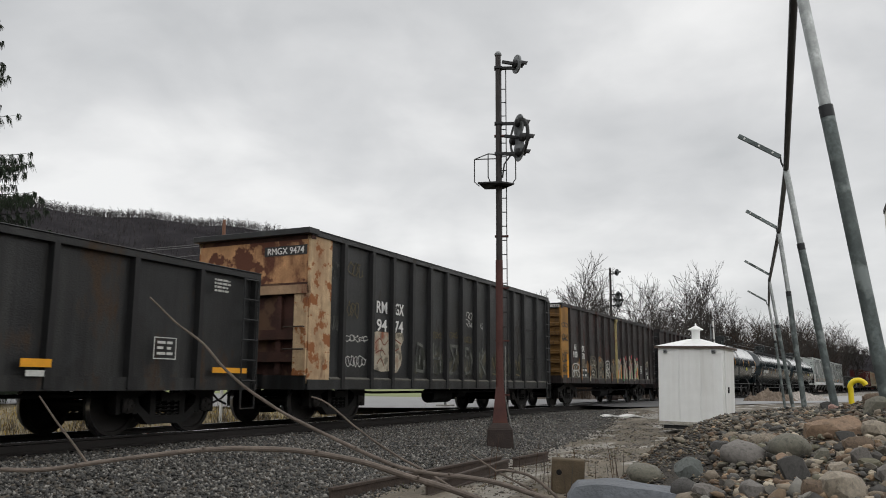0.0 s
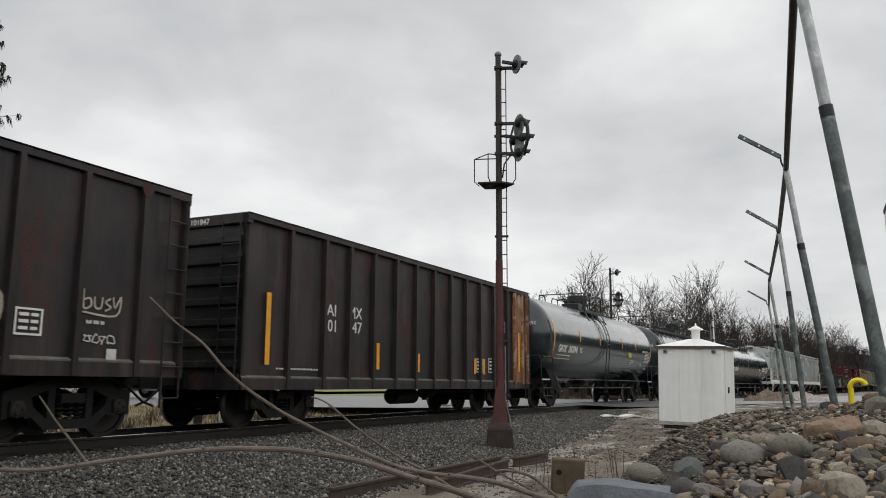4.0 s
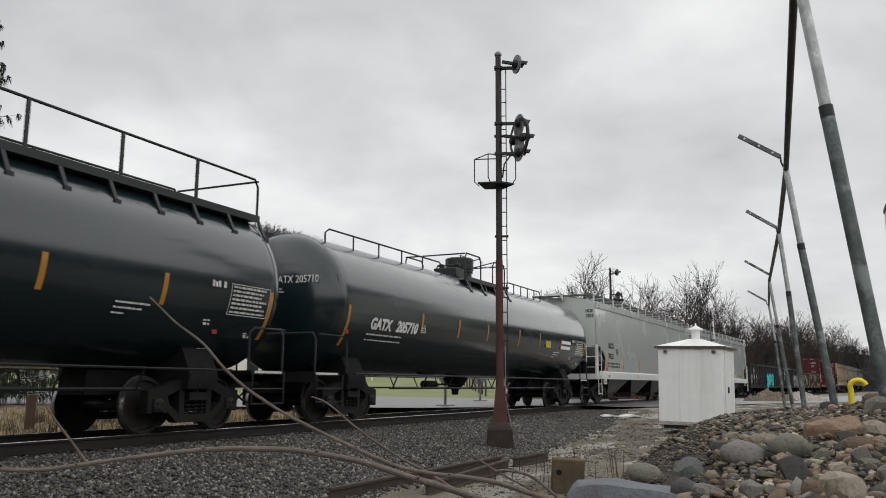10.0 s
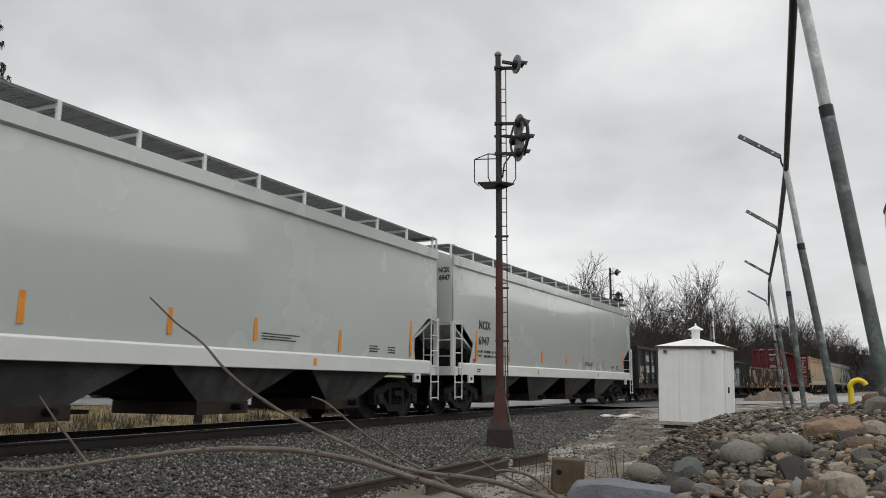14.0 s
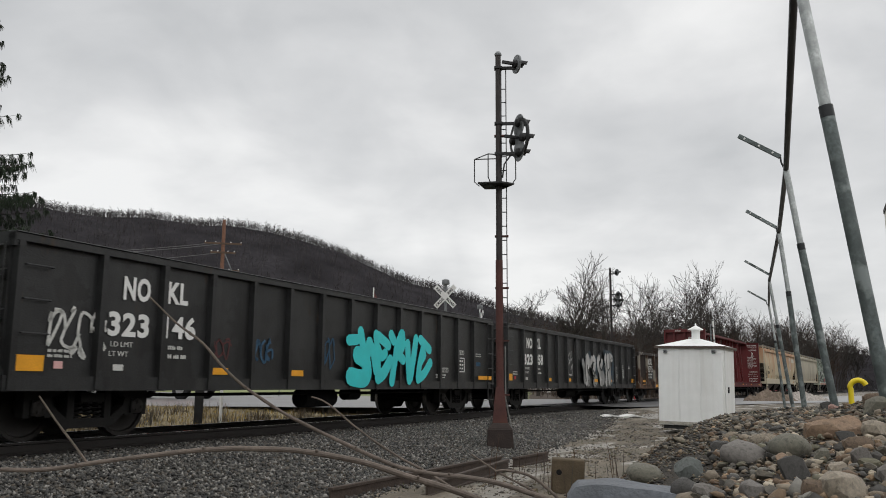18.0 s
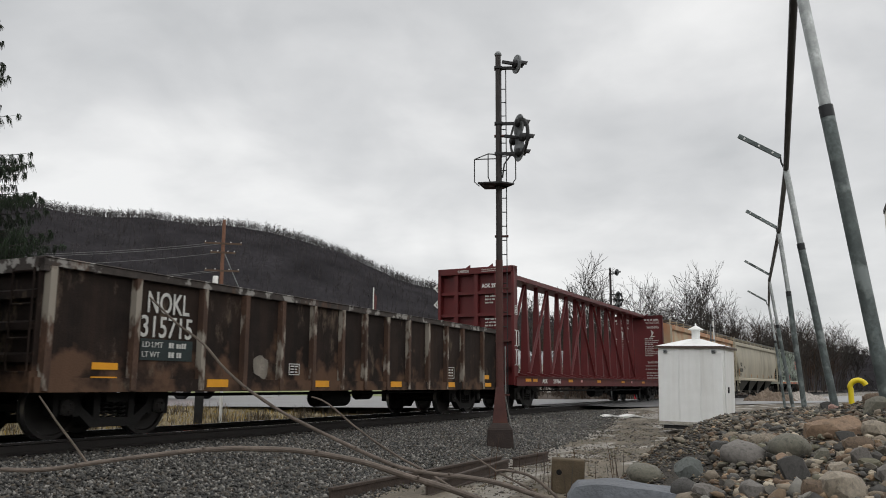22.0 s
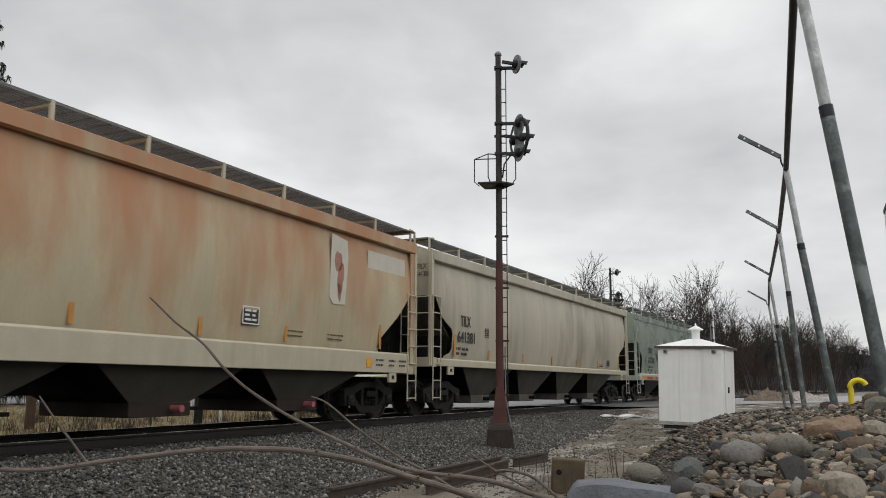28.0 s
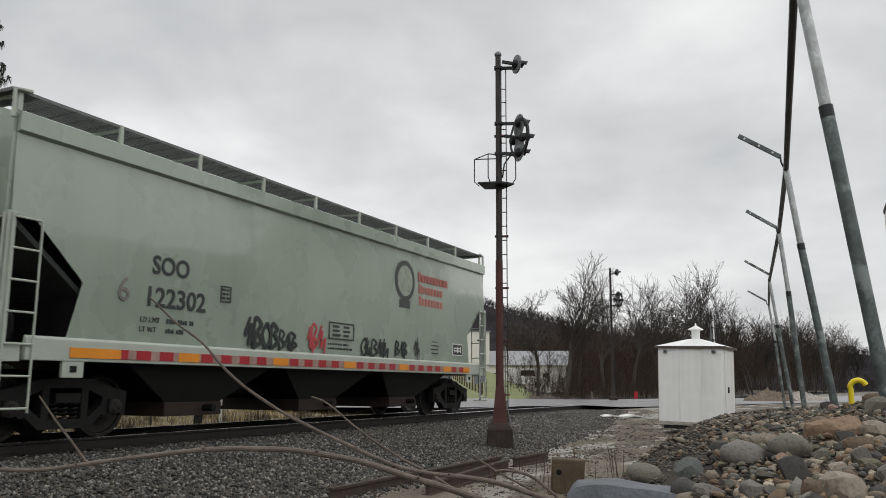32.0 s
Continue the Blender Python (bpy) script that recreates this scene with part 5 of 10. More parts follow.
        if sh == 1:
            body = [(0.1, 0.04), (0.42, 0.10), (0.6, 0.02), (0.94, 0.12), (0.88, 0.45), (0.96, 0.8), (0.66, 1.0), (0.2, 0.94), (0.04, 0.7), (0.14, 0.4), (0.1, 0.04)]
        inner = ([[(0.4, 0.22), (0.62, 0.2), (0.64, 0.34), (0.42, 0.36), (0.4, 0.22)], [(0.36, 0.66), (0.58, 0.64), (0.6, 0.82), (0.4, 0.84), (0.36, 0.66)], [(0.2, 0.5), (0.5, 0.54), (0.74, 0.48)]], [[(0.5, 0.1), (0.46, 0.4), (0.54, 0.56)], [(0.4, 0.68), (0.6, 0.66), (0.58, 0.84), (0.4, 0.82), (0.4, 0.68)]], [[(0.3, 0.2), (0.34, 0.5), (0.3, 0.78)], [(0.6, 0.84), (0.54, 0.5), (0.7, 0.2)], [(0.3, 0.5), (0.7, 0.56)]])[sh]
        ribbons(c, "graffiti_letter", [[(x0 + a * w, z0 + b * hh) for a, b in ln] for ln in [body] + inner], 0.042, (WORNWHITE, tan, tan, WORNWHITE, tan)[i], yl - 0.008, curved=True)
        ribbons(c, "graffiti_tag", [[(x0 + a * w + 0.03, z0 + b * hh - 0.035) for a, b in body[:5]]], 0.028, fill, yl - 0.007, curved=True)
    blobs(c, [(-4.72, 1.72, 0.26, 0.14), (-4.3, 1.55, 0.2, 0.16), (-5.25, 1.35, 0.08, 0.25)], tan, y=yl - 0.002, seed=78)
    blobs(c, [(-2.5, 1.92, 0.2, 0.14), (-4.15, 1.55, 0.12, 0.3), (-0.35, 1.85, 0.14, 0.12)], warm, y=yl - 0.004, seed=79)
    panel(c, -5.0, -4.25, 0.98, 1.50, mat("dark_teal_patch_paint", (0.018, 0.03, 0.03), 0.6, vary=0.4, scale=4, bump=0), y=yl - 0.006, name="paint_patch")
    letter(c, "LD LMT", -4.95, 1.38, 0.085, WORNWHITE, y=yl - 0.012, w=0.32); letter(c, "LT WT", -4.95, 1.18, 0.085, WORNWHITE, y=yl - 0.012, w=0.28)
    bars_of_print(c, -4.55, 1.38, 0.28, 1, WHITE, y=yl - 0.012, seed=14, h=0.085); bars_of_print(c, -4.55, 1.18, 0.28, 1, WHITE, y=yl - 0.012, seed=15, h=0.085); panel(c, -6.15, -5.6, 0.99, 1.05, WORNWHITE, y=yl - 0.006, name="paper_label")
    rf = random.Random(77)
    for i in range(20):
        x = -6.1 + 6.0 * (i + rf.random()) / 20
        blobs(c, [(x, rf.uniform(1.2, 1.62), rf.uniform(0.16, 0.30), rf.uniform(0.14, 0.30))], (fill, shadow, tan, warm, fill)[i % 5], y=yl + 0.0045 - 0.0005 * (i % 4), seed=300 + i)
    pale = mat("faded_cream_spray", (0.33, 0.30, 0.235), 0.7, vary=0.5, scale=5, bump=0, alt=(0.15, 0.12, 0.09), alt_lo=0.52, alt_hi=0.6)
    for i in range(16):
        x = 0.25 + 3.75 * (i + rf.random()) / 16
        blobs(c, [(x, rf.uniform(1.25, 1.75), rf.uniform(0.10, 0.19), rf.uniform(0.2, 0.36))], (pale, pale, GREENP, pale, warm, MAROON)[i % 6], y=yl + 0.0045 - 0.0005 * (i % 4), seed=340 + i)
    # the coloured piece: arched cream letters, green feet, coral and orange flashes
    for x, w, tall in ((0.24, 0.72, 2.02), (1.08, 0.84, 2.12), (2.08, 0.86, 2.22), (3.06, 0.94, 2.14)):
        n = x
        blobs(c, [(x + w * 0.42, 1.3, w * 0.18, 0.26)], shadow, y=yl - 0.002, seed=int(200 + n * 10))
        blobs(c, [(x + w * 0.2, 1.24, w * 0.16, 0.2), (x + w * 0.78, 1.22, w * 0.2, 0.2)], GREENP, y=yl - 0.012, seed=int(210 + n * 10))
        blobs(c, [(x + w * 0.5, 1.38, w * 0.13, 0.22), (x + w * 0.80, tall - 0.04, w * 0.10, 0.09), (x + w * 0.7, 1.80, w * 0.14, 0.10)], PINKP, y=yl - 0.013, seed=int(220 + n * 10))
        ribbons(c, "graffiti_letter", [[(x + w * 0.06, 1.12), (x + w * 0.14, 1.5), (x + w * 0.12, 1.85), (x + w * 0.34, tall - 0.08), (x + w * 0.56, 1.82)], [(x + w * 0.52, 1.88), (x + w * 0.74, 1.66), (x + w * 0.86, 1.3), (x + w * 0.94, 1.1)], [(x + w * 0.36, 1.78), (x + w * 0.44, 1.45), (x + w * 0.40, 1.2)]], 0.165, CREAMP, yl - 0.010, curved=True)
        ribbons(c, "graffiti_outline", [[(x + w * 0.20, 1.10), (x + w * 0.27, 1.5), (x + w * 0.26, 1.75), (x + w * 0.42, 1.78), (x + w * 0.6, 1.5), (x + w * 0.68, 1.1)], [(x - 0.01, 1.3), (x + w * 0.05, 1.9), (x + w * 0.32, tall + 0.02), (x + w * 0.66, 1.92), (x + w, 1.4)]], 0.028, DARKTEXT, yl - 0.016, curved=True)
        ribbons(c, "graffiti_tag", [[(x + w * 0.3, 1.12), (x + w * 0.46, 1.62)], [(x + w * 0.62, 1.75), (x + w * 0.9, 2.0 - 0.05 * n)]], 0.035, WORNWHITE, yl - 0.018)
    for x, z1 in ((0.80, 1.74), (3.82, 1.66), (0.30, 1.5)):
        panel(c, x, x + 0.09, 1.06, z1, ORANGE, y=yl - 0.020, name="graffiti_stripe")
    for k, (x, z0, z1, m) in enumerate(((-5.10, 1.02, 1.5, warm), (-3.98, 1.04, 1.62, warm), (-3.98, 1.0, 1.2, CREAMP), (-2.86, 1.03, 1.45, fill), (-2.86, 1.5, 1.8, tan), (-1.83, 1.02, 1.4, tan), (-1.83, 1.45, 1.7, fill), (-0.84, 1.02, 1.36, warm), (-0.84, 1.4, 1.72, tan), (1.10, 1.03, 1.3, GREENP), (1.10, 1.32, 1.75, pale), (2.09, 1.03, 1.5, pale), (2.09, 1.55, 1.72, PINKP), (3.08, 1.03, 1.36, CREAMP), (3.08, 1.40, 1.62, GREENP))):
        panel(c, x - 0.046, x + 0.046, z0, z1, m, y=-HALF - 0.001 - 0.0004 * k, name="graffiti_stripe")
    blobs(c, [(0.55, 1.86, 0.12, 0.09), (1.5, 1.28, 0.14, 0.14), (2.5, 1.2, 0.1, 0.1)], BLUE, y=yl - 0.009, seed=240)
    ribbons(c, "graffiti_tag", [[(-6.1 + 0.42 * k, 1.0), (-5.98 + 0.42 * k, 1.03), (-5.86 + 0.42 * k, 0.99)] for k in range(24)], 0.03, tan, yl - 0.004)
    for i, (z, hh, n) in enumerate(((2.45, 0.3, 3), (1.66, 0.42, 4), (1.25, 0.36, 4), (3.0, 0.2, 2))):
        scrawl(c, -h + 0.1, z, 0.66, hh, DARKTEXT, 90 + i, n, 0.030, y=-HALF + 0.04)
    panel(c, -7.2, -6.72, 0.99, 1.2, DARKTEXT, y=-HALF + 0.044, name="paint_patch")
    for z in (1.52, 2.12):
        part("grab_iron", Geo().tube([(-7.3, -HALF + 0.04, z), (-7.3, -HALF - 0.03, z), (-6.85, -HALF - 0.03, z), (-6.85, -HALF + 0.04, z)], 0.013, 6), YELLOWEND, c)
    boxed_sign(c, 4.28, 1.42, 0.42, 0.36, WHITE, y=yl, seed=5, t=0.028)
    ribbons(c, "graffiti_tag", [[(5.34, 2.12), (5.36, 1.86), (5.48, 1.9), (5.46, 2.0), (5.36, 1.98)], [(5.54, 2.02), (5.56, 1.88), (5.66, 1.88), (5.68, 2.02)], [(5.82, 2.02), (5.74, 1.96), (5.84, 1.9), (5.74, 1.84)], [(5.88, 2.04), (5.92, 1.9), (6.02, 2.06), (5.94, 1.78), (5.34, 1.80)]], 0.03, CREAMP, yl, curved=True)
    bars_of_print(c, 5.42, 1.64, 0.4, 1, WORNWHITE, y=yl, seed=16, h=0.05); scrawl(c, 5.4, 1.36, 0.55, 0.14, WORNWHITE, 12, 4, 0.018, y=yl)
    panel(c, 5.82, 6.0, 1.0, 1.30, WORNWHITE, y=yl, name="paper_label")
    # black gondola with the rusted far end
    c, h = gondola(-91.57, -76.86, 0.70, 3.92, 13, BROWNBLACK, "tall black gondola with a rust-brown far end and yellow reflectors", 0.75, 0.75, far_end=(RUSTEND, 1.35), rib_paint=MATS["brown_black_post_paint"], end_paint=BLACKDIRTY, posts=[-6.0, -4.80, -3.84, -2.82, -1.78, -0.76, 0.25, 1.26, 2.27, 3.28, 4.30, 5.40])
    yl = -HALF + 0.085
    for x, w in ((6.06, 0.16), (6.72, 0.12), (7.26, 0.14)):
        part("rusted_post", Geo().prism([(x - w / 2, -HALF + 0.06), (x - w * 0.36, -HALF - 0.004), (x + w * 0.36, -HALF - 0.004), (x + w / 2, -HALF + 0.06)], 0.84, 3.79, "z"), mat("orange_rusted_post", (0.30, 0.125, 0.06), 0.85, vary=0.5, scale=4, streak=0.7, streak_col=(0.09, 0.035, 0.02), bump=0.3, alt=(0.42, 0.28, 0.18), alt_lo=0.52, alt_hi=0.58), c, "orange rusted side post")
    for s, x, z, w in (("AI", -4.66, 2.23, 0.34), ("MX", -3.79, 2.24, 0.52), ("101", -4.73, 1.90, 0.42), ("847", -3.85, 1.92, 0.58)):
        letter(c, s, x, z, 0.25, WHITE, y=yl, w=w)
    letter(c, "AIMX 101847", -h - 0.012, 3.75, 0.11, WHITE, y=0.3, rz=-90)
    for x, z0, z1 in ((-6.72, 1.16, 2.5), (-2.6, 1.15, 1.75), (-0.6, 1.12, 1.58), (1.27, 1.12, 1.57), (2.92, 1.12, 1.57), (3.58, 1.12, 1.57), (6.34, 1.25, 2.5)):
        panel(c, x, x + 0.13, z0, z1, AMBER, y=-HALF + 0.03 if abs(x) > 6 else yl)
    boxed_sign(c, 3.08, 1.17, 0.44, 0.40, WHITE, y=yl, seed=6)
    boxed_sign(c, 3.97, 1.18, 0.5, 0.42, WHITE, y=yl, seed=7)
    bars_of_print(c, 5.25, 2.75, 0.22, 6, WORNWHITE, y=yl, seed=8)
    bars_of_print(c, -6.3, 1.08, 1.5, 1, WORNWHITE, y=yl, seed=9)
    # two black mill gondolas of one kind
    for u0, u1, num, sd in ((24.33, 40.58, ("323", "146"), 1), (41.75, 57.93, ("323", "058"), 2)):
        c, h = gondola(u0, u1, 0.70, 2.77, 13, BLACKMILL, "black steel mill gondola with turquoise block-letter graffiti" if sd == 1 else "black steel mill gondola with silver block-letter graffiti", 0.6, 0.6, posts=[-8.02, -6.65, -5.44, -4.33] + [-3.23 + 1.105 * k for k in range(10)] + [8.02])
        for s, x, z, sz, w in (("NO", -6.22, 2.06, 0.33, 0.53), ("KL", -5.32, 2.08, 0.33, 0.45), (num[0], -6.47, 1.51, 0.33, 0.79), (num[1], -5.36, 1.53, 0.33, 0.70)):
            letter(c, s, x, z, sz, WHITE, y=yl, bold=0.016, w=w, spacing=1.08)
        letter(c, "NOKL " + num[0] + num[1], -h - 0.004, 2.61, 0.10, WHITE, y=0.2, rz=-90, bold=0.004)
        for x, w, hh in ((-8.0, 0.50, 0.21), (-4.28, 0.47, 0.115), (-2.05, 0.47, 0.115), (1.18, 0.47, 0.115), (3.36, 0.47, 0.115), (6.92, 0.98, 0.11) if sd == 1 else (7.22, 0.48, 0.18)):
            if sd == 2 or x not in (1.18, 3.36):  # sprayed over on the turquoise car
                panel(c, x, x + w, 0.96, 0.96 + hh, AMBER, y=-HALF - 0.016 if x > 1 else yl)
        panel(c, -7.34, -7.20, 1.0, 1.1, REDREF if sd == 2 else PINKREF, y=yl)
        boxed_sign(c, 5.70, 1.16, 0.46, 0.40, WHITE, y=yl, seed=3, t=0.026); boxed_sign(c, 5.74, 1.64, 0.38, 0.12, WORNWHITE, y=yl, seed=4, t=0.014); boxed_sign(c, 4.64, 1.14, 0.44, 0.12, WORNWHITE, y=yl, seed=5, t=0.014)
        letter(c, "LD LMT", -6.40, 1.34, 0.075, WORNWHITE, y=yl, w=0.42); letter(c, "LT WT", -6.42, 1.20, 0.075, WORNWHITE, y=yl, w=0.36)
        bars_of_print(c, -5.25, 1.34, 0.42, 2, WORNWHITE, y=yl, seed=5, h=0.06, gap=0.14); panel(c, -6.33, -6.14, 0.99, 1.08, WORNWHITE, y=yl, name="paper_label")
        bars_of_print(c, -7.45, 1.22, 0.5, 2, WORNWHITE, y=yl, seed=15, h=0.04, gap=0.07)
        for z in (1.45, 1.9, 2.35):
            part("grab_iron", Geo().tube([(-7.92, yl, z), (-7.92, yl - 0.06, z), (-7.50, yl - 0.06, z), (-7.50, yl, z)], 0.012, 6), BLACK, c)
        bars_of_print(c, 4.35, 1.05, 0.6, 2, WORNWHITE, y=yl, seed=6); bars_of_print(c, 6.85, 1.68, 0.5, 2, WORNWHITE, y=yl, seed=7)
        bars_of_print(c, -8.0, 0.84, 1.6, 1, WORNWHITE, y=yl, seed=12); panel(c, 5.6, 5.78, 0.93, 1.05, WORNWHITE, y=yl, name="paper_label")
        if sd == 1:
            y2 = -HALF - 0.006
            for wd, lines in ((0.24, [[(-0.06, 1.75), (0.28, 1.78)]]), (0.40, [[(0.29, 1.45), (0.61, 1.33), (0.70, 1.1), (0.62, 0.95), (0.32, 0.94), (0.02, 0.98)]]),
                              (0.26, [[(0.41, 1.95), (0.54, 1.6), (0.68, 1.42)], [(0.78, 1.74), (0.71, 1.42)], [(0.80, 1.74), (0.97, 1.5), (1.10, 1.12)]]),
                              (0.24, [[(1.08, 1.93), (1.16, 1.48), (1.20, 1.15)], [(1.20, 1.90), (1.66, 1.71)], [(1.18, 1.62), (1.33, 1.45), (1.50, 1.52)]]), (0.30, [[(1.20, 0.96), (1.46, 1.08), (1.74, 1.36)]]),
                              (0.26, [[(1.78, 1.96), (1.90, 1.84)], [(2.28, 2.0), (2.07, 1.69), (1.95, 1.3), (1.83, 0.88)], [(2.32, 2.0), (2.34, 1.76), (2.2, 1.57), (2.17, 1.50), (2.36, 1.40)]]),
                              (0.27, [[(2.60, 1.78), (2.64, 1.38), (2.70, 0.93)], [(3.03, 1.92), (2.93, 1.54), (2.76, 0.98)]]),
                              (0.25, [[(3.28, 1.93), (3.78, 1.70)], [(3.41, 1.70), (3.24, 1.31), (3.16, 0.95)], [(3.3, 1.39), (3.48, 1.56)], [(3.2, 0.96), (3.5, 1.09), (3.82, 1.36)]])):
                ribbons(c, "graffiti_letter", lines, wd, TEAL, y2, sides=9, curved=True)
            scrawl(c, -7.45, 1.15, 0.95, 0.75, WORNWHITE, 31, 4, 0.045, y=yl)
            scrawl(c, -3.1, 1.15, 0.5, 0.5, BLUE, 32, 3, 0.05, y=yl); scrawl(c, -4.35, 1.2, 0.6, 0.4, MAROON, 33, 3, 0.03, y=yl); scrawl(c, -1.0, 1.1, 0.5, 0.7, BLUE, 34, 3, 0.03, y=yl)
            bars_of_print(c, 7.0, 1.35, 0.4, 1, BLUE, y=yl, seed=20, h=0.12)
        else:
            y2 = -HALF - 0.006
            ribbons(c, "graffiti_halo", [[(2.78, 2.22), (3.35, 2.2), (3.75, 2.15), (4.05, 1.95), (4.0, 1.15), (3.9, 0.9)], [(2.52, 1.78), (2.68, 1.4)], [(1.5, 1.9), (1.6, 1.2)], [(0.6, 2.1), (0.7, 1.9)]], 0.26, mat("dark_blue_spray", (0.022, 0.045, 0.065), 0.5, vary=0.4, scale=3, bump=0), y2 + 0.010, curved=True)
            fills = [[(-0.3, 1.73), (-0.12, 1.43), (-0.1, 1.0)], [(0.32, 1.95), (0.14, 1.84), (0.10, 1.52), (0.14, 1.21), (0.1, 0.95)], [(0.32, 1.95), (0.46, 1.80), (0.39, 1.62)], [(0.17, 1.42), (0.38, 1.22), (0.46, 1.0), (0.36, 0.92)], [(0.87, 1.88), (0.76, 1.65)], [(1.13, 1.92), (1.27, 1.82), (1.22, 1.56), (1.10, 1.40)],
                     [(1.30, 1.14), (1.48, 1.06), (1.44, 0.94), (1.14, 0.93)], [(1.93, 2.0), (1.76, 1.82), (1.82, 1.52), (2.05, 1.50)], [(2.33, 1.80), (2.14, 1.60)], [(2.2, 1.26), (2.46, 1.28), (2.52, 1.06), (2.28, 0.93)], [(2.04, 1.34), (2.13, 0.93)], [(2.89, 2.04), (2.84, 1.75), (2.95, 1.27), (2.92, 0.93)], [(3.50, 2.06), (3.50, 1.54), (3.58, 0.94)], [(3.58, 2.08), (3.86, 2.0)], [(3.24, 2.06), (3.22, 1.43), (3.28, 0.95)]]
            for k, line in enumerate(fills):
                ribbons(c, "graffiti_letter", [line], 0.31, SILVER if k % 3 else mat("grey_silver_spray", (0.27, 0.275, 0.27), 0.5, vary=0.4, scale=3, bump=0), y2 - 0.0008 * k, sides=12, curved=True)
            for line in ([(0.22, 1.63), (0.22, 1.41), (0.52, 1.18), (0.68, 1.02), (0.61, 0.80)], [(0.66, 1.52), (0.89, 1.7), (1.1, 1.76)], [(0.77, 1.42), (0.97, 1.43), (1.2, 1.25), (0.97, 1.15)], [(1.82, 2.13), (2.06, 2.08), (2.08, 1.8), (1.9, 1.73), (2.07, 1.47), (2.37, 1.58), (2.7, 1.77)], [(2.71, 1.84), (2.78, 1.31), (2.6, 0.82)], [(3.03, 2.14), (3.06, 1.52), (3.11, 0.8)], [(3.41, 1.56), (3.16, 1.37), (3.18, 0.8)], [(-0.02, 1.9), (-0.1, 1.5), (0.0, 1.0)]):
                ribbons(c, "graffiti_outline", [line], 0.075, DARKTEXT, y2 - 0.026, curved=True)
            for line in ([(1.29, 1.16), (1.44, 1.24), (1.60, 1.20), (1.55, 1.11), (1.35, 1.08)], [(1.18, 0.88), (1.38, 0.82), (1.56, 0.90)], [(3.48, 2.04), (3.66, 1.92), (3.80, 2.04), (3.92, 1.96)], [(3.46, 0.94), (3.62, 0.82), (3.76, 0.94)], [(0.22, 0.97), (0.35, 1.03), (0.32, 0.85), (0.45, 0.92)]):
                ribbons(c, "graffiti_tag", [line], 0.03, DARKTEXT, y2 - 0.030, curved=True)
            ribbons(c, "graffiti_tag", [[(-2.12, 1.55), (-2.08, 2.1), (-1.92, 2.12), (-1.94, 1.8), (-2.08, 1.76)], [(-1.72, 2.05), (-1.86, 1.85), (-1.68, 1.72), (-1.84, 1.58)], [(-1.5, 2.12), (-1.56, 1.75), (-1.4, 1.85)], [(-2.12, 1.45), (-1.98, 1.54), (-1.92, 1.36), (-2.06, 1.3), (-2.12, 1.45)], [(-1.85, 1.3), (-1.8, 1.22), (-1.45, 1.2), (-1.38, 1.62), (-1.58, 1.42)]], 0.05, SILVER, yl)
            scrawl(c, 4.75, 1.2, 0.4, 0.55, SILVER, 36, 3, 0.02, y=yl); scrawl(c, 3.95, 1.25, 0.3, 0.45, BLUE, 37, 3, 0.03, y=yl)
    # rusty gondola
    c, h = gondola(58.75, 75.16, 0.68, 2.50, 15, RUSTY, "rusty brown-black gondola with worn pale side posts", 0.5, 0.75, rib_paint=mat("worn_grey_post_paint", (0.085, 0.048, 0.032), 0.85, vary=0.5, scale=4.5, stretch=(1, 1, 0.4), own=True, alt=(0.30, 0.27, 0.225), alt_lo=0.52, alt_hi=0.58, bump=0.3), rib_w=0.145, posts=[-8.05, -6.53, -5.07, -3.98, -2.91, -1.86, -0.80, 0.14, 1.14, 2.20, 3.25, 4.34, 5.39, 6.81, 8.05], trim=mat("scuffed_grey_chord", (0.055, 0.045, 0.040), 0.8, vary=0.5, scale=6, rust=0.3, rust_col=(0.07, 0.04, 0.026), alt=(0.30, 0.29, 0.27), alt_lo=0.55, alt_hi=0.60))
    letter(c, "NOKL", -6.27, 1.90, 0.33, WORNWHITE, y=yl, bold=0.006, w=0.9)
    letter(c, "315715", -6.38, 1.52, 0.33, WORNWHITE, y=yl, w=1.10, bold=0.004)
    panel(c, -6.37, -5.25, 1.16, 1.49, mat("dark_teal_patch_paint", (0.018, 0.03, 0.03), 0.6, vary=0.4, scale=4, bump=0), y=yl + 0.005, name="paint_patch")
    letter(c, "LD LMT", -6.33, 1.36, 0.085, WORNWHITE, y=yl - 0.004, w=0.42); letter(c, "LT WT", -6.33, 1.21, 0.085, WORNWHITE, y=yl - 0.004, w=0.36)
    bars_of_print(c, -5.78, 1.36, 0.48, 1, WORNWHITE, y=yl - 0.004, seed=14, h=0.085); bars_of_print(c, -5.78, 1.21, 0.42, 1, WORNWHITE, y=yl - 0.004, seed=15, h=0.085)
    panel(c, -7.25, -6.78, 1.0, 1.1, AMBER, y=yl); panel(c, -7.25, -6.78, 0.80, 0.90, AMBER, y=yl)
    ysill = -HALF + 0.018
    for x in (-4.93, -1.82, 1.29, 4.3):
        panel(c, x, x + 0.52, 0.75, 0.88, AMBER, y=ysill)
    panel(c, 6.95, 7.4, 0.98, 1.10, AMBER, y=yl); panel(c, 6.95, 7.4, 0.76, 0.87, AMBER, y=ysill)
    boxed_sign(c, 4.5, 0.98, 0.42, 0.3, WORNWHITE, y=yl, seed=9, t=0.014); boxed_sign(c, -2.6, 0.98, 0.34, 0.22, WORNWHITE, y=yl, seed=10, t=0.016)
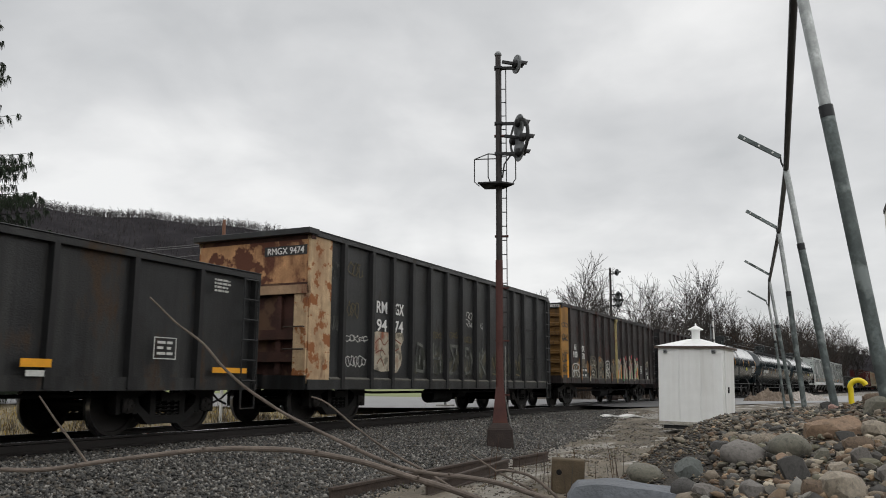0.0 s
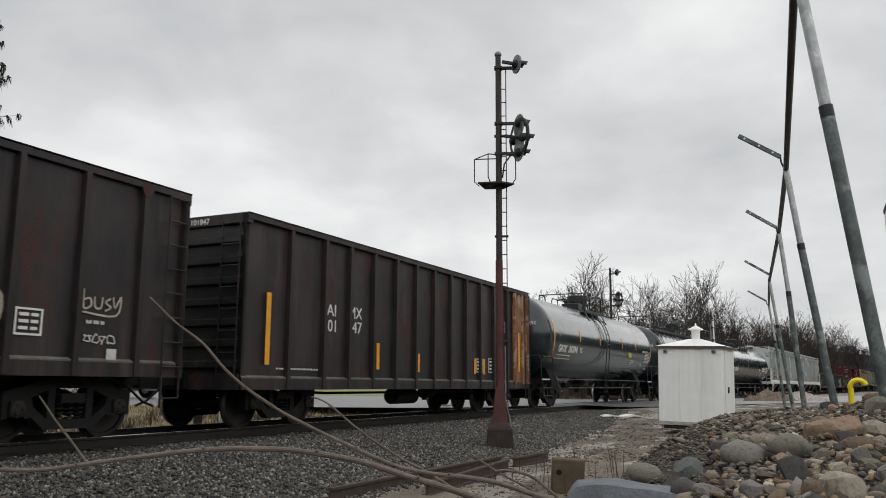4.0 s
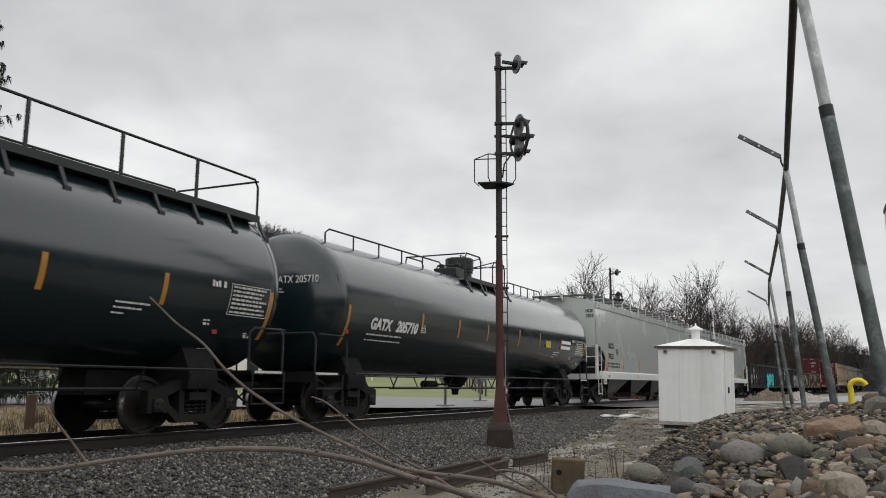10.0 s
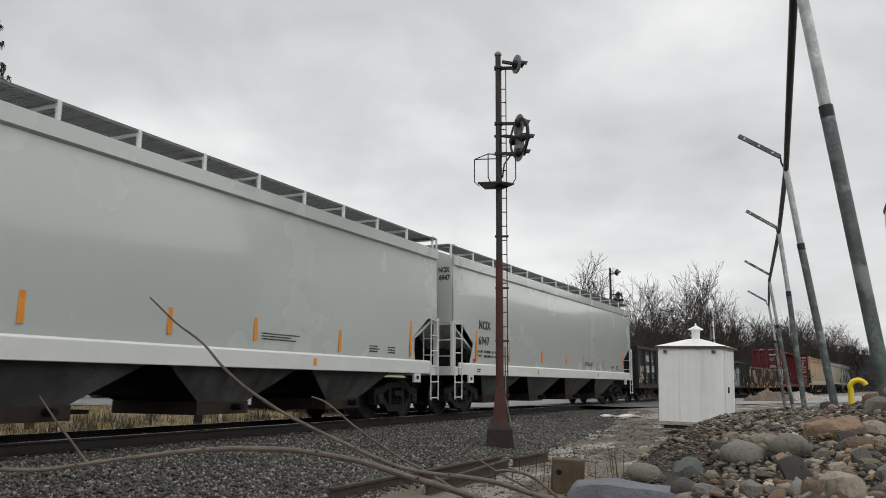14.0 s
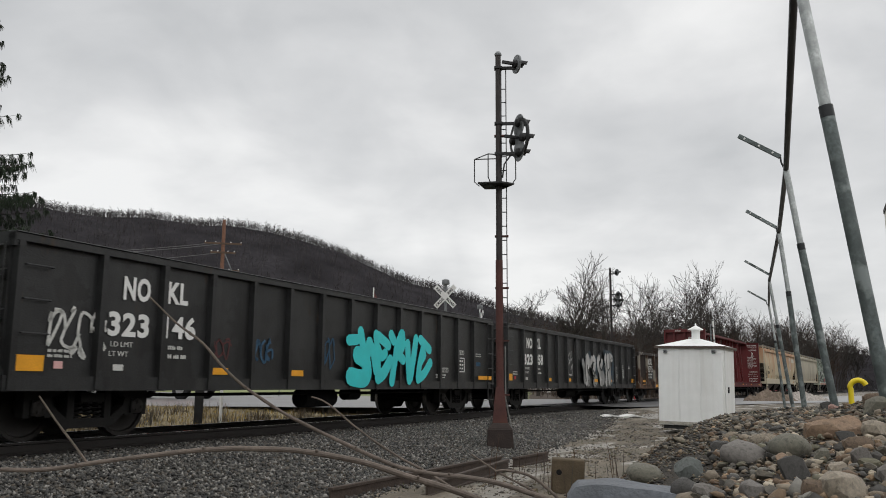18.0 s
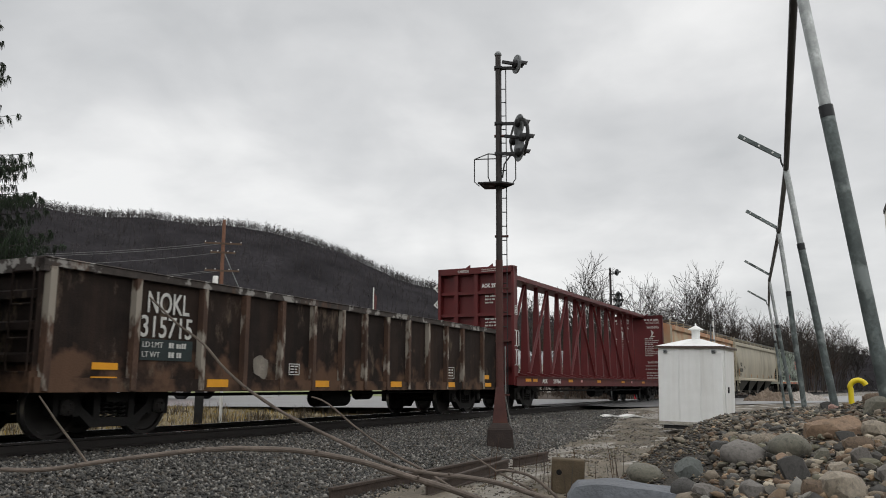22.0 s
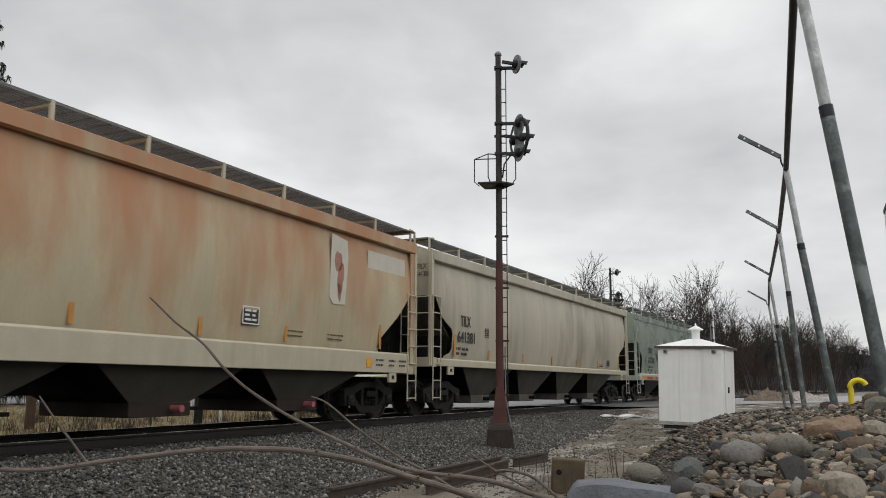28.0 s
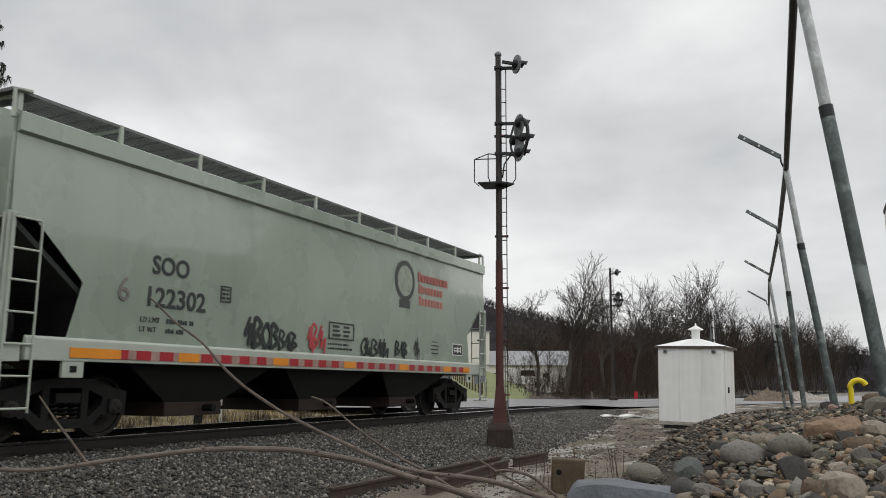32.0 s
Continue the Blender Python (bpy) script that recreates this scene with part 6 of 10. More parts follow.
    # a patched pale spot
    blobs(c, [(-3.45, 1.12, 0.2, 0.26)], mat("patched_grey_paint", (0.24, 0.215, 0.18), 0.8, vary=0.35, scale=5, rust=0.35, rust_col=(0.07, 0.04, 0.025), bump=0.2), y=-HALF + 0.090, name="paint_flake", seed=7)


build_gondolas()


# ---- tank cars ----
def tank_car(u0, u1, r, zc, label, mark, number, stripes, walk_full, platform, reach0, reach1, name_x, head_x, yellow=None, runs=()):
    car, h = new_car("tank_car", u0, u1, label, reach0, reach1)
    # shell with dished heads
    prof = []
    hd, out = 0.66, 0.40
    for k in range(9):
        a = math.pi / 2 * k / 8
        prof.append((max(0.01, r * math.sin(a)), -h + hd * (1 - math.cos(a))))
    prof += [(r, x) for x in np.linspace(-h + hd + 0.3, h + out - hd - 0.2, 9)]
    for k in range(9):
        a = math.pi / 2 * (8 - k) / 8
        prof.append((max(0.01, r * math.sin(a)), h + out - hd * (1 - math.cos(a))))
    g = Geo().lathe(prof, 56, "x", (0, 0, zc))
    part("tank_shell", g, TANK, car, "glossy black welded tank shell", smooth=50)
    for x in (-h + hd + 0.02, h + out - hd - 0.02):
        part("weld_band", Geo().lathe([(r + 0.001, x - 0.02), (r + 0.007, x - 0.01), (r + 0.007, x + 0.01), (r + 0.001, x + 0.02)], 56, "x", (0, 0, zc)), TANK, car)

    def on_shell(x, z, off=0.006):
        c = max(-1, min(1, (z - zc) / r))
        return (x, -math.sqrt(max(0, 1 - c * c)) * (r + off), z)

    def stripe(x, z0, z1, w, material, lean=0.0):
        g = Geo()
        n = 6
        for k in range(n + 1):
            z = z0 + (z1 - z0) * k / n
            p = on_shell(x + lean * k / n, z)
            g.v += [p, (p[0] + w, p[1], p[2])]
        g.f = [(2 * k, 2 * k + 1, 2 * k + 3, 2 * k + 2) for k in range(n)]
        part("reflector", g, material, car, smooth=0)

    for x, z0, z1 in stripes:
        stripe(x, z0, z1, 0.10, AMBER if runs[0][0] == -1.75 else mat("dull_amber_reflector", (0.46, 0.215, 0.035), 0.5, vary=0.2, bump=0))
    tilt = lambda z: -math.degrees(math.asin(max(-1, min(1, (z - zc) / r))))
    zt = 2.06
    def shell_letter(s, x, z, size, **kw):
        zz = z + size / 2
        p = on_shell(x, zz, 0.008)
        ob = letter(car, s, x, 0, size, WHITE, y=0, **kw)
        c = math.asin(max(-1, min(1, (zz - zc) / r)))
        ob.matrix_basis = Matrix.Translation((x, p[1] - 0.004, p[2])) @ Euler((math.pi / 2 - c, 0, 0)).to_matrix().to_4x4() @ Matrix.Translation((0, -size / 2, 0))
        return ob
    shell_letter(mark, name_x, zt, 0.25, bold=0.016, w=0.95, shear=0.12)
    shell_letter(number, name_x + 1.17, zt, 0.25, bold=0.016, w=1.06, shear=0.12)
    for i in range(2):
        z = zt - 0.14 - 0.12 * i
        bars_of_print(car, name_x - 0.05, z, 1.75 + 0.2 * i, 1, WORNWHITE, y=on_shell(0, z)[1] - 0.005, seed=i + 3, h=0.07)
    p = on_shell(0, 2.2)
    boxed_sign(car, name_x + 2.42 if walk_full else name_x + 2.55, 2.1, 0.22, 0.24, WORNWHITE, y=p[1] - 0.004, seed=4)
    # framed data table and small marks by the far head
    for i in range(7):
        z = 2.47 - 0.072 * i
        bars_of_print(car, h - 1.47, z, 0.98, 1, WORNWHITE, y=on_shell(0, z)[1] - 0.004, seed=20 + i, h=0.04)
    for z in (2.0, 2.53):
        panel(car, h - 1.53, h - 0.43, z, z + 0.012, WORNWHITE, y=on_shell(0, z)[1] - 0.006, name="data_panel")
    for x in (h - 1.53, h - 0.44):
        stripe(x, 2.0, 2.54, 0.014, WORNWHITE)
    for x, z, w, n, hh in ((h - 2.03, 2.44, 0.42, 1, 0.11), (h - 2.03, 1.86, 0.2, 2, 0.04), (h - 0.85, 1.70, 0.16, 2, 0.06), (h - 1.75, 1.40, 0.3, 1, 0.04)):
        bars_of_print(car, x, z, w, n, WORNWHITE, y=on_shell(0, z)[1] - 0.006, seed=int(x * 9), h=hh, gap=0.07)
    panel(car, h - 1.70, h - 1.58, 1.66, 1.76, REDREF, y=on_shell(0, 1.71)[1] - 0.005)
    if yellow:
        panel(car, yellow, yellow + 0.55, 2.14, 2.42, mat("yellow_label", (0.45, 0.43, 0.05), 0.6, vary=0.1, bump=0), y=on_shell(0, 2.28)[1] - 0.004, name="label_panel")
    for z, q in ((1.99, 0.75), (1.91, 0.6), (1.83, 0.25)):
        bars_of_print(car, h - 4.0, z, q, 1, WORNWHITE, y=on_shell(0, z)[1] - 0.004, seed=9, h=0.03)
    panel(car, -h + hd + 0.25, -h + hd + 0.37, 1.9, 2.0, REDREF, y=on_shell(0, 1.95)[1] - 0.005)
    # marks on the near head
    letter(car, mark + " " + number, -h + head_x[0], 2.95, 0.16, WHITE, y=-0.15, rz=-79.5, squeeze=0.8)
    bars_of_print(car, -h + 0.004, 2.80, 0.32, 2, WORNWHITE, y=-0.15, seed=2, end=True)
    # saddles, stub sills, end platforms
    for s in (-1, 1):
        xb = s * (h - 1.75)
        g = Geo().prism([(-1.2, 0.72), (1.2, 0.72), (1.25, 0.95), (0.9, zc - r * 0.55), (-0.9, zc - r * 0.55), (-1.25, 0.95)], xb - 0.35, xb + 0.35, "x")
        part("saddle", g, UNDER, car)
        part("stub_sill", Geo().box(min(s * (h - 3.4), s * (h + 0.25)), max(s * (h - 3.4), s * (h + 0.25)), -0.3, 0.3, 0.62, 1.02), UNDER, car)
        xe = s * (h + 0.18)
        part("end_platform", Geo().box(min(s * (h - 0.75), xe), max(s * (h - 0.75), xe), -1.45, 1.45, 0.98, 1.05), UNDER, car)
        part("end_sill", Geo().box(min(xe, xe + s * 0.06), max(xe, xe + s * 0.06), -1.48, 1.48, 0.85, 1.06), UNDER, car)
        x2 = s * (h - 0.75)
        rail = Geo().tube([(xe, -1.45, 1.05), (xe, -1.45, 1.72), (xe, -1.38, 1.85), (xe, 1.38, 1.85), (xe, 1.45, 1.72), (xe, 1.45, 1.05)], 0.024, 8)
        part("end_railing", rail, BLKPIPE, car)
        for q in (-1.5, 1.5):
            part("side_railing", Geo().tube([(x2 - s * 0.15, q, 1.05), (x2 - s * 0.15, q, 1.72), (x2, q, 1.82), (xe - s * 0.03, q, 1.82)], 0.022, 8), BLKPIPE, car)
        part("grab_iron", Geo().tube([(x2 - s * 0.02, -1.5, 1.0), (x2 - s * 0.02, -1.5, 0.45), (xe, -1.5, 0.45), (xe, -1.5, 1.0)], 0.02, 6).tube([(x2 - s * 0.02, -1.5, 0.72), (xe, -1.5, 0.72)], 0.016, 6), BLKPIPE, car)
        panel(car, min(x2 + s * 0.1, xe), max(x2 + s * 0.1, xe), 1.0, 1.045, WORNWHITE, y=-1.456, name="sill_edge")
        add_truck(car, xb)
    # piping and grab rails slung below the shell
    for q in (-1.46, 1.46):
        part("lower_grab_rail", Geo().tube([(-h + 1.3, q, 1.04), (h - 1.3, q, 1.04)], 0.02, 6), BLKPIPE, car)
        rnd = random.Random(3)
        g = Geo().tube([(-h + 3.2, q + 0.2 * (1 if q < 0 else -1), 0.72), (h - 3.2, q + 0.2 * (1 if q < 0 else -1), 0.72)], 0.026, 6)
        part("brake_rod", g, BLKPIPE, car)
        for k in range(9):
            x = -h + 3.3 + (2 * h - 6.6) * k / 8
            part("hanger", Geo().bar((x, q * 0.87, 0.70), (x, q * 0.98, 1.05), 0.025, 0.025), BLKPIPE, car)
    part("bottom_outlet", Geo().lathe([(0.02, 0.50), (0.10, 0.51), (0.12, 0.66), (0.30, 0.84), (0.42, 1.03)], 20, "z", (0.1, 0, 0)), UNDER, car)
    part("brake_gear", Geo().tube([(-2.6, -0.3, 0.82), (-1.9, -0.3, 0.82)], 0.11, 12).tube([(-1.9, -0.3, 0.82), (-0.6, -0.3, 0.82)], 0.03, 6), UNDER, car)
    # manway, walkway and railings on top
    mx, zm = platform[0], zc + r
    fit = mat("dark_green_fitting", (0.010, 0.015, 0.0155), 0.4, vary=0.2)
    part("manway", Geo().lathe([(0.40, zm - 0.12), (0.40, zm + 0.22), (0.44, zm + 0.23), (0.44, zm + 0.30), (0.46, zm + 0.31), (0.46, zm + 0.66), (0.42, zm + 0.70), (0.05, zm + 0.71)], 24, "z", (mx, 0, 0)), fit, car, "dark green manway housing")
    part("manway_hinge", Geo().tube([(mx - 0.18, -0.12, zm + 0.70), (mx - 0.18, -0.12, zm + 0.78), (mx + 0.18, -0.12, zm + 0.78), (mx + 0.18, -0.12, zm + 0.70)], 0.018, 6), BLKPIPE, car)
    part("valve_box", Geo().box(mx - 1.15, mx - 0.55, -0.42, 0.36, zm - 0.05, zm + 0.26), fit, car, "dark valve box", bevel=0.03)
    for q in (-0.28, 0.28):
        part("valve", Geo().lathe([(0.07, zm), (0.07, zm + 0.34), (0.11, zm + 0.35), (0.11, zm + 0.42), (0.03, zm + 0.44)], 10, "z", (mx - 0.75, q, 0)), IRON, car)
    x0, x1 = platform[1], platform[2]
    zf, top = 3.96, 4.74
    for s in (-1, 1):
        yb, yo = s * 0.66, s * 1.02
        part("platform_board", Geo().box(x0, x1, min(yb, yo), max(yb, yo), zf - 0.03, zf + 0.02), GRATE, car, "galvanised grating walkway")
        part("board_edge", Geo().box(x0, x1, min(yo, yo + s * 0.05), max(yo, yo + s * 0.05), zf - 0.06, zf + 0.07), BLKPIPE, car, "black edge angle")
        for a, b in runs:
            rail = [(a, yo, zf), (a, yo, top - 0.14), (a + 0.10, yo, top), (b - 0.10, yo, top), (b, yo, top - 0.14), (b, yo, zf)]
            part("platform_railing", Geo().tube(rail, 0.024, 8), BLKPIPE, car)
            k = max(1, round((b - a) / 1.88))
            for i in range(1, k):
                part("railing_post", Geo().box(a + (b - a) * i / k - 0.025, a + (b - a) * i / k + 0.025, yo - 0.02, yo + 0.02, zf, top), BLKPIPE, car)
        k = max(2, round((x1 - x0) / 0.94))
        for i in range(k + 1):
            x = x0 + (x1 - x0) * i / k
            foot = -math.sqrt(max(0.0, r * r - (3.58 - zc) ** 2)) * -s
            part("platform_bracket", Geo().bar((x, yo, zf), (x, foot, 3.57), 0.07, 0.035, (0, 1, 0)).box(x - 0.06, x + 0.06, min(foot, foot + s * 0.05), max(foot, foot + s * 0.05), 3.50, 3.58), BLKPIPE, car)
    for x in (runs[0][0], runs[-1][1]):
        part("cross_railing", Geo().tube([(x, -1.02, top - 0.02), (x, 1.02, top - 0.02)], 0.022, 8), BLKPIPE, car)
    for a, b in zip(runs, runs[1:]):
        for x in (a[1], b[0]):
            part("gate_rail", Geo().tube([(x, -1.02, top - 0.03), (x + 0.02, -0.3, top - 0.16), (x + 0.02, 0.45, top - 0.16)], 0.016, 6), BLKPIPE, car)
        pts = [(a[1] + (b[0] - a[1]) * t, -1.02, top - 0.08 - 0.16 * math.sin(math.pi * t)) for t in np.linspace(0, 1, 8)]
        part("safety_chain", Geo().tube(pts, 0.008, 4), CHROME, car)
    # climbing ladder down the side that bends round the shell
    lx = platform[3]
    if lx is None:
        return car, h
    g = Geo()
    for q in (0, 0.42):
        pts = [(lx + q, -math.sin(a) * (r + 0.12), zc + math.cos(a) * (r + 0.12)) for a in np.linspace(0.62, 1.75, 9)]
        pts.append((lx + q, -1.5, 0.5))
        g.tube(pts, 0.02, 6)
    for a in np.linspace(0.7, 1.7, 9):
        g.tube([(lx, -math.sin(a) * (r + 0.12), zc + math.cos(a) * (r + 0.12)), (lx + 0.42, -math.sin(a) * (r + 0.12), zc + math.cos(a) * (r + 0.12))], 0.016, 6)
    for z in (0.55, 0.8, 1.05):
        g.tube([(lx, -1.5, z), (lx + 0.42, -1.5, z)], 0.016, 6)
    part("ladder", g, BLKPIPE, car)
    return car, h


def build_tanks():
    c, h = tank_car(-75.3, -59.3, 1.57, 2.585, "glossy black tank car with white lettering and a short top platform", "GATX", "36394",
                    [(-7.10, 2.05, 3.2), (-4.1, 2.5, 2.98), (-1.4, 2.5, 2.98), (2.1, 2.5, 2.98), (4.6, 2.5, 2.98), (7.62, 2.05, 3.1)], False, (0.45, -1.75, 0.70, -0.70), 0.75, 0.95, -6.54, (-0.02, 0), 3.3, runs=((-1.75, -0.98), (-0.13, 0.68)))
    c, h = tank_car(-57.3, -38.6, 1.57, 2.585, "glossy black tank car with a full-length top walkway", "GATX", "62245",
                    [(-8.5, 1.62, 2.5), (-5.15, 2.05, 2.53), (-3.08, 2.05, 2.53), (-0.98, 2.05, 2.53), (1.55, 2.03, 2.53), (3.95, 2.03, 2.53), (6.2, 2.03, 2.53), (8.93, 1.62, 2.5)], True, (0.25, -8.4, 9.15, -8.9), 0.95, 0.85, -7.46, (-0.02, 0), runs=((-8.4, 0.0), (0.53, 9.12)))
    c, h = tank_car(-37.1, -18.4, 1.57, 2.585, "glossy black tank car with a handrail along its top", "GATX", "205710",
                    [(-8.5, 1.64, 2.52), (-5.1, 2.09, 2.58), (-2.93, 2.09, 2.58), (-0.92, 2.09, 2.58), (1.67, 2.09, 2.58), (3.62, 2.09, 2.58), (6.0, 2.05, 2.5), (8.93, 1.62, 2.5)], True, (0.4, -1.35, 1.75, None), 0.85, 0.6, -7.50, (-0.02, 0), 4.3, runs=((-1.35, -0.2), (0.75, 1.75)))
    # the long handrails of the last one
    for a, b in ((-8.3, -2.4), (2.6, 6.0)):
        for q in (-0.75, 0.75):
            part("top_handrail", Geo().tube([(a, q, 3.74), (a, q, 4.2), (a + 0.15, q, 4.3), (b - 0.15, q, 4.3), (b, q, 4.2), (b, q, 3.74)], 0.022, 8), BLKPIPE, c)
            for k in range(1, 5):
                x = a + (b - a) * k / 5
                part("handrail_post", Geo().tube([(x, q, 3.72), (x, q, 4.3)], 0.02, 6), BLKPIPE, c)
    for x in (-1.1, 0.1, 1.5):
        part("platform_gusset", Geo().prism([(-1.02, 3.95), (-0.72, 3.95), (-1.12, 3.55), (-1.02, 3.5)], x - 0.012, x + 0.012, "x").bar((x, -1.02, 3.95), (x, -1.14, 3.45), 0.05, 0.04), BLKPIPE, c)
    panel(c, 6.05, 7.1, 2.34, 2.46, WHITE, y=-1.566, name="label_panel"); panel(c, 5.95, 7.05, 2.14, 2.26, WHITE, y=-1.552, name="label_panel")


build_tanks()


# ---- covered hoppers ----
def skin_of(bulge, sill, eave=4.40):
    """Where the near side of a hopper lies at height z, a few millimetres out."""
    def at(z):
        q = (z - sill) / (eave - sill)
        return -(HALF - 0.03 - bulge + bulge * math.sin(math.pi * min(1, max(0, q * 0.92 + 0.07)))) - 0.008
    return at


def hopper(u0, u1, paint, trim, label, reach0, reach1, eave=4.40, sill=(1.09, 1.42), bulge=0.0, cut=(2.47, 0.9, 1.97, 1.45), bays=4, brackets=11, dark_end=None, top_run=0.0, inset=0.0, bay_paint=None, bay_end=4.2, gate_paint=None, knob=None, strut=None, cut_line=None):
    car, h = new_car("covered_hopper", u0, u1, label, reach0, reach1)
    h -= inset
    cz, cx, bz, sz = cut  # the end's cut-out: its top, how far it runs in, its knee's height, its foot
    yb = HALF - 0.03
    # side sheets: a profile up the side, cut back at the ends below the slope sheets
    n = 8
    for s in (-1, 1):
        g = Geo()
        zs = [sill[1], sz + 0.01, bz, cz, cz + 0.02, cz + 0.5, cz + 1.0, eave - 0.12]
        zs = sorted(set(zs))
        def y_at(z):
            if not bulge:
                return s * yb
            q = (z - sill[1]) / (eave - sill[1])
            return s * (yb - bulge + bulge * math.sin(math.pi * min(1, max(0, q * 0.92 + 0.07))))
        def x_cut(z):
            if z >= cz + 0.005:
                return 0.0
            if cut_line:
                return curve1(cut_line, z)
            if z >= bz:
                return top_run + (cx - top_run) * ((cz - z) / (cz - bz)) ** (0.85 if bulge > 0.1 else 1.0)
            return cx - 0.18 * (bz - z) / (bz - sill[1])
        extra = list(np.linspace(sill[1], eave - 0.12, 15)) + zs + [q for q, _ in cut_line or ()]
        zz = sorted(set(round(float(q), 3) for q in extra))
        m = 14
        for z in zz:
            xc = x_cut(z)
            for i in range(m + 1):
                x = (-h + xc) + (2 * h - 2 * xc) * i / m
                g.v.append((x, y_at(z), z))
        for j in range(len(zz) - 1):
            for i in range(m):
                a = j * (m + 1) + i
                g.f.append((a, a + 1, a + m + 2, a + m + 1))
        part("side_sheet", g, paint, car, smooth=30)
        # eave channel and side sill
        ye = yb - 0.02
        part("eave_channel", Geo().prism([(s * (ye - 0.02), eave - 0.30), (s * (ye + 0.055), eave - 0.27), (s * (ye + 0.055), eave - 0.02), (s * (ye - 0.05), eave + 0.02)], -h, h, "x"), paint, car)
        part("side_sill", Geo().prism([(s * (yb - 0.08), sill[0]), (s * (yb + 0.03), sill[0]), (s * (yb + 0.035), sill[1] - 0.03), (s * (yb - 0.02), sill[1] + 0.01)], -h + 0.35, h - 0.35, "x"), trim, car, bevel=0.01)
    # roof
    ye = yb - 0.03
    prof = [(-ye, eave - 0.04), (-ye * 0.75, eave + 0.10), (-ye * 0.35, eave + 0.19), (0, eave + 0.21), (ye * 0.35, eave + 0.19), (ye * 0.75, eave + 0.10), (ye, eave - 0.04)]
    part("roof", Geo().prism(prof, -h + 0.02, h - 0.02, "x"), paint, car)
    # slope sheets and end walls
    for s in (-1, 1):
        e = s * h
        part("end_wall", Geo().box(min(e - s * 0.03, e), max(e - s * 0.03, e), -yb + 0.03, yb - 0.03, cz, eave - 0.04), paint, car)
        for q, qw in ((-1.25, 0.20), (-0.30, 0.06), (0.30, 0.06), (1.25, 0.20)):
            part("end_stiffener", Geo().box(min(e, e + s * 0.05), max(e, e + s * 0.05), q - qw, q + qw, cz, eave - 0.06), paint, car)
        # dark_end: slope sheet colour, darkened on some cars for shade in the recess
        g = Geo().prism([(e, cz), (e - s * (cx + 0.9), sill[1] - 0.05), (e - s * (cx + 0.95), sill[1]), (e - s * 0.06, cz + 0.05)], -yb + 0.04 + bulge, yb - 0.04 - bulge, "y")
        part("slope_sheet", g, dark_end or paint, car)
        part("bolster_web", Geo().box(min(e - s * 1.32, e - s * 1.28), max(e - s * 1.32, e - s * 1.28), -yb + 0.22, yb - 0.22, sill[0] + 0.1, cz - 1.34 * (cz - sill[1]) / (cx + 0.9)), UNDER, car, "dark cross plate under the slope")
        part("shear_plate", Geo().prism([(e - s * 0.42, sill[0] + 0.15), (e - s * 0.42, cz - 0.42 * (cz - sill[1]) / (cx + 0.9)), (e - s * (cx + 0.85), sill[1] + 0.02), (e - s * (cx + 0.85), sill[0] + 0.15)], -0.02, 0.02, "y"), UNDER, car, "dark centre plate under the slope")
        if bulge > 0.1 and s > 0:
            part("end_column", Geo().box(e - 0.24, e + 0.01, -yb - 0.012, -yb + 0.03, sill[0] + 0.02, eave - 0.3), paint, car, "pale end column")
        part("end_sill", Geo().box(min(e - s * 0.3, e + s * 0.12), max(e - s * 0.3, e + s * 0.12), -yb, yb, sill[0] - 0.02, sill[0] + 0.22), trim, car)
        part("end_deck", Geo().box(min(e - s * 1.6, e - s * 0.3), max(e - s * 1.6, e - s * 0.3), -yb + 0.1, yb - 0.1, sill[0] + 0.1, sill[0] + 0.16), UNDER, car)
        for q in (-1, 1):
            part("corner_post", Geo().box(min(e - s * 0.06, e + s * 0.06), max(e - s * 0.06, e + s * 0.06), q * (yb - 0.02) - 0.05, q * (yb - 0.02) + 0.05, sill[0], eave - 0.05 if bulge > 0.1 else cz + 0.05), trim, car)
        part("end_strut", Geo().bar((e - s * 0.1, 0, sill[0] + 0.2), (e - s * 0.3, 0, cz), 0.3, 0.08), strut or UNDER, car)
        # ladders at the near side's corner: one on the side, one on the end
        ladder(car, min(e, e - s * 0.44), 0.44, 0.42, cz + 0.02, 0.42, trim, y=-yb - 0.05)
        ladder(car, e + s * 0.10, 0.44, sill[0], cz, 0.42, trim, y=-yb, along="y")
        part("end_grab", Geo().tube([(e + s * 0.1, -0.9, cz), (e + s * 0.1, 0.9, cz)], 0.018, 6), trim, car)
        if s < 0:
            part("brake_wheel", Geo().lathe([(0.27, e + 0.30), (0.28, e + 0.33), (0.24, e + 0.36), (0.05, e + 0.36)], 20, "x", (0, -1.02, 1.55)), UNDER, car)
        part("sill_bracket", Geo().box(min(e - s * 1.3, e - s * 0.95), max(e - s * 1.3, e - s * 0.95), -yb - 0.02, -yb + 0.03, sill[0] - 0.22, sill[0]), trim, car)
        part("jacking_hole", Geo().box(min(e - s * 1.18, e - s * 1.07), max(e - s * 1.18, e - s * 1.07), -yb - 0.03, -yb - 0.018, sill[0] - 0.15, sill[0] - 0.06), UNDER, car)
        add_truck(car, s * (h - 1.45 + inset * 0.4))
    # painted hopper bays that narrow downwards and inwards, with slope sheets blackened for the shade in the gaps, and
    # outlet gates below
    void = mat("bay_gap_shade", (0.0075, 0.0078, 0.008), 0.8, spec=0.2, vary=0.4, scale=3)
    # bay colour: grimy car paint, darkened for the shade under the body
    skin = bay_paint or mat("grimy_shaded_bay", (0.11, 0.115, 0.112), 0.6, vary=0.5, scale=1.4, streak=0.8, streak_col=(0.03, 0.03, 0.028))
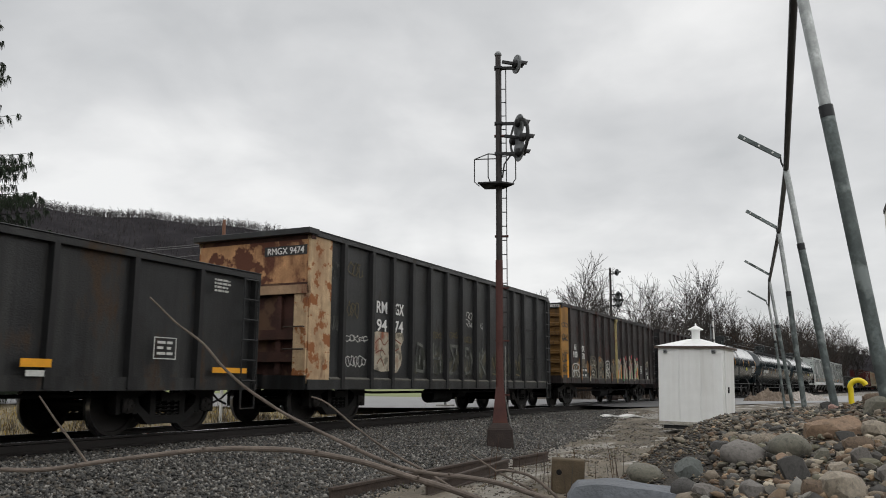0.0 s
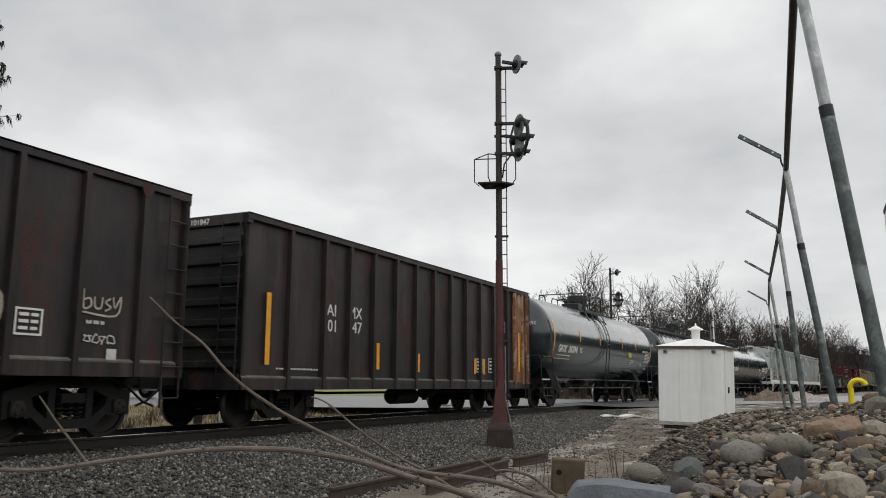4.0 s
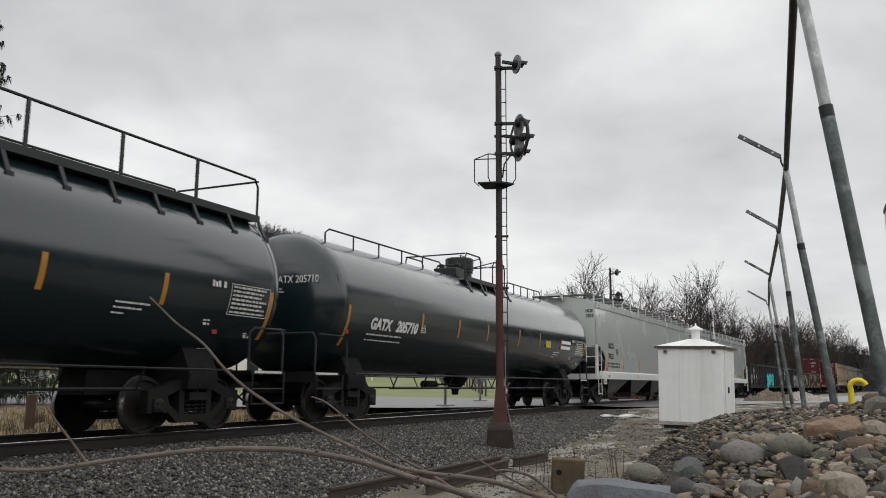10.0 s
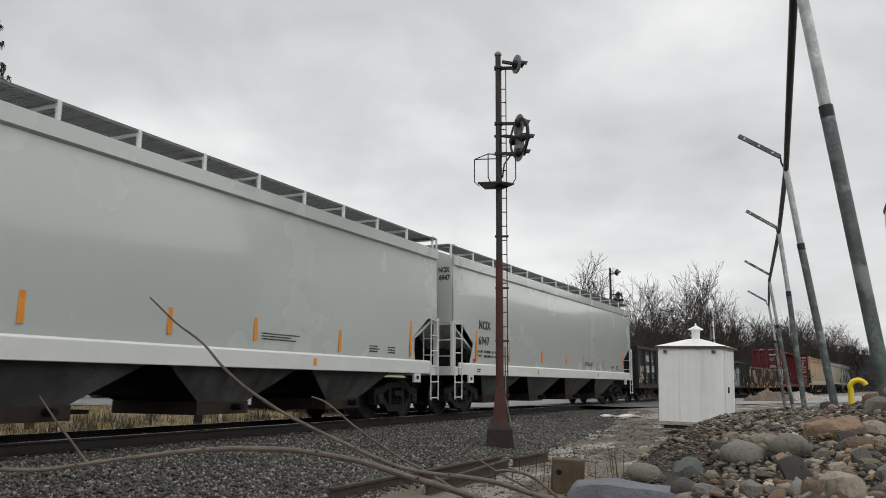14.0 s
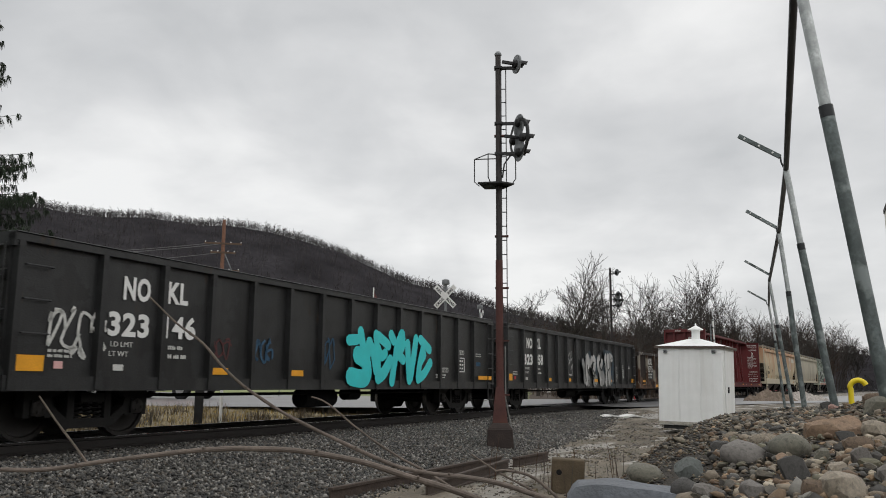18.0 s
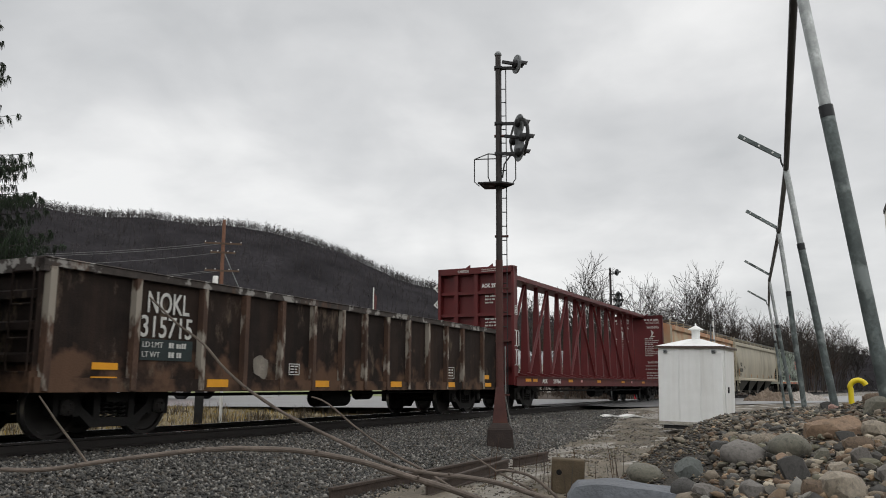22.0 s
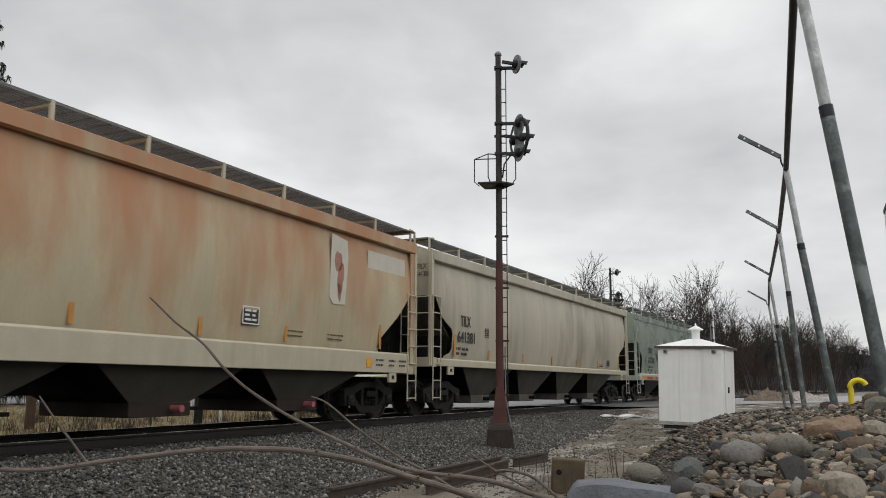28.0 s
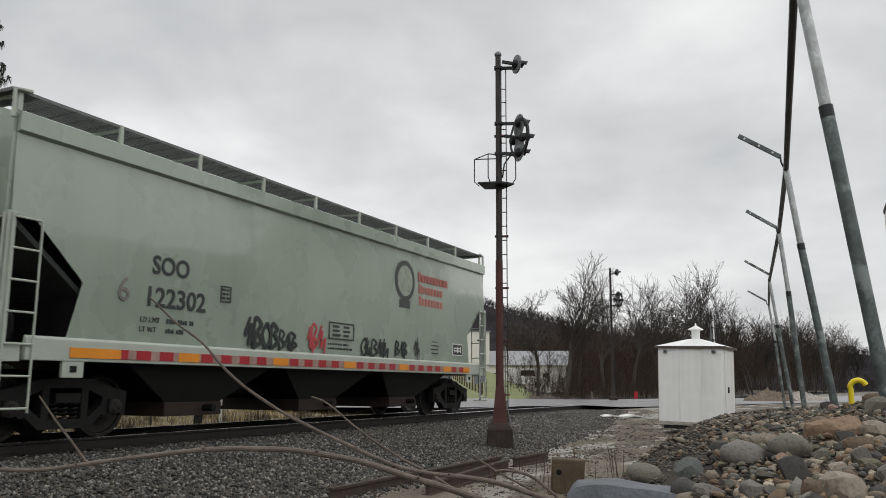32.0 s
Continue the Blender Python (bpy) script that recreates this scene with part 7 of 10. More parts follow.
    zt, zb, yt, yl = sill[0] + 0.06, 0.50, yb - 0.13, 0.98
    pitch = 2 * (h - bay_end) / (bays - 1)
    for k in range(bays):
        mid = -h + bay_end + pitch * k
        a0 = mid - (pitch * 0.46 if k else bay_end - 2.15)
        a1 = mid + (pitch * 0.46 if k < bays - 1 else bay_end - 2.15)
        b0, b1 = mid - 0.66, mid + 0.66
        v = [(a0, -yt, zt), (a1, -yt, zt), (a1, yt, zt), (a0, yt, zt), (b0, -yl, zb), (b1, -yl, zb), (b1, yl, zb), (b0, yl, zb)]
        bay = part("hopper_bay", Geo().add(v, [(0, 1, 2, 3), (7, 6, 5, 4), (0, 4, 5, 1), (2, 6, 7, 3), (1, 5, 6, 2), (3, 7, 4, 0)]), skin, car, "grimy painted hopper bay, darkened for shade under the car")
        # thin black plates put the shade between bays into the slopes' colour
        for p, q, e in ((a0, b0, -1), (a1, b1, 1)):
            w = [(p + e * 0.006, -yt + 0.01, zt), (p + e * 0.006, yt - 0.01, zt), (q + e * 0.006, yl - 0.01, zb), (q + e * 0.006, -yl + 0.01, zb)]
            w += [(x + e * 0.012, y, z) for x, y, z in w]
            part("slope_sheet", Geo().add(w, [(0, 1, 2, 3), (7, 6, 5, 4), (0, 4, 5, 1), (1, 5, 6, 2), (2, 6, 7, 3), (3, 7, 4, 0)]), void, bay, "slope sheet coloured black for the shade between bays")
        part("outlet_gate", Geo().box(b0 - 0.03, b1 + 0.03, -yl - 0.02, yl + 0.02, 0.27, zb), gate_paint or mat("rusty_dark_gate", (0.035, 0.024, 0.02), 0.8, vary=0.5, scale=3), car, "grimy outlet gate", bevel=0.012)
        part("gate_shaft", Geo().tube([(mid + 0.25, -1.22, 0.40), (mid + 0.25, -yl, 0.40)], 0.06, 10), knob or UNDER, car, "gate shaft end")
        part("gate_rail", Geo().box(b1 + 0.03, b1 + 0.75, -0.55, 0.55, 0.34, 0.40), UNDER, car)
    part("centre_sill", Geo().box(-h - 0.15, h + 0.15, -0.3, 0.3, 0.62, 1.0), UNDER, car)
    # running boards on brackets
    zb = eave + 0.27
    for s in (-1, 1):
        y0, y1 = s * (yb - 0.12), s * (yb - 0.72)
        g = Geo()
        for i in range(9):
            yy = y0 + (y1 - y0) * i / 8
            g.box(-h - 0.05, h + 0.05, yy - 0.012, yy + 0.012, zb, zb + 0.045)
        k = int(2 * h / 0.32)
        for i in range(k + 1):
            x = -h + 2 * h * i / k
            g.box(x - 0.01, x + 0.01, min(y0, y1), max(y0, y1), zb + 0.008, zb + 0.036)
        part("running_board", g, GRATE, car, "galvanised grating", smooth=0)
        for i in range(brackets + 1):
            x = -h + 0.06 + (2 * h - 0.12) * i / brackets
            part("board_bracket", Geo().box(x - 0.035, x + 0.035, min(s * (yb - 0.1), s * (yb - 0.14)), max(s * (yb - 0.1), s * (yb - 0.14)), eave - 0.03, zb + 0.05).box(x - 0.02, x + 0.02, min(y0, y1), max(y0, y1), zb - 0.04, zb), trim, car)
        # hatch covers in a row
    for i in range(6):
        x = -h + 1.6 + (2 * h - 3.2) * i / 5
        part("roof_hatch", Geo().lathe([(0.36, eave + 0.15), (0.36, eave + 0.27), (0.25, eave + 0.3), (0.02, eave + 0.31)], 14, "z", (x, 0, 0)), paint, car)
    for s in (-1, 1):
        part("cross_board", Geo().box(min(s * (h - 0.35), s * (h + 0.08)), max(s * (h - 0.35), s * (h + 0.08)), -yb + 0.1, yb - 0.1, zb, zb + 0.045), GRATE, car)
        e = s * (h + 0.06)
        if s < 0:
            part("roof_step", Geo().box(e - 0.42, e - 0.04, -0.05, 0.62, zb + 0.03, zb + 0.06), GRATE, car, "small grating step over the coupler")
            for q in (-0.03, 0.60):
                part("step_bracket", Geo().prism([(e - 0.40, zb + 0.03), (e, zb + 0.03), (e, zb - 0.26)], q - 0.02, q + 0.02, "y"), trim, car)
            part("step_rim", Geo().box(e - 0.46, e - 0.40, -0.08, 0.65, zb - 0.02, zb + 0.08), trim, car)
        part("roof_grab", Geo().tube([(e, -yb + 0.06, eave - 0.1), (e, -yb + 0.06, zb + 0.02), (e - s * 0.25, -yb + 0.06, zb + 0.05)], 0.03, 6), trim, car)
    return car, h


def build_hoppers():
    sk = skin_of(0.06, 1.42)
    for u0, u1, num in ((-16.95, 2.75, "7033"), (3.55, 23.25, "6947")):
        c, h = hopper(u0, u1, HOPWHITE, HOPTRIM, "pale grey covered hopper with black lettering and orange reflectors", 0.6, 0.55, bays=4, bay_end=3.75, brackets=13, bulge=0.06, cut=(2.50, 1.32, 1.99, 1.45), top_run=0.53, inset=0.13, dark_end=HOPWHITE, strut=HOPTRIM)
        letter(c, "NCIX", -8.0, 2.45, 0.24, DARKTEXT, y=sk, bold=0.008, w=0.82, spacing=1.12)
        letter(c, num, -8.02, 1.99, 0.24, DARKTEXT, y=sk, bold=0.008, w=0.78, spacing=1.1)
        letter(c, "NCIX", -h - 0.056, 3.92, 0.14, DARKTEXT, y=-1.06, rz=-90, bold=0.006, w=0.34)
        letter(c, num, -h - 0.056, 3.70, 0.14, DARKTEXT, y=-1.07, rz=-90, bold=0.006, w=0.34)
        bars_of_print(c, -h - 0.008, 3.36, 0.45, 7, DARKTEXT, y=-0.42, seed=3, end=True, h=0.045, gap=0.11)
        boxed_sign(c, -6.77, 2.18, 0.25, 0.27, DARKTEXT, y=sk, seed=1)
        letter(c, "LD LMT", -8.12, 1.75, 0.075, DARKTEXT, y=sk, w=0.44); letter(c, "LT WT", -8.12, 1.62, 0.075, DARKTEXT, y=sk, w=0.36)
        for z in (1.75, 1.62):
            bars_of_print(c, -7.58, z, 0.52, 1, DARKTEXT, y=sk, seed=int(z * 50), h=0.075); letter(c, "LB", -7.02, z, 0.075, DARKTEXT, y=sk, w=0.11)
            bars_of_print(c, -6.78, z, 0.40, 1, DARKTEXT, y=sk, seed=int(z * 60), h=0.075); letter(c, "KG", -6.34, z, 0.075, DARKTEXT, y=sk, w=0.13)
        bars_of_print(c, 2.4, 1.72, 1.2, 3, DARKTEXT, y=sk, seed=7, h=0.025, gap=0.05)
        bars_of_print(c, 6.3, 1.66, 0.45, 3, DARKTEXT, y=sk, seed=8, h=0.03, gap=0.06); bars_of_print(c, 7.15, 1.66, 0.4, 3, DARKTEXT, y=sk, seed=9, h=0.03, gap=0.06)
        for x, z0, z1 in ((-8.22, 1.5, 2.5), (-5.66, 1.56, 2.02), (-2.66, 1.57, 2.0), (0.0, 1.58, 2.0), (2.15, 1.58, 2.0), (5.0, 1.5, 1.95), (8.22, 1.5, 2.5)):
            panel(c, x, x + 0.10, z0, z1, ORANGE, y=sk)
        panel(c, -8.36, -8.22, 1.45, 1.56, REDREF, y=sk)
        panel(c, -3.2, -3.08, 1.18, 1.32, AMBER, y=-HALF - 0.012); panel(c, 4.0, 4.1, 1.18, 1.32, AMBER, y=-HALF - 0.012)
        bars_of_print(c, -h + 1.5, 1.24, 0.25, 2, DARKTEXT, y=-HALF - 0.012, seed=11)
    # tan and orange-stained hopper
    c, h = hopper(100.42, 120.24, HOPTAN, TANTRIM, "tan covered hopper stained orange-pink with a sprayed tag", 0.8, 0.5, eave=4.37, sill=(1.08, 1.55), bulge=0.15, cut=(3.02, 1.66, 1.82, 1.6), cut_line=[(1.55, 1.60), (1.66, 1.66), (1.82, 1.66), (2.42, 0.86), (3.02, 0.22)], bays=4, brackets=11, knob=mat("faded_pink_shaft_end", (0.42, 0.12, 0.13), 0.7, vary=0.2), bay_paint=mat("grimy_shaded_tan_bay", (0.075, 0.066, 0.055), 0.8, vary=0.3, scale=2, streak=0.6, streak_col=(0.06, 0.055, 0.045)), dark_end=mat("cavity_shade_paint", (0.10, 0.09, 0.075), 0.8, vary=0.3))
    sk = skin_of(0.15, 1.55, 4.37)
    yb = sk(1.9)
    letter(c, "TILX", -8.1, 2.5, 0.25, mat("faded_black_lettering", (0.12, 0.11, 0.085), 0.7, vary=0.3), y=sk(2.5) - 0.02, squeeze=0.8)
    letter(c, "620290", -8.2, 2.02, 0.24, MATS["faded_black_lettering"], y=sk(2.02) - 0.035, w=1.0)
    panel(c, 3.27, 3.77, 1.86, 2.21, mat("dark_panel", (0.03, 0.03, 0.03), 0.6), y=sk, name="data_panel")
    boxed_sign(c, 3.28, 1.87, 0.48, 0.33, WHITE, y=sk, seed=2)
    boxed_sign(c, -5.7, 2.2, 0.3, 0.3, MATS["faded_black_lettering"], y=sk, seed=5)
    for i, pts in enumerate((((-3.4, 1.55), (-3.3, 2.15), (-2.95, 2.15), (-3.0, 1.85), (-3.35, 1.8)), ((-3.3, 1.85), (-2.75, 1.5)), ((-2.65, 2.12), (-2.2, 1.55)), ((-2.75, 1.55), (-2.1, 2.15)), ((-1.55, 2.0), (-1.85, 2.05), (-1.95, 1.75), (-1.6, 1.65), (-1.9, 1.6), (-1.8, 1.4)))):
        g = Geo()
        for a, b in zip(pts, pts[1:]):
            g.bar((a[0], yb - 0.002, a[1]), (b[0], yb - 0.002, b[1]), 0.035, 0.006, (0, 1, 0))
        part("graffiti_stroke", g, mat("thin_grey_spray", (0.10, 0.085, 0.065), 0.7), c, smooth=0)
    panel(c, 7.52, 7.74, 1.20, 1.40, MATS["yellow_reflector"], y=-HALF - 0.014, name="paper_label")
    for x, q in ((8.55, 0.42), (7.95, 0.5), (9.05, 0.42)):
        bars_of_print(c, x, 1.34, q * 0.8, 2, MATS["faded_black_lettering"], y=-HALF - 0.012, seed=int(x * 9), h=0.045, gap=0.11)
    for x in (-8.0, -5.9, -2.6, -0.4, 2.2, 4.6, 8.2):
        panel(c, x, x + 0.09, 1.62, 2.03 if abs(x) < 7 else 2.5, mat("faded_orange_reflector", (0.55, 0.25, 0.05), 0.6, vary=0.2), y=sk)
    pale = mat("pale_patch_paint", (0.56, 0.54, 0.46), 0.6, vary=0.1, scale=3, streak=0.3, streak_col=(0.46, 0.36, 0.26))
    yp = sk(3.2)
    part("bare_patch", Geo().prism([(6.05, 3.98), (6.0, 2.62), (6.15, 2.48), (6.62, 2.5), (6.72, 3.5), (6.66, 3.9)], yp - 0.006, yp, "y"), pale, c, "pale repainted patch", smooth=0)
    blobs(c, [(6.33, 3.4, 0.12, 0.28), (6.42, 3.05, 0.13, 0.32), (6.38, 2.75, 0.06, 0.2)], mat("pink_stain", (0.40, 0.19, 0.14), 0.7, vary=0.3), y=yp - 0.008, name="stain", seed=4)
    panel(c, 7.6, 9.4, 3.30, 3.85, pale, y=sk, name="paint_patch")
    for x in (4.7, 6.1):
        bars_of_print(c, x, 2.0, 0.6, 4, MATS["faded_black_lettering"], y=sk, seed=int(x), h=0.03, gap=0.09)
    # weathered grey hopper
    c, h = hopper(121.23, 141.35, HOPGREY, TANTRIM, "weathered grey covered hopper with dark rain streaks", 0.5, 0.75, eave=4.37, sill=(1.30, 1.50), bulge=0.15, cut=(3.14, 1.32, 1.85, 1.55), cut_line=[(1.50, 0.86), (1.58, 0.92), (1.66, 1.20), (1.78, 1.33), (2.20, 1.30), (2.33, 1.24), (2.42, 1.0), (2.60, 0.62), (3.14, 0.21)], bays=4, brackets=11, gate_paint=mat("dusty_outlet_gate", (0.10, 0.094, 0.08), 0.8, vary=0.4, scale=3), bay_paint=mat("grimy_shaded_grey_bay", (0.07, 0.066, 0.056), 0.8, vary=0.5, scale=2, streak=0.6, streak_col=(0.02, 0.02, 0.018)), dark_end=MATS["cavity_shade_paint"])
    sk = skin_of(0.15, 1.50, 4.37)
    letter(c, "TILX", -8.31, 2.44, 0.30, DARKTEXT, y=sk(2.44) - 0.02, w=0.66, bold=0.006)
    letter(c, "641381", -8.46, 1.99, 0.30, DARKTEXT, y=sk(1.99) - 0.035, w=1.14, bold=0.006)
    letter(c, "TILX", -h - 0.056, 3.85, 0.14, DARKTEXT, y=-1.06, rz=-90, w=0.30); letter(c, "641381", -h - 0.056, 3.64, 0.14, DARKTEXT, y=-1.06, rz=-90, w=0.38)
    letter(c, "LD LMT", -8.57, 1.77, 0.085, DARKTEXT, y=sk(1.8) - 0.01, w=0.40); letter(c, "LT WT", -8.57, 1.63, 0.085, DARKTEXT, y=sk(1.66) - 0.01, w=0.34)
    bars_of_print(c, -8.1, 1.77, 0.44, 1, DARKTEXT, y=sk(1.8) - 0.01, seed=6, h=0.08); bars_of_print(c, -8.1, 1.63, 0.40, 1, DARKTEXT, y=sk(1.66) - 0.01, seed=16, h=0.08)
    boxed_sign(c, -6.6, 2.2, 0.28, 0.28, DARKTEXT, y=sk, seed=5); boxed_sign(c, 6.76, 1.65, 0.42, 0.28, DARKTEXT, y=sk, seed=6)
    panel(c, 6.79, 7.15, 1.67, 1.9, MATS["dark_panel"], y=sk, name="data_panel")
    for x, z1 in ((-8.66, 2.58), (-6.22, 1.95), (-3.4, 1.95), (-0.5, 1.95), (2.4, 1.95), (5.3, 1.95), (8.6, 2.5)):
        panel(c, x, x + 0.11, 1.56, z1, MATS["faded_orange_reflector"], y=sk)
    bars_of_print(c, 5.6, 1.75, 0.7, 3, DARKTEXT, y=sk, seed=8, h=0.03, gap=0.07)
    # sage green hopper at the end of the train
    c, h = hopper(142.83, 158.70, HOPGREEN, GREENTRIM, "sage green covered hopper with red and orange sill reflectors", 0.75, 0.45, eave=4.37, sill=(1.10, 1.42), cut=(2.96, 1.20, 2.21, 1.46), top_run=0.36, inset=0.1, bulge=0.06, bays=3, bay_end=4.1, brackets=9, bay_paint=mat("grimy_shaded_green_bay", (0.014, 0.015, 0.014), 0.7, vary=0.4, scale=2), dark_end=mat("shaded_green_slope", (0.03, 0.036, 0.034), 0.7, vary=0.2))
    sk = skin_of(0.06, 1.42, 4.37)
    yl = sk(3.2)
    letter(c, "SOO", -5.36, 2.50, 0.285, DARKTEXT, y=sk, bold=0.008, w=0.80)
    letter(c, "122302", -5.41, 1.99, 0.30, DARKTEXT, y=sk, bold=0.008, w=1.28)
    letter(c, "SOO", -h - 0.004, 3.75, 0.15, DARKTEXT, y=-0.55, rz=-90); letter(c, "122302", -h - 0.004, 3.5, 0.15, DARKTEXT, y=-0.5, rz=-90)
    bars_of_print(c, -h - 0.004, 3.25, 0.6, 7, DARKTEXT, y=-0.42, seed=3, end=True, h=0.045, gap=0.1)
    letter(c, "6", -6.02, 2.02, 0.36, mat("faded_maroon_lettering", (0.19, 0.17, 0.16), 0.7), y=sk)
    boxed_sign(c, -3.78, 2.2, 0.27, 0.28, DARKTEXT, y=sk, seed=1)
    letter(c, "LD LMT", -5.52, 1.74, 0.08, DARKTEXT, y=sk, w=0.40); letter(c, "LT WT", -5.52, 1.59, 0.08, DARKTEXT, y=sk, w=0.34)
    bars_of_print(c, -4.98, 1.74, 0.6, 1, DARKTEXT, y=sk, seed=6, h=0.075); bars_of_print(c, -4.98, 1.59, 0.38, 1, DARKTEXT, y=sk, seed=26, h=0.075)
    # sprayed tags: fat upright strokes and bowls
    def fat_tag(x, z, w, hh, n, wd, m, seed):
        rt = random.Random(seed)
        lines = []
        for k in range(n):
            a, q = x + w * k / n + rt.uniform(-0.06, 0.06), w / n * rt.uniform(1.1, 1.6)
            top = z + hh * rt.uniform(0.82, 1.0)
            kind = rt.randrange(3)
            if kind == 0:
                lines.append([(a, z), (a + q * 0.05, top), (a + q * 0.6, top - hh * 0.15), (a + q * 0.3, z + hh * 0.5), (a + q * 0.75, z + hh * 0.25), (a + q * 0.1, z + hh * 0.02)])
            elif kind == 1:
                lines.append([(a + q * 0.35, top), (a, z + hh * 0.5), (a + q * 0.3, z), (a + q * 0.7, z + hh * 0.4), (a + q * 0.4, top)])
            else:
                lines.append([(a + q * 0.3, top), (a, z + hh * 0.4), (a + q * 0.45, z + hh * 0.75), (a + q * 0.3, z + hh * 0.1), (a + q * 0.8, z + hh * 0.45), (a + q * 0.7, z - 0.05)])
        ribbons(c, "graffiti_tag", lines, wd, m, sk(z + hh / 2) - 0.004, curved=True)
    fat_tag(-3.07, 1.47, 0.95, 0.52, 4, 0.085, DARKTEXT, 5); fat_tag(-2.1, 1.46, 0.62, 0.36, 3, 0.055, DARKTEXT, 15)
    fat_tag(0.88, 1.44, 1.25, 0.42, 5, 0.06, DARKTEXT, 6); fat_tag(2.5, 1.5, 0.6, 0.34, 3, 0.06, DARKTEXT, 7); fat_tag(3.46, 1.48, 0.3, 0.5, 2, 0.03, DARKTEXT, 8)
    fat_tag(-1.13, 1.5, 0.58, 0.5, 3, 0.06, PINKP, 9)
    boxed_sign(c, -0.40, 1.74, 0.98, 0.36, DARKTEXT, y=sk, seed=9, t=0.026); bars_of_print(c, -0.39, 1.62, 0.95, 2, DARKTEXT, y=sk, seed=4, h=0.04, gap=0.09)
    # round emblem and three bars of red lettering, as plain shapes
    part("emblem", Geo().lathe([(0.50, yl - 0.003), (0.50, yl + 0.003)], 30, "y", (2.87, 0, 3.33)), mat("dark_emblem_ring", (0.055, 0.065, 0.06), 0.6, vary=0.2), c, "round grey emblem", smooth=0)
    part("emblem_face", Geo().lathe([(0.38, yl - 0.006), (0.38, yl)], 30, "y", (2.87, 0, 3.33)), mat("pale_emblem", (0.33, 0.37, 0.31), 0.6, vary=0.35, scale=9), c, smooth=0)
    part("emblem_base", Geo().box(2.6, 3.14, yl - 0.004, yl + 0.003, 2.66, 2.86), MATS["dark_emblem_ring"], c, smooth=0)
    for x, z, w, hh in ((3.58, 3.40, 1.7, 0.19), (3.6, 3.10, 1.38, 0.18), (3.62, 2.80, 1.48, 0.18)):
        g = Geo(); q = 0
        while q < w - 0.1:
            l = 0.13
            g.box(x + q, x + q + l, yl - 0.003, yl + 0.003, z, z + hh * (1.25 if q == 0 else 1.0))
            q += l + 0.045
        part("red_lettering", g, mat("faded_red_lettering", (0.42, 0.13, 0.11), 0.6, vary=0.2), c, smooth=0)
    ys = -HALF - 0.012
    panel(c, -6.80, 6.68, 1.15, 1.29, mat("grimy_pink_reflector", (0.36, 0.235, 0.20), 0.5, vary=0.3, scale=5, bump=0), y=ys + 0.003, name="reflector_strip", label="faded pink reflective strip")
    panel(c, -6.80, -5.91, 1.15, 1.29, ORANGE, y=ys); panel(c, 6.24, 6.68, 1.15, 1.29, ORANGE, y=ys)
    for x in (-5.90, -5.61, -5.14):
        panel(c, x, x + (0.13 if x < -5.8 else 0.29), 1.15, 1.29, REDREF, y=ys)
    for k in range(5):
        x = -4.73 + 2.43 * k
        panel(c, x, x + 0.47, 1.15, 1.29, ORANGE, y=ys)
        for j in range(4):
            if x + 0.52 + 0.48 * j < 6.0:
                panel(c, x + 0.52 + 0.48 * j, x + 0.79 + 0.48 * j, 1.15, 1.29, REDREF, y=ys)
    panel(c, 5.66, 6.32, 1.60, 1.93, WHITE, y=sk, name="data_panel"); boxed_sign(c, 5.70, 1.63, 0.58, 0.27, DARKTEXT, y=sk, seed=3, t=0.05)
    bars_of_print(c, 4.4, 1.9, 0.5, 4, DARKTEXT, y=sk, seed=5, h=0.03, gap=0.1)
    part("marker_lamp", Geo().lathe([(0.07, 0), (0.08, 0.05), (0.03, 0.08)], 10, "x", (h + 0.2, -0.5, 1.25)), REDREF, c)


build_hoppers()


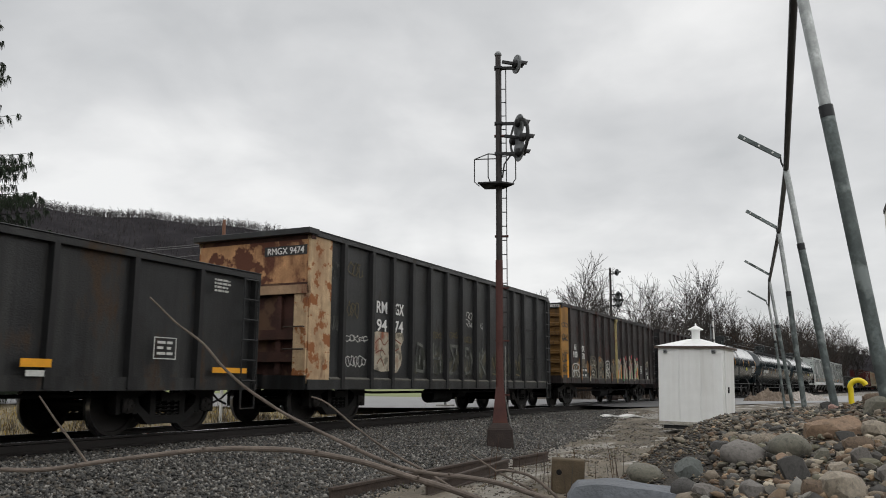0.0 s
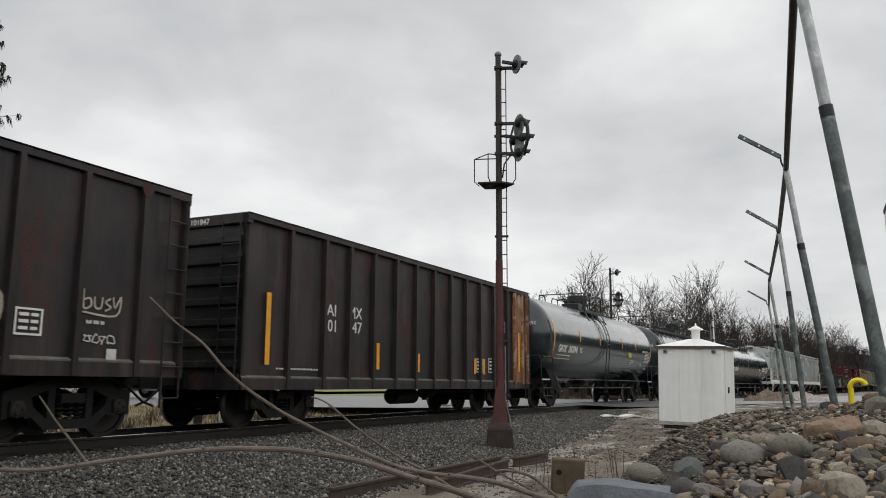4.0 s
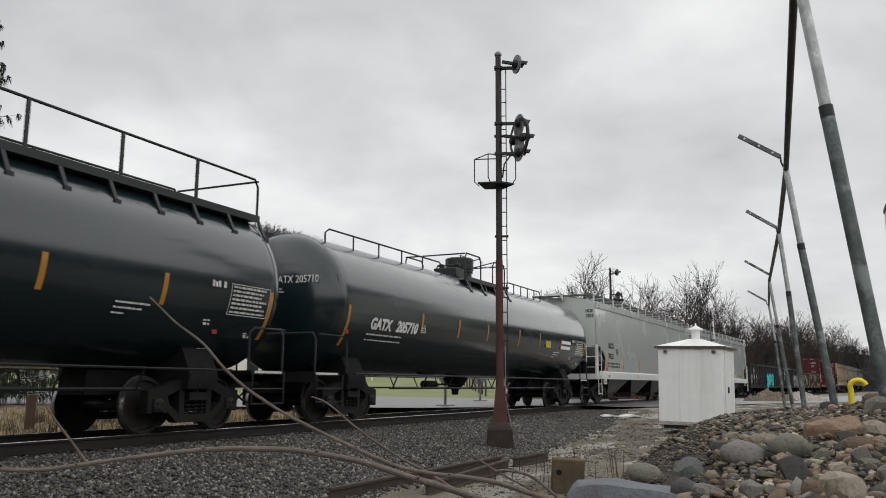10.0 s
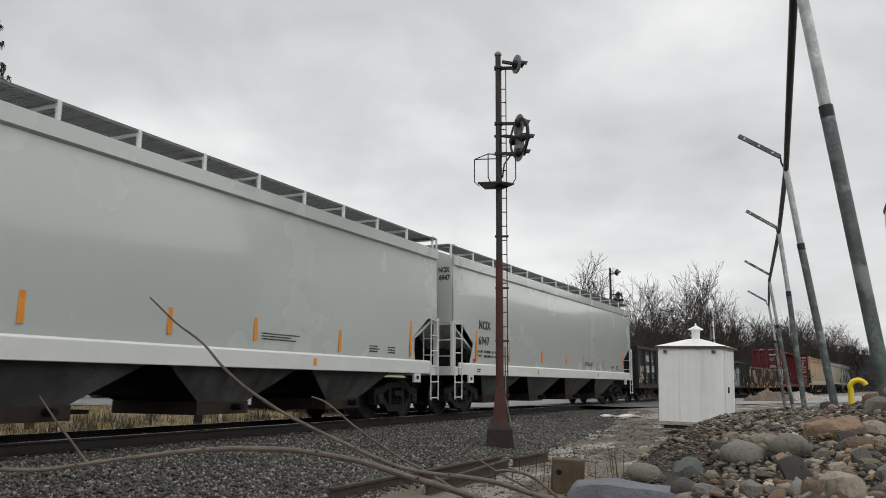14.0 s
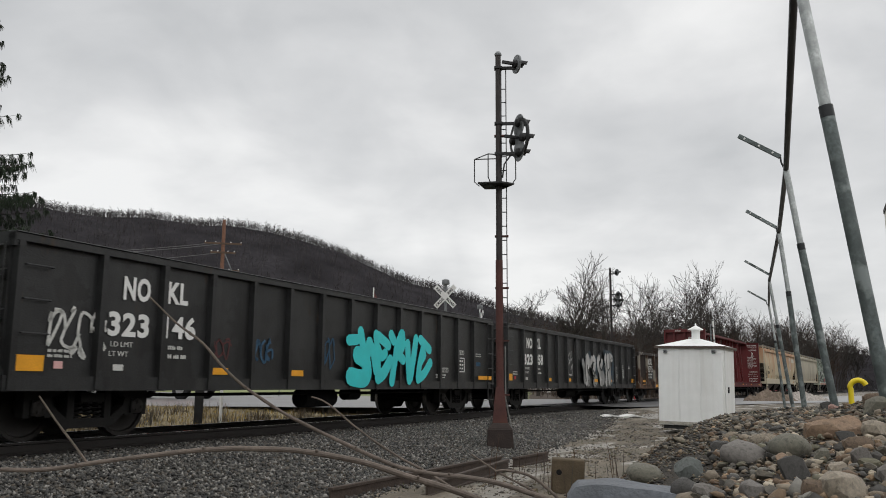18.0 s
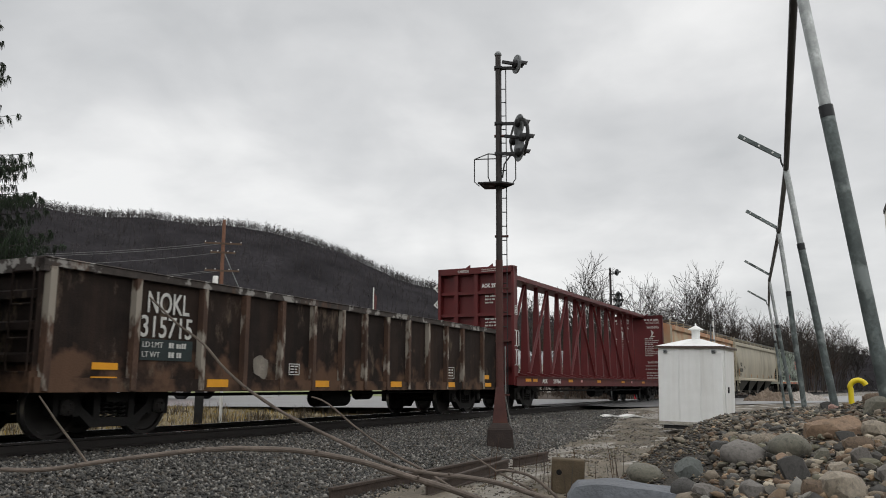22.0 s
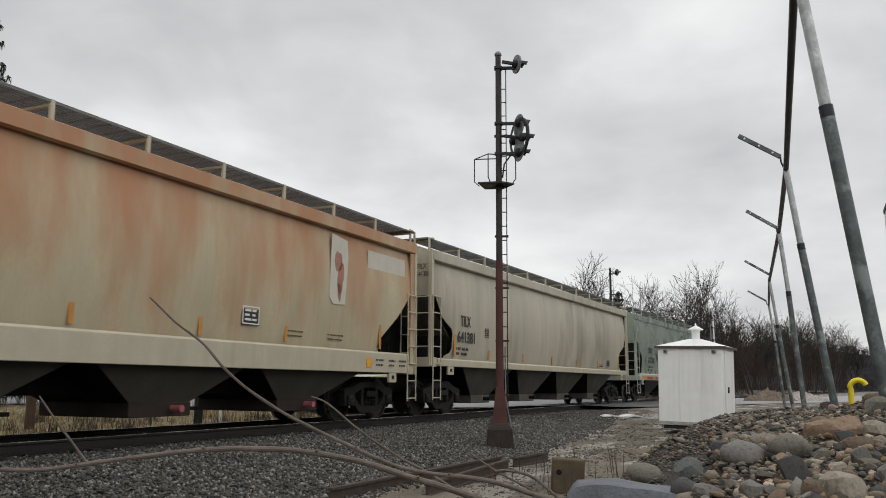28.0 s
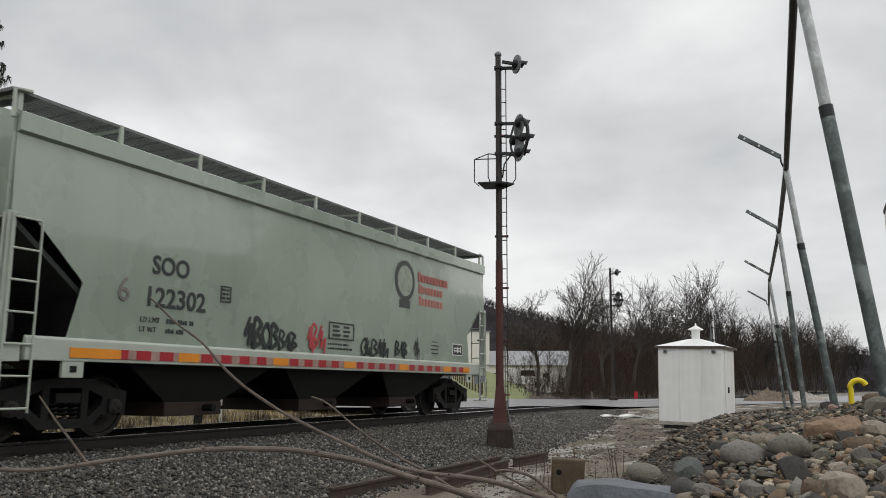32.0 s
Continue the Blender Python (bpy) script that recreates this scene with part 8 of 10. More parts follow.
# ---- centre-beam flat car ----
def build_centre_beam():
    c, h = new_car("centre_beam_car", 76.65, 98.78, "oxide red centre-beam flat car, empty, with tall bulkheads", 0.75, 0.8)
    zt, zd = 4.76, 1.10
    for s in (-1, 1):
        e = s * h
        a, b = min(e, e - s * 0.30), max(e, e - s * 0.30)
        bulk = part("bulkhead", Geo().box(min(e - s * 0.30, e - s * 0.24), max(e - s * 0.30, e - s * 0.24), -1.42, 1.42, zd, zt), REDCAR, c)
        for q in (-1.42, 1.42):
            part("bulkhead_post", Geo().prism([(a, q * 0.93), (b, q * 0.93), (b, q), (a, q)] if q < 0 else [(a, q), (b, q), (b, q * 0.93), (a, q * 0.93)], zd - 0.1, zt - 0.02, "z"), REDCAR, bulk, bevel=0.01)
        for z in (zd + 0.3, zd + 1.15, zd + 2.0, zd + 2.75):
            part("bulkhead_rail", Geo().box(min(e - s * 0.26, e - s * 0.08), max(e - s * 0.26, e - s * 0.08), -1.33, 1.33, z, z + 0.10), REDCAR, bulk)
        part("bulkhead_cap", Geo().box(a, b, -1.42, 1.42, zt - 0.22, zt), REDCAR, bulk, bevel=0.012)
        for q in (-0.75, 0.0, 0.75):
            part("bulkhead_stiffener", Geo().box(min(e - s * 0.26, e - s * 0.06), max(e - s * 0.26, e - s * 0.06), q - 0.07, q + 0.07, zd, zt - 0.2), REDCAR, bulk)
        for q in (-0.5, 0.35):
            part("lifting_lug", Geo().prism([(q - 0.1, zt), (q + 0.1, zt), (q - 0.1, zt + 0.12)], (a + b) / 2 - 0.02, (a + b) / 2 + 0.02, "x"), REDCAR, bulk)
        part("end_sill", Geo().box(min(e, e + s * 0.1), max(e, e + s * 0.1), -1.45, 1.45, 0.82, 1.1), REDCAR, c)
        add_truck(c, s * (h - 1.9))
    letter(c, "AOK 29766", -h - 0.005 - 0.0, 4.05, 0.13, WHITE, y=-0.25, rz=-90, bold=0.005, w=0.72)
    letter(c, "CAUTION", -h - 0.005, 4.60, 0.085, WORNWHITE, y=0.65, rz=-90, bold=0.003, w=0.42)
    bars_of_print(c, -h - 0.003, 4.66, 0.6, 2, WORNWHITE, y=-0.25, seed=3, end=True, h=0.03)
    for z, n, w in ((3.74, 3, 0.40), (2.97, 3, 0.62), (1.9, 1, 0.4)):
        bars_of_print(c, -h + 0.055, z, w, n, WORNWHITE, y=-0.35, seed=int(z * 10), end=True, h=0.05, gap=0.11)
    boxed_sign(c, -h + 0.05, 3.12, 0.22, 0.30, WHITE, y=-1.425, seed=2)
    letter(c, "C", -h + 0.105, 3.17, 0.14, WHITE, y=-1.43)
    # deck with its side sills
    part("deck", Geo().box(-h, h, -1.30, 1.30, zd - 0.08, zd), REDCAR, c)
    for s in (-1, 1):
        part("side_sill", Geo().box(-h, h, s * 1.45 - 0.05, s * 1.45 + 0.05, 0.79, zd - 0.02).box(-h, h, s * 1.45 - 0.12, s * 1.45 + 0.02, zd - 0.02, zd + 0.01), REDCAR, c)
        for k in range(14):
            x = -h + 1.2 + (2 * h - 2.4) * k / 13
            part("winch", Geo().tube([(x - 0.09, s * 1.42, 0.76), (x + 0.09, s * 1.42, 0.76)], 0.045, 8).box(x - 0.12, x - 0.09, s * 1.42 - 0.05, s * 1.42 + 0.05, 0.70, 0.82), UNDER, c)
    letter(c, "AOK", -8.72, 0.885, 0.145, WHITE, y=-1.506, bold=0.004, w=0.52)
    letter(c, "29766", -7.59, 0.885, 0.145, WHITE, y=-1.506, bold=0.004, w=0.8)
    for x, w, m in ((-10.3, 0.5, AMBER), (-9.6, 0.4, AMBER), (-5.9, 0.5, AMBER), (-2.2, 0.5, AMBER), (1.6, 0.5, AMBER), (5.4, 0.5, AMBER), (9.3, 0.5, AMBER), (-4.4, 0.2, PINKREF), (3.3, 0.2, PINKREF)):
        panel(c, x, x + w, 0.93, 1.03, m, y=-1.505)
    boxed_sign(c, 9.9, 0.8, 0.35, 0.34, WHITE, y=-1.52, seed=4)
    # the centre beam: tapered posts, tube diagonals and a wide top plate
    part("top_chord", Geo().box(-h + 0.3, h - 0.3, -0.40, 0.40, zt - 0.10, zt - 0.04).box(-h + 0.3, h - 0.3, -0.42, -0.37, zt - 0.12, zt + 0.04).box(-h + 0.3, h - 0.3, 0.37, 0.42, zt - 0.12, zt + 0.04), REDCAR, c)
    xs = [0.83 + 1.228 * k for k in range(-9, 8)]
    v = [(sx * a, sy * b, z) for a, b, z in ((0.105, 0.18, zd), (0.05, 0.07, zt - 0.08)) for sx, sy in ((-1, -1), (1, -1), (1, 1), (-1, 1))]
    pm = Geo().add(v, [(3, 2, 1, 0), (4, 5, 6, 7), (0, 1, 5, 4), (1, 2, 6, 5), (2, 3, 7, 6), (3, 0, 4, 7)]).mesh("beam_post", REDCAR, 20)
    for x in xs:
        link("beam_post", pm, c, (x, 0, 0))
        part("post_bracket", Geo().prism([(-1.3, zd), (-0.55, zd), (-0.55, zd + 0.18)], x - 0.05, x + 0.05, "x"), REDCAR, c)
        for q in (-0.26, 0.26):
            part("chord_hole", Geo().tube([(x + 0.6, q, zt - 0.106), (x + 0.6, q, zt - 0.102)], 0.045, 10), SIGNWHITE, c)
    for k in range(4):
        x = xs[1 + 2 * k]
        part("diagonal", Geo().tube([(x - 0.1, -0.2, zd + 0.1), (x + 2.1, -0.11, zt - 0.2)], 0.062, 8), REDCAR, c)
        x = xs[8 + 2 * k]
        part("diagonal", Geo().tube([(x, -0.11, zt - 0.2), (min(x + 2.2, h - 0.4), -0.2, zd + 0.1)], 0.062, 8), REDCAR, c)
    # warnings on the inner face of the far bulkhead, beside the beam
    xf = h - 0.305
    for y0 in (-0.42, 1.28):
        letter(c, "INSTRUCTIONS", xf, 4.30, 0.11, WORNWHITE, y=y0 - 0.08, rz=-90, w=0.75)
        letter(c, "WARNING", xf, 4.02, 0.15, WORNWHITE, y=y0 - 0.12, rz=-90, w=0.68)
        letter(c, "WARNING", xf, 2.06, 0.14, WORNWHITE, y=y0 - 0.12, rz=-90, w=0.68)
        bars_of_print(c, xf, 4.47, 0.9, 1, WORNWHITE, y=y0, seed=31, end=True, h=0.09)
        for k in range(12):
            z = 3.42 - 0.105 * k
            bars_of_print(c, xf, z if k < 10 else 1.9 - 0.18 * (k - 10), 0.9 if k % 3 else 0.6, 1, WORNWHITE, y=y0, seed=33 + k, end=True, h=0.07 if k in (0, 3) else 0.045)
        bars_of_print(c, xf, 1.5, 0.8, 3, WORNWHITE, y=y0 - 0.05, seed=50, end=True, h=0.06, gap=0.14)
        blobs_end = Geo().prism([(y0 - 0.35, 3.95), (y0 - 0.52, 3.8), (y0 - 0.42, 3.62), (y0 - 0.62, 3.56), (y0 - 0.3, 3.52), (y0 - 0.4, 3.7)], xf - 0.002, xf + 0.002, "x")
        part("warning_symbol", blobs_end, WORNWHITE, c, smooth=0)
    for x in (-11.06, -10.86):
        for z0, z1 in ((2.08, 2.6), (1.46, 1.97)):
            part("grab_iron", Geo().tube([(x, -1.44, z0), (x, -1.50, z0 + 0.02), (x, -1.50, z1 - 0.02), (x, -1.44, z1)], 0.016, 6), WHITE, c, "white grab iron")
    under_frame(c, h, 0.95)
    part("truss_rod", Geo().tube([(-h + 3, -1.2, 0.85), (-h + 5, -1.2, 0.62), (h - 5, -1.2, 0.62), (h - 3, -1.2, 0.85)], 0.03, 6), UNDER, c)
    for k in range(7):
        x = -h + 4.6 + (2 * h - 9.2) * k / 6
        part("hanger", Geo().bar((x, -1.2, 0.6), (x, -1.2, 0.98), 0.05, 0.04), UNDER, c)


build_centre_beam()


# ---- signals, cabinet and pipe frame beside the track ----
def signal_head(parent, at, n_az, r, lamps, big):
    """A round signal back with hooded lamps; n_az: the heading, in degrees, in which it shows."""
    m = Matrix.Translation(at) @ Euler((0, 0, radians(n_az))).to_matrix().to_4x4()
    if big:
        ring = Geo()
        k = 40
        for i in range(k):
            a = 2 * math.pi * i / k
            for rr, xx in ((r, -0.012), (r, 0.03), (r * 0.82, 0.0), (r * 0.82, -0.012)):
                ring.v.append((xx, rr * math.cos(a), rr * math.sin(a)))
        ring.f = [(i * 4 + j, i * 4 + (j + 1) % 4, ((i + 1) % k) * 4 + (j + 1) % 4, ((i + 1) % k) * 4 + j) for i in range(k) for j in range(4)]
        disc = part("signal_disc", ring, IRON, parent)
        disc.matrix_basis = m
        part("disc_web", Geo().lathe([(0.25, -0.01), (0.25, 0.005)], 20, "x", (0, 0, r * 0.62)).lathe([(0.25, -0.011), (0.25, 0.004)], 20, "x", (0, 0, -r * 0.62)).box(-0.01, 0.004, -0.17, 0.17, -r * 0.7, r * 0.7), SIGGREY, disc)
    else:
        disc = part("signal_disc", Geo().lathe([(r, -0.012), (r, 0.02), (r * 0.9, 0.0), (0.02, 0.0)], 28, "x"), SIGGREY, parent)
        disc.matrix_basis = m
    for y, z in lamps:
        part("lamp_case", Geo().lathe([(0.05, -0.09), (0.085, -0.07), (0.10, 0.01)], 14, "x", (0, y, z)), IRON, disc)
        g = Geo()
        n = 12
        for i in range(n + 1):
            a = math.pi * (i / n) * 1.15 - 0.24
            ln = 0.27 * (0.72 + 0.28 * math.sin(max(0, min(math.pi, a))))
            for rr, x in ((0.10, 0.0), (0.10, ln)):
                g.v.append((x, y + rr * math.cos(a), z + rr * math.sin(a)))
        g.f = [(2 * i, 2 * i + 1, 2 * i + 3, 2 * i + 2) for i in range(n)]
        hood = part("hood", g, IRON, disc)
        s = hood.modifiers.new("thickness", "SOLIDIFY"); s.thickness = 0.006
        part("lens", Geo().lathe([(0.085, 0.0), (0.06, 0.02), (0.01, 0.028)], 14, "x", (0, y, z)), GLASS, disc)
    part("bracket", Geo().box(-0.34, -0.01, -0.03, 0.03, -0.03, 0.03), IRON, disc)
    return disc


def signal_mast(x, y, z0, z1, rz, label, full=True):
    sm = thing("signal_mast", label, "railway signal", at=Matrix.Translation((x, y, 0)) @ Euler((0, 0, radians(rz))).to_matrix().to_4x4())
    dark = mat("dark_mast_paint", (0.030, 0.024, 0.023), 0.6, vary=0.4, scale=5, rust=0.2, rust_col=(0.05, 0.022, 0.018), bump=0.15)
    part("mast", Geo().tube([(0, 0, z0 + 0.3), (0, 0, 3.4)], [0.085, 0.075], 14), MAST if full else dark, sm, "rust-red painted steel mast" if full else "dark steel mast")
    part("upper_mast", Geo().tube([(0, 0, 3.36), (0, 0, z1)], [0.064, 0.060], 14), dark, sm, "dark upper length of the mast")
    part("mast_cap", Geo().lathe([(0.075, z1), (0.08, z1 + 0.04), (0.04, z1 + 0.09), (0.01, z1 + 0.1)], 12, "z"), SIGGREY, sm, "grey cap")
    part("flared_foot", Geo().add(*frustum(0.155, 0.082, z0 + 0.56, z0 + 1.30)), MAST if full else MATS["dark_mast_paint"], sm, "flared rusty foot")
    part("base", Geo().prism([(0.34 * math.cos(radians(22.5 + 45 * k)), 0.34 * math.sin(radians(22.5 + 45 * k))) for k in range(8)], z0 - 0.08, z0 + 0.04, "z").add(*frustum(0.27, 0.255, z0 + 0.04, z0 + 0.46)).add(*frustum(0.25, 0.16, z0 + 0.46, z0 + 0.58)), mat("dark_rusty_casting", (0.042, 0.030, 0.026), 0.85, vary=0.4, scale=6, bump=0.4), sm, "dark rusty iron base", bevel=0.015)
    if full:
        part("conduit", Geo().tube([(0.115, 0.02, 1.6), (0.115, 0.02, z0 + 1.05), (0.20, 0.02, z0 + 0.62), (0.30, 0.03, z0 + 0.1), (0.33, 0.03, z0 - 0.1)], 0.016, 6), mat("pale_conduit", (0.20, 0.20, 0.19), 0.6, vary=0.3, bump=0.05), sm, "pale cable conduit down the foot")
    lad = Geo()
    for q in (0.06, 0.165):
        lad.tube([(q, 0.10, z0 + 0.5 if full else 0.5), (q, 0.08, z1 - 0.25)], 0.011, 6)
    n = int((z1 - z0 - 0.9) / 0.305)
    for i in range(n):
        z = z0 + 0.7 + 0.305 * i
        lad.tube([(0.06, 0.095, z), (0.165, 0.095, z)], 0.011, 5)
    part("ladder", lad, IRON, sm)
    for i in range(int((z1 - 1) / 1.1)):
        part("ladder_bracket", Geo().box(-0.09, 0.20, -0.02, 0.10, 0.6 + i * 1.1, 0.63 + i * 1.1), MAST, sm)
    zp = z1 - 2.93
    part("platform", Geo().prism([(-0.44, -0.25), (0.05, -0.32), (0.33, -0.12), (0.1, 0.30), (-0.30, 0.30)], zp, zp + 0.03, "z"), IRON, sm)
    rail = Geo()
    pts = [(-0.52, 0.1), (-0.22, -0.32), (0.36, -0.14)]
    for (a, b), (c, d) in zip(pts, pts[1:]):
        rail.tube([(a, b, zp + 0.62), (c, d, zp + 0.62)], 0.012, 6)
    rail.tube([(-0.52, 0.1, zp + 0.62), (0.05, 0.2, zp + 0.66)], 0.012, 6)
    for a, b in pts:
        rail.tube([(a, b, zp + 0.62), (a * 1.0, b, zp + 0.12), (a * 0.8, b * 0.8, zp + 0.02)], 0.012, 6)
    part("platform_railing", rail, IRON, sm)
    az = -44.5 - rz
    h1 = signal_head(sm, (0.40, -0.02, z1 - 0.21), az, 0.205, [(0, 0.0)], False)
    h2 = signal_head(sm, (0.44, 0.0, z1 - 1.87), az, 0.44, [(0.0, 0.33), (0.0, -0.33), (0.26, 0.0), (-0.20, -0.05)], True)
    for z in (z1 - 0.29, z1 - 1.55, z1 - 2.22):
        part("head_arm", Geo().box(-0.08, 0.42, -0.03, 0.03, z - 0.03, z + 0.03).box(-0.085, 0.085, -0.085, 0.085, z - 0.022, z + 0.022), IRON, sm)
    part("strut", Geo().tube([(0.08, 0, z1 - 2.75), (0.12, 0, z1 - 2.45), (0.3, 0, z1 - 2.2)], 0.018, 6), IRON, sm)
    return sm


def frustum(a, b, z0, z1):
    v = [(x * s, y * s, z) for s, z in ((a, z0), (b, z1)) for x, y in ((-1, -1), (1, -1), (1, 1), (-1, 1))]
    return v, [(3, 2, 1, 0), (4, 5, 6, 7), (0, 1, 5, 4), (1, 2, 6, 5), (2, 3, 7, 6), (3, 0, 4, 7)]


signal_mast(15.985, 5.99, -0.52, 7.93, -69.5, "tall rust-red railway signal mast with ladder and hooded lamps")
signal_mast(48.75, 11.15, -0.35, 7.75, -77, "distant dark railway signal mast behind the track", full=False)


def build_cabinet():
    cab = thing("relay_cabinet", "white-painted steel relay cabinet with a pyramid roof and vent", "cabinet", at=Matrix.Translation((23.38, 2.41, -0.37)) @ Euler((0, radians(0.0), radians(90 - 5.3))).to_matrix().to_4x4() @ Euler((radians(0), radians(-1.2), 0)).to_matrix().to_4x4())
    # local x runs along the wide face to its far corner, local y towards the camera is negative
    w, d, h = 1.74, 1.60, 2.22
    part("body", Geo().box(0, w, -d, 0, 0.10, h), CABPAINT, cab, bevel=0.015)
    for k in range(3):
        part("door_panel", Geo().box(0.02 + k * w / 3, (k + 1) * w / 3 - 0.015, 0.0, 0.022, 0.13, h - 0.03), CABPAINT, cab, bevel=0.006)
    part("side_door", Geo().box(-0.022, 0.0, -d + 0.3, -0.25, 0.2, h - 0.08), CABPAINT, cab, bevel=0.006)
    part("lock", Geo().box(-0.05, -0.02, -0.62, -0.52, 1.0, 1.16), IRON, cab, "dark lock")
    part("plinth", Geo().box(0.12, w - 0.12, -d + 0.1, -0.06, 0.0, 0.10), IRON, cab)
    o = 0.07
    v = [(-o, -d - o, h), (w + o, -d - o, h), (w + o, o, h), (-o, o, h), (-o, -d - o, h + 0.03), (w + o, -d - o, h + 0.03), (w + o, o, h + 0.03), (-o, o, h + 0.03)]
    c = 0.16
    v += [(w / 2 + sx * c, -d / 2 + sy * c, h + 0.26) for sx, sy in ((-1, -1), (1, -1), (1, 1), (-1, 1))]
    f = [(3, 2, 1, 0), (0, 1, 5, 4), (1, 2, 6, 5), (2, 3, 7, 6), (3, 0, 4, 7), (4, 5, 9, 8), (5, 6, 10, 9), (6, 7, 11, 10), (7, 4, 8, 11), (8, 9, 10, 11)]
    part("roof", Geo().add(v, f), CABPAINT, cab)
    vx, vy = w / 2, -d / 2
    vent = part("roof_vent", Geo().lathe([(0.145, h + 0.2), (0.115, h + 0.26), (0.115, h + 0.52)], 18, "z", (vx, vy, 0)), CABPAINT, cab, "white sheet-steel vent stem")
    part("vent_cap", Geo().lathe([(0.10, h + 0.50), (0.215, h + 0.525), (0.205, h + 0.545), (0.03, h + 0.635), (0.012, h + 0.70), (0.004, h + 0.705)], 18, "z", (vx, vy, 0)), CABPAINT, vent, "shallow conical cap")
    part("roof_lip", Geo().box(-o - 0.012, w + o + 0.012, o - 0.01, o + 0.014, h - 0.035, h + 0.032).box(-o - 0.014, -o + 0.01, -d - o, o, h - 0.035, h + 0.032), mat("weathered_roof_edge", (0.10, 0.075, 0.062), 0.7, vary=0.4, scale=6, bump=0.2), cab, "dark weathered roof edge")
    for x in (0.22, w - 0.22):
        lamp = part("bracket", Geo().box(x - 0.05, x + 0.05, 0.022, 0.085, h - 0.17, h - 0.07), SIGGREY, cab, "small grey bracket under the eave", bevel=0.01)
        part("bolt", Geo().tube([(x, 0.08, h - 0.12), (x, 0.105, h - 0.12)], 0.022, 8), IRON, lamp)
    part("grime_band", Geo().box(0.0, w, 0.0225, 0.0245, 0.13, 0.20), mat("splashed_mud_on_paint", (0.42, 0.40, 0.35), 0.8, vary=0.5, scale=9, bump=0.1), cab, "mud-splashed foot of the doors")
    tall = thing("marker_pole", "slim white marker pole standing behind the cabinet", "pole", at=Matrix.Translation((27.9, 3.15, -0.42)))
    part("pole", Geo().tube([(0, 0, 0), (0, 0, 3.22)], 0.024, 10), SIGGREY, tall)
    part("marker_strip", Geo().tube([(0, -0.10, 2.62), (0, -0.085, 3.32)], 0.022, 8), SIGNWHITE, tall, "white strip beside the pole top")
    part("clamp", Geo().box(-0.02, 0.02, -0.12, 0.03, 2.68, 2.73).box(-0.02, 0.02, -0.11, 0.03, 3.08, 3.13), IRON, tall)


build_cabinet()


def build_pipe_frame():
    fr = thing("pipe_frame", "row of leaning galvanised pipe posts with top rail and arms", "pipe frame")
    posts = [((6.29, -0.525, -0.308), (6.29, -0.156, 2.81), (6.29, -0.022, 3.938), 0.049), ((11.2, -0.274, -0.45), (11.2, 0.124, 2.607), (11.2, 0.237, 3.587), 0.046),
             ((15.5, 0.214, -0.455), (15.5, 0.418, 2.459), (15.5, 0.509, 3.533), 0.045), ((21.98, 0.571, -0.361), (21.98, 0.887, 2.328), (21.98, 1.015, 3.435), 0.044), ((29.97, 1.095, -0.34), (29.97, 1.31, 2.347), (29.97, 1.448, 3.557), 0.044)]
    for a, b, c, r in posts:
        a, b, c = Vector(a), Vector(b), Vector(c)
        p = part("post", Geo().tube([a, b], r, 14), PIPE, fr, "dull grey-green lower pipe")
        part("upper_pipe", Geo().tube([b, c], r * 0.84, 14), GALV, p, "bright galvanised upper pipe")
        part("sleeve", Geo().tube([b + (a - b).normalized() * 0.09, b], r * 1.02, 14), BLKPIPE, p, "dark coupling")
    tops = [Vector(p[2]) for p in posts]
    for a, b in zip(tops, tops[1:]):
        part("top_rail", Geo().tube([a, b], 0.034, 12), BLKPIPE, fr, "black iron pipe")
    part("top_rail", Geo().tube([tops[0] + (tops[0] - tops[1]) * 0.6, tops[0]], 0.034, 12), BLKPIPE, fr, "black iron pipe")
    for a, b in (((11.18, 0.79, 4.097), (11.18, 0.294, 3.754)), ((15.48, 1.034, 3.947), (15.48, 0.546, 3.603)), ((21.96, 1.568, 3.966), (21.96, 1.012, 3.59)), ((29.95, 2.1, 4.066), (29.95, 1.52, 3.693))):
        arm = part("arm", Geo().bar(a, b, 0.04, 0.058), PIPE, fr, "drilled angle-iron arm", bevel=0.006)
        va, vb = Vector(a), Vector(b)
        for t in (0.15, 0.5, 0.82):
            q = va.lerp(vb, t)
            part("bolt_hole", Geo().tube([q + Vector((-0.03, 0, 0)), q + Vector((-0.026, 0, 0))], 0.014, 8), SIGNWHITE, arm)
        part("tie_wire", Geo().tube([vb, vb + Vector((0, -0.005, -0.07)), vb + Vector((0, -0.03, -0.14))], 0.012, 6), BLKPIPE, arm)
    return fr


build_pipe_frame()


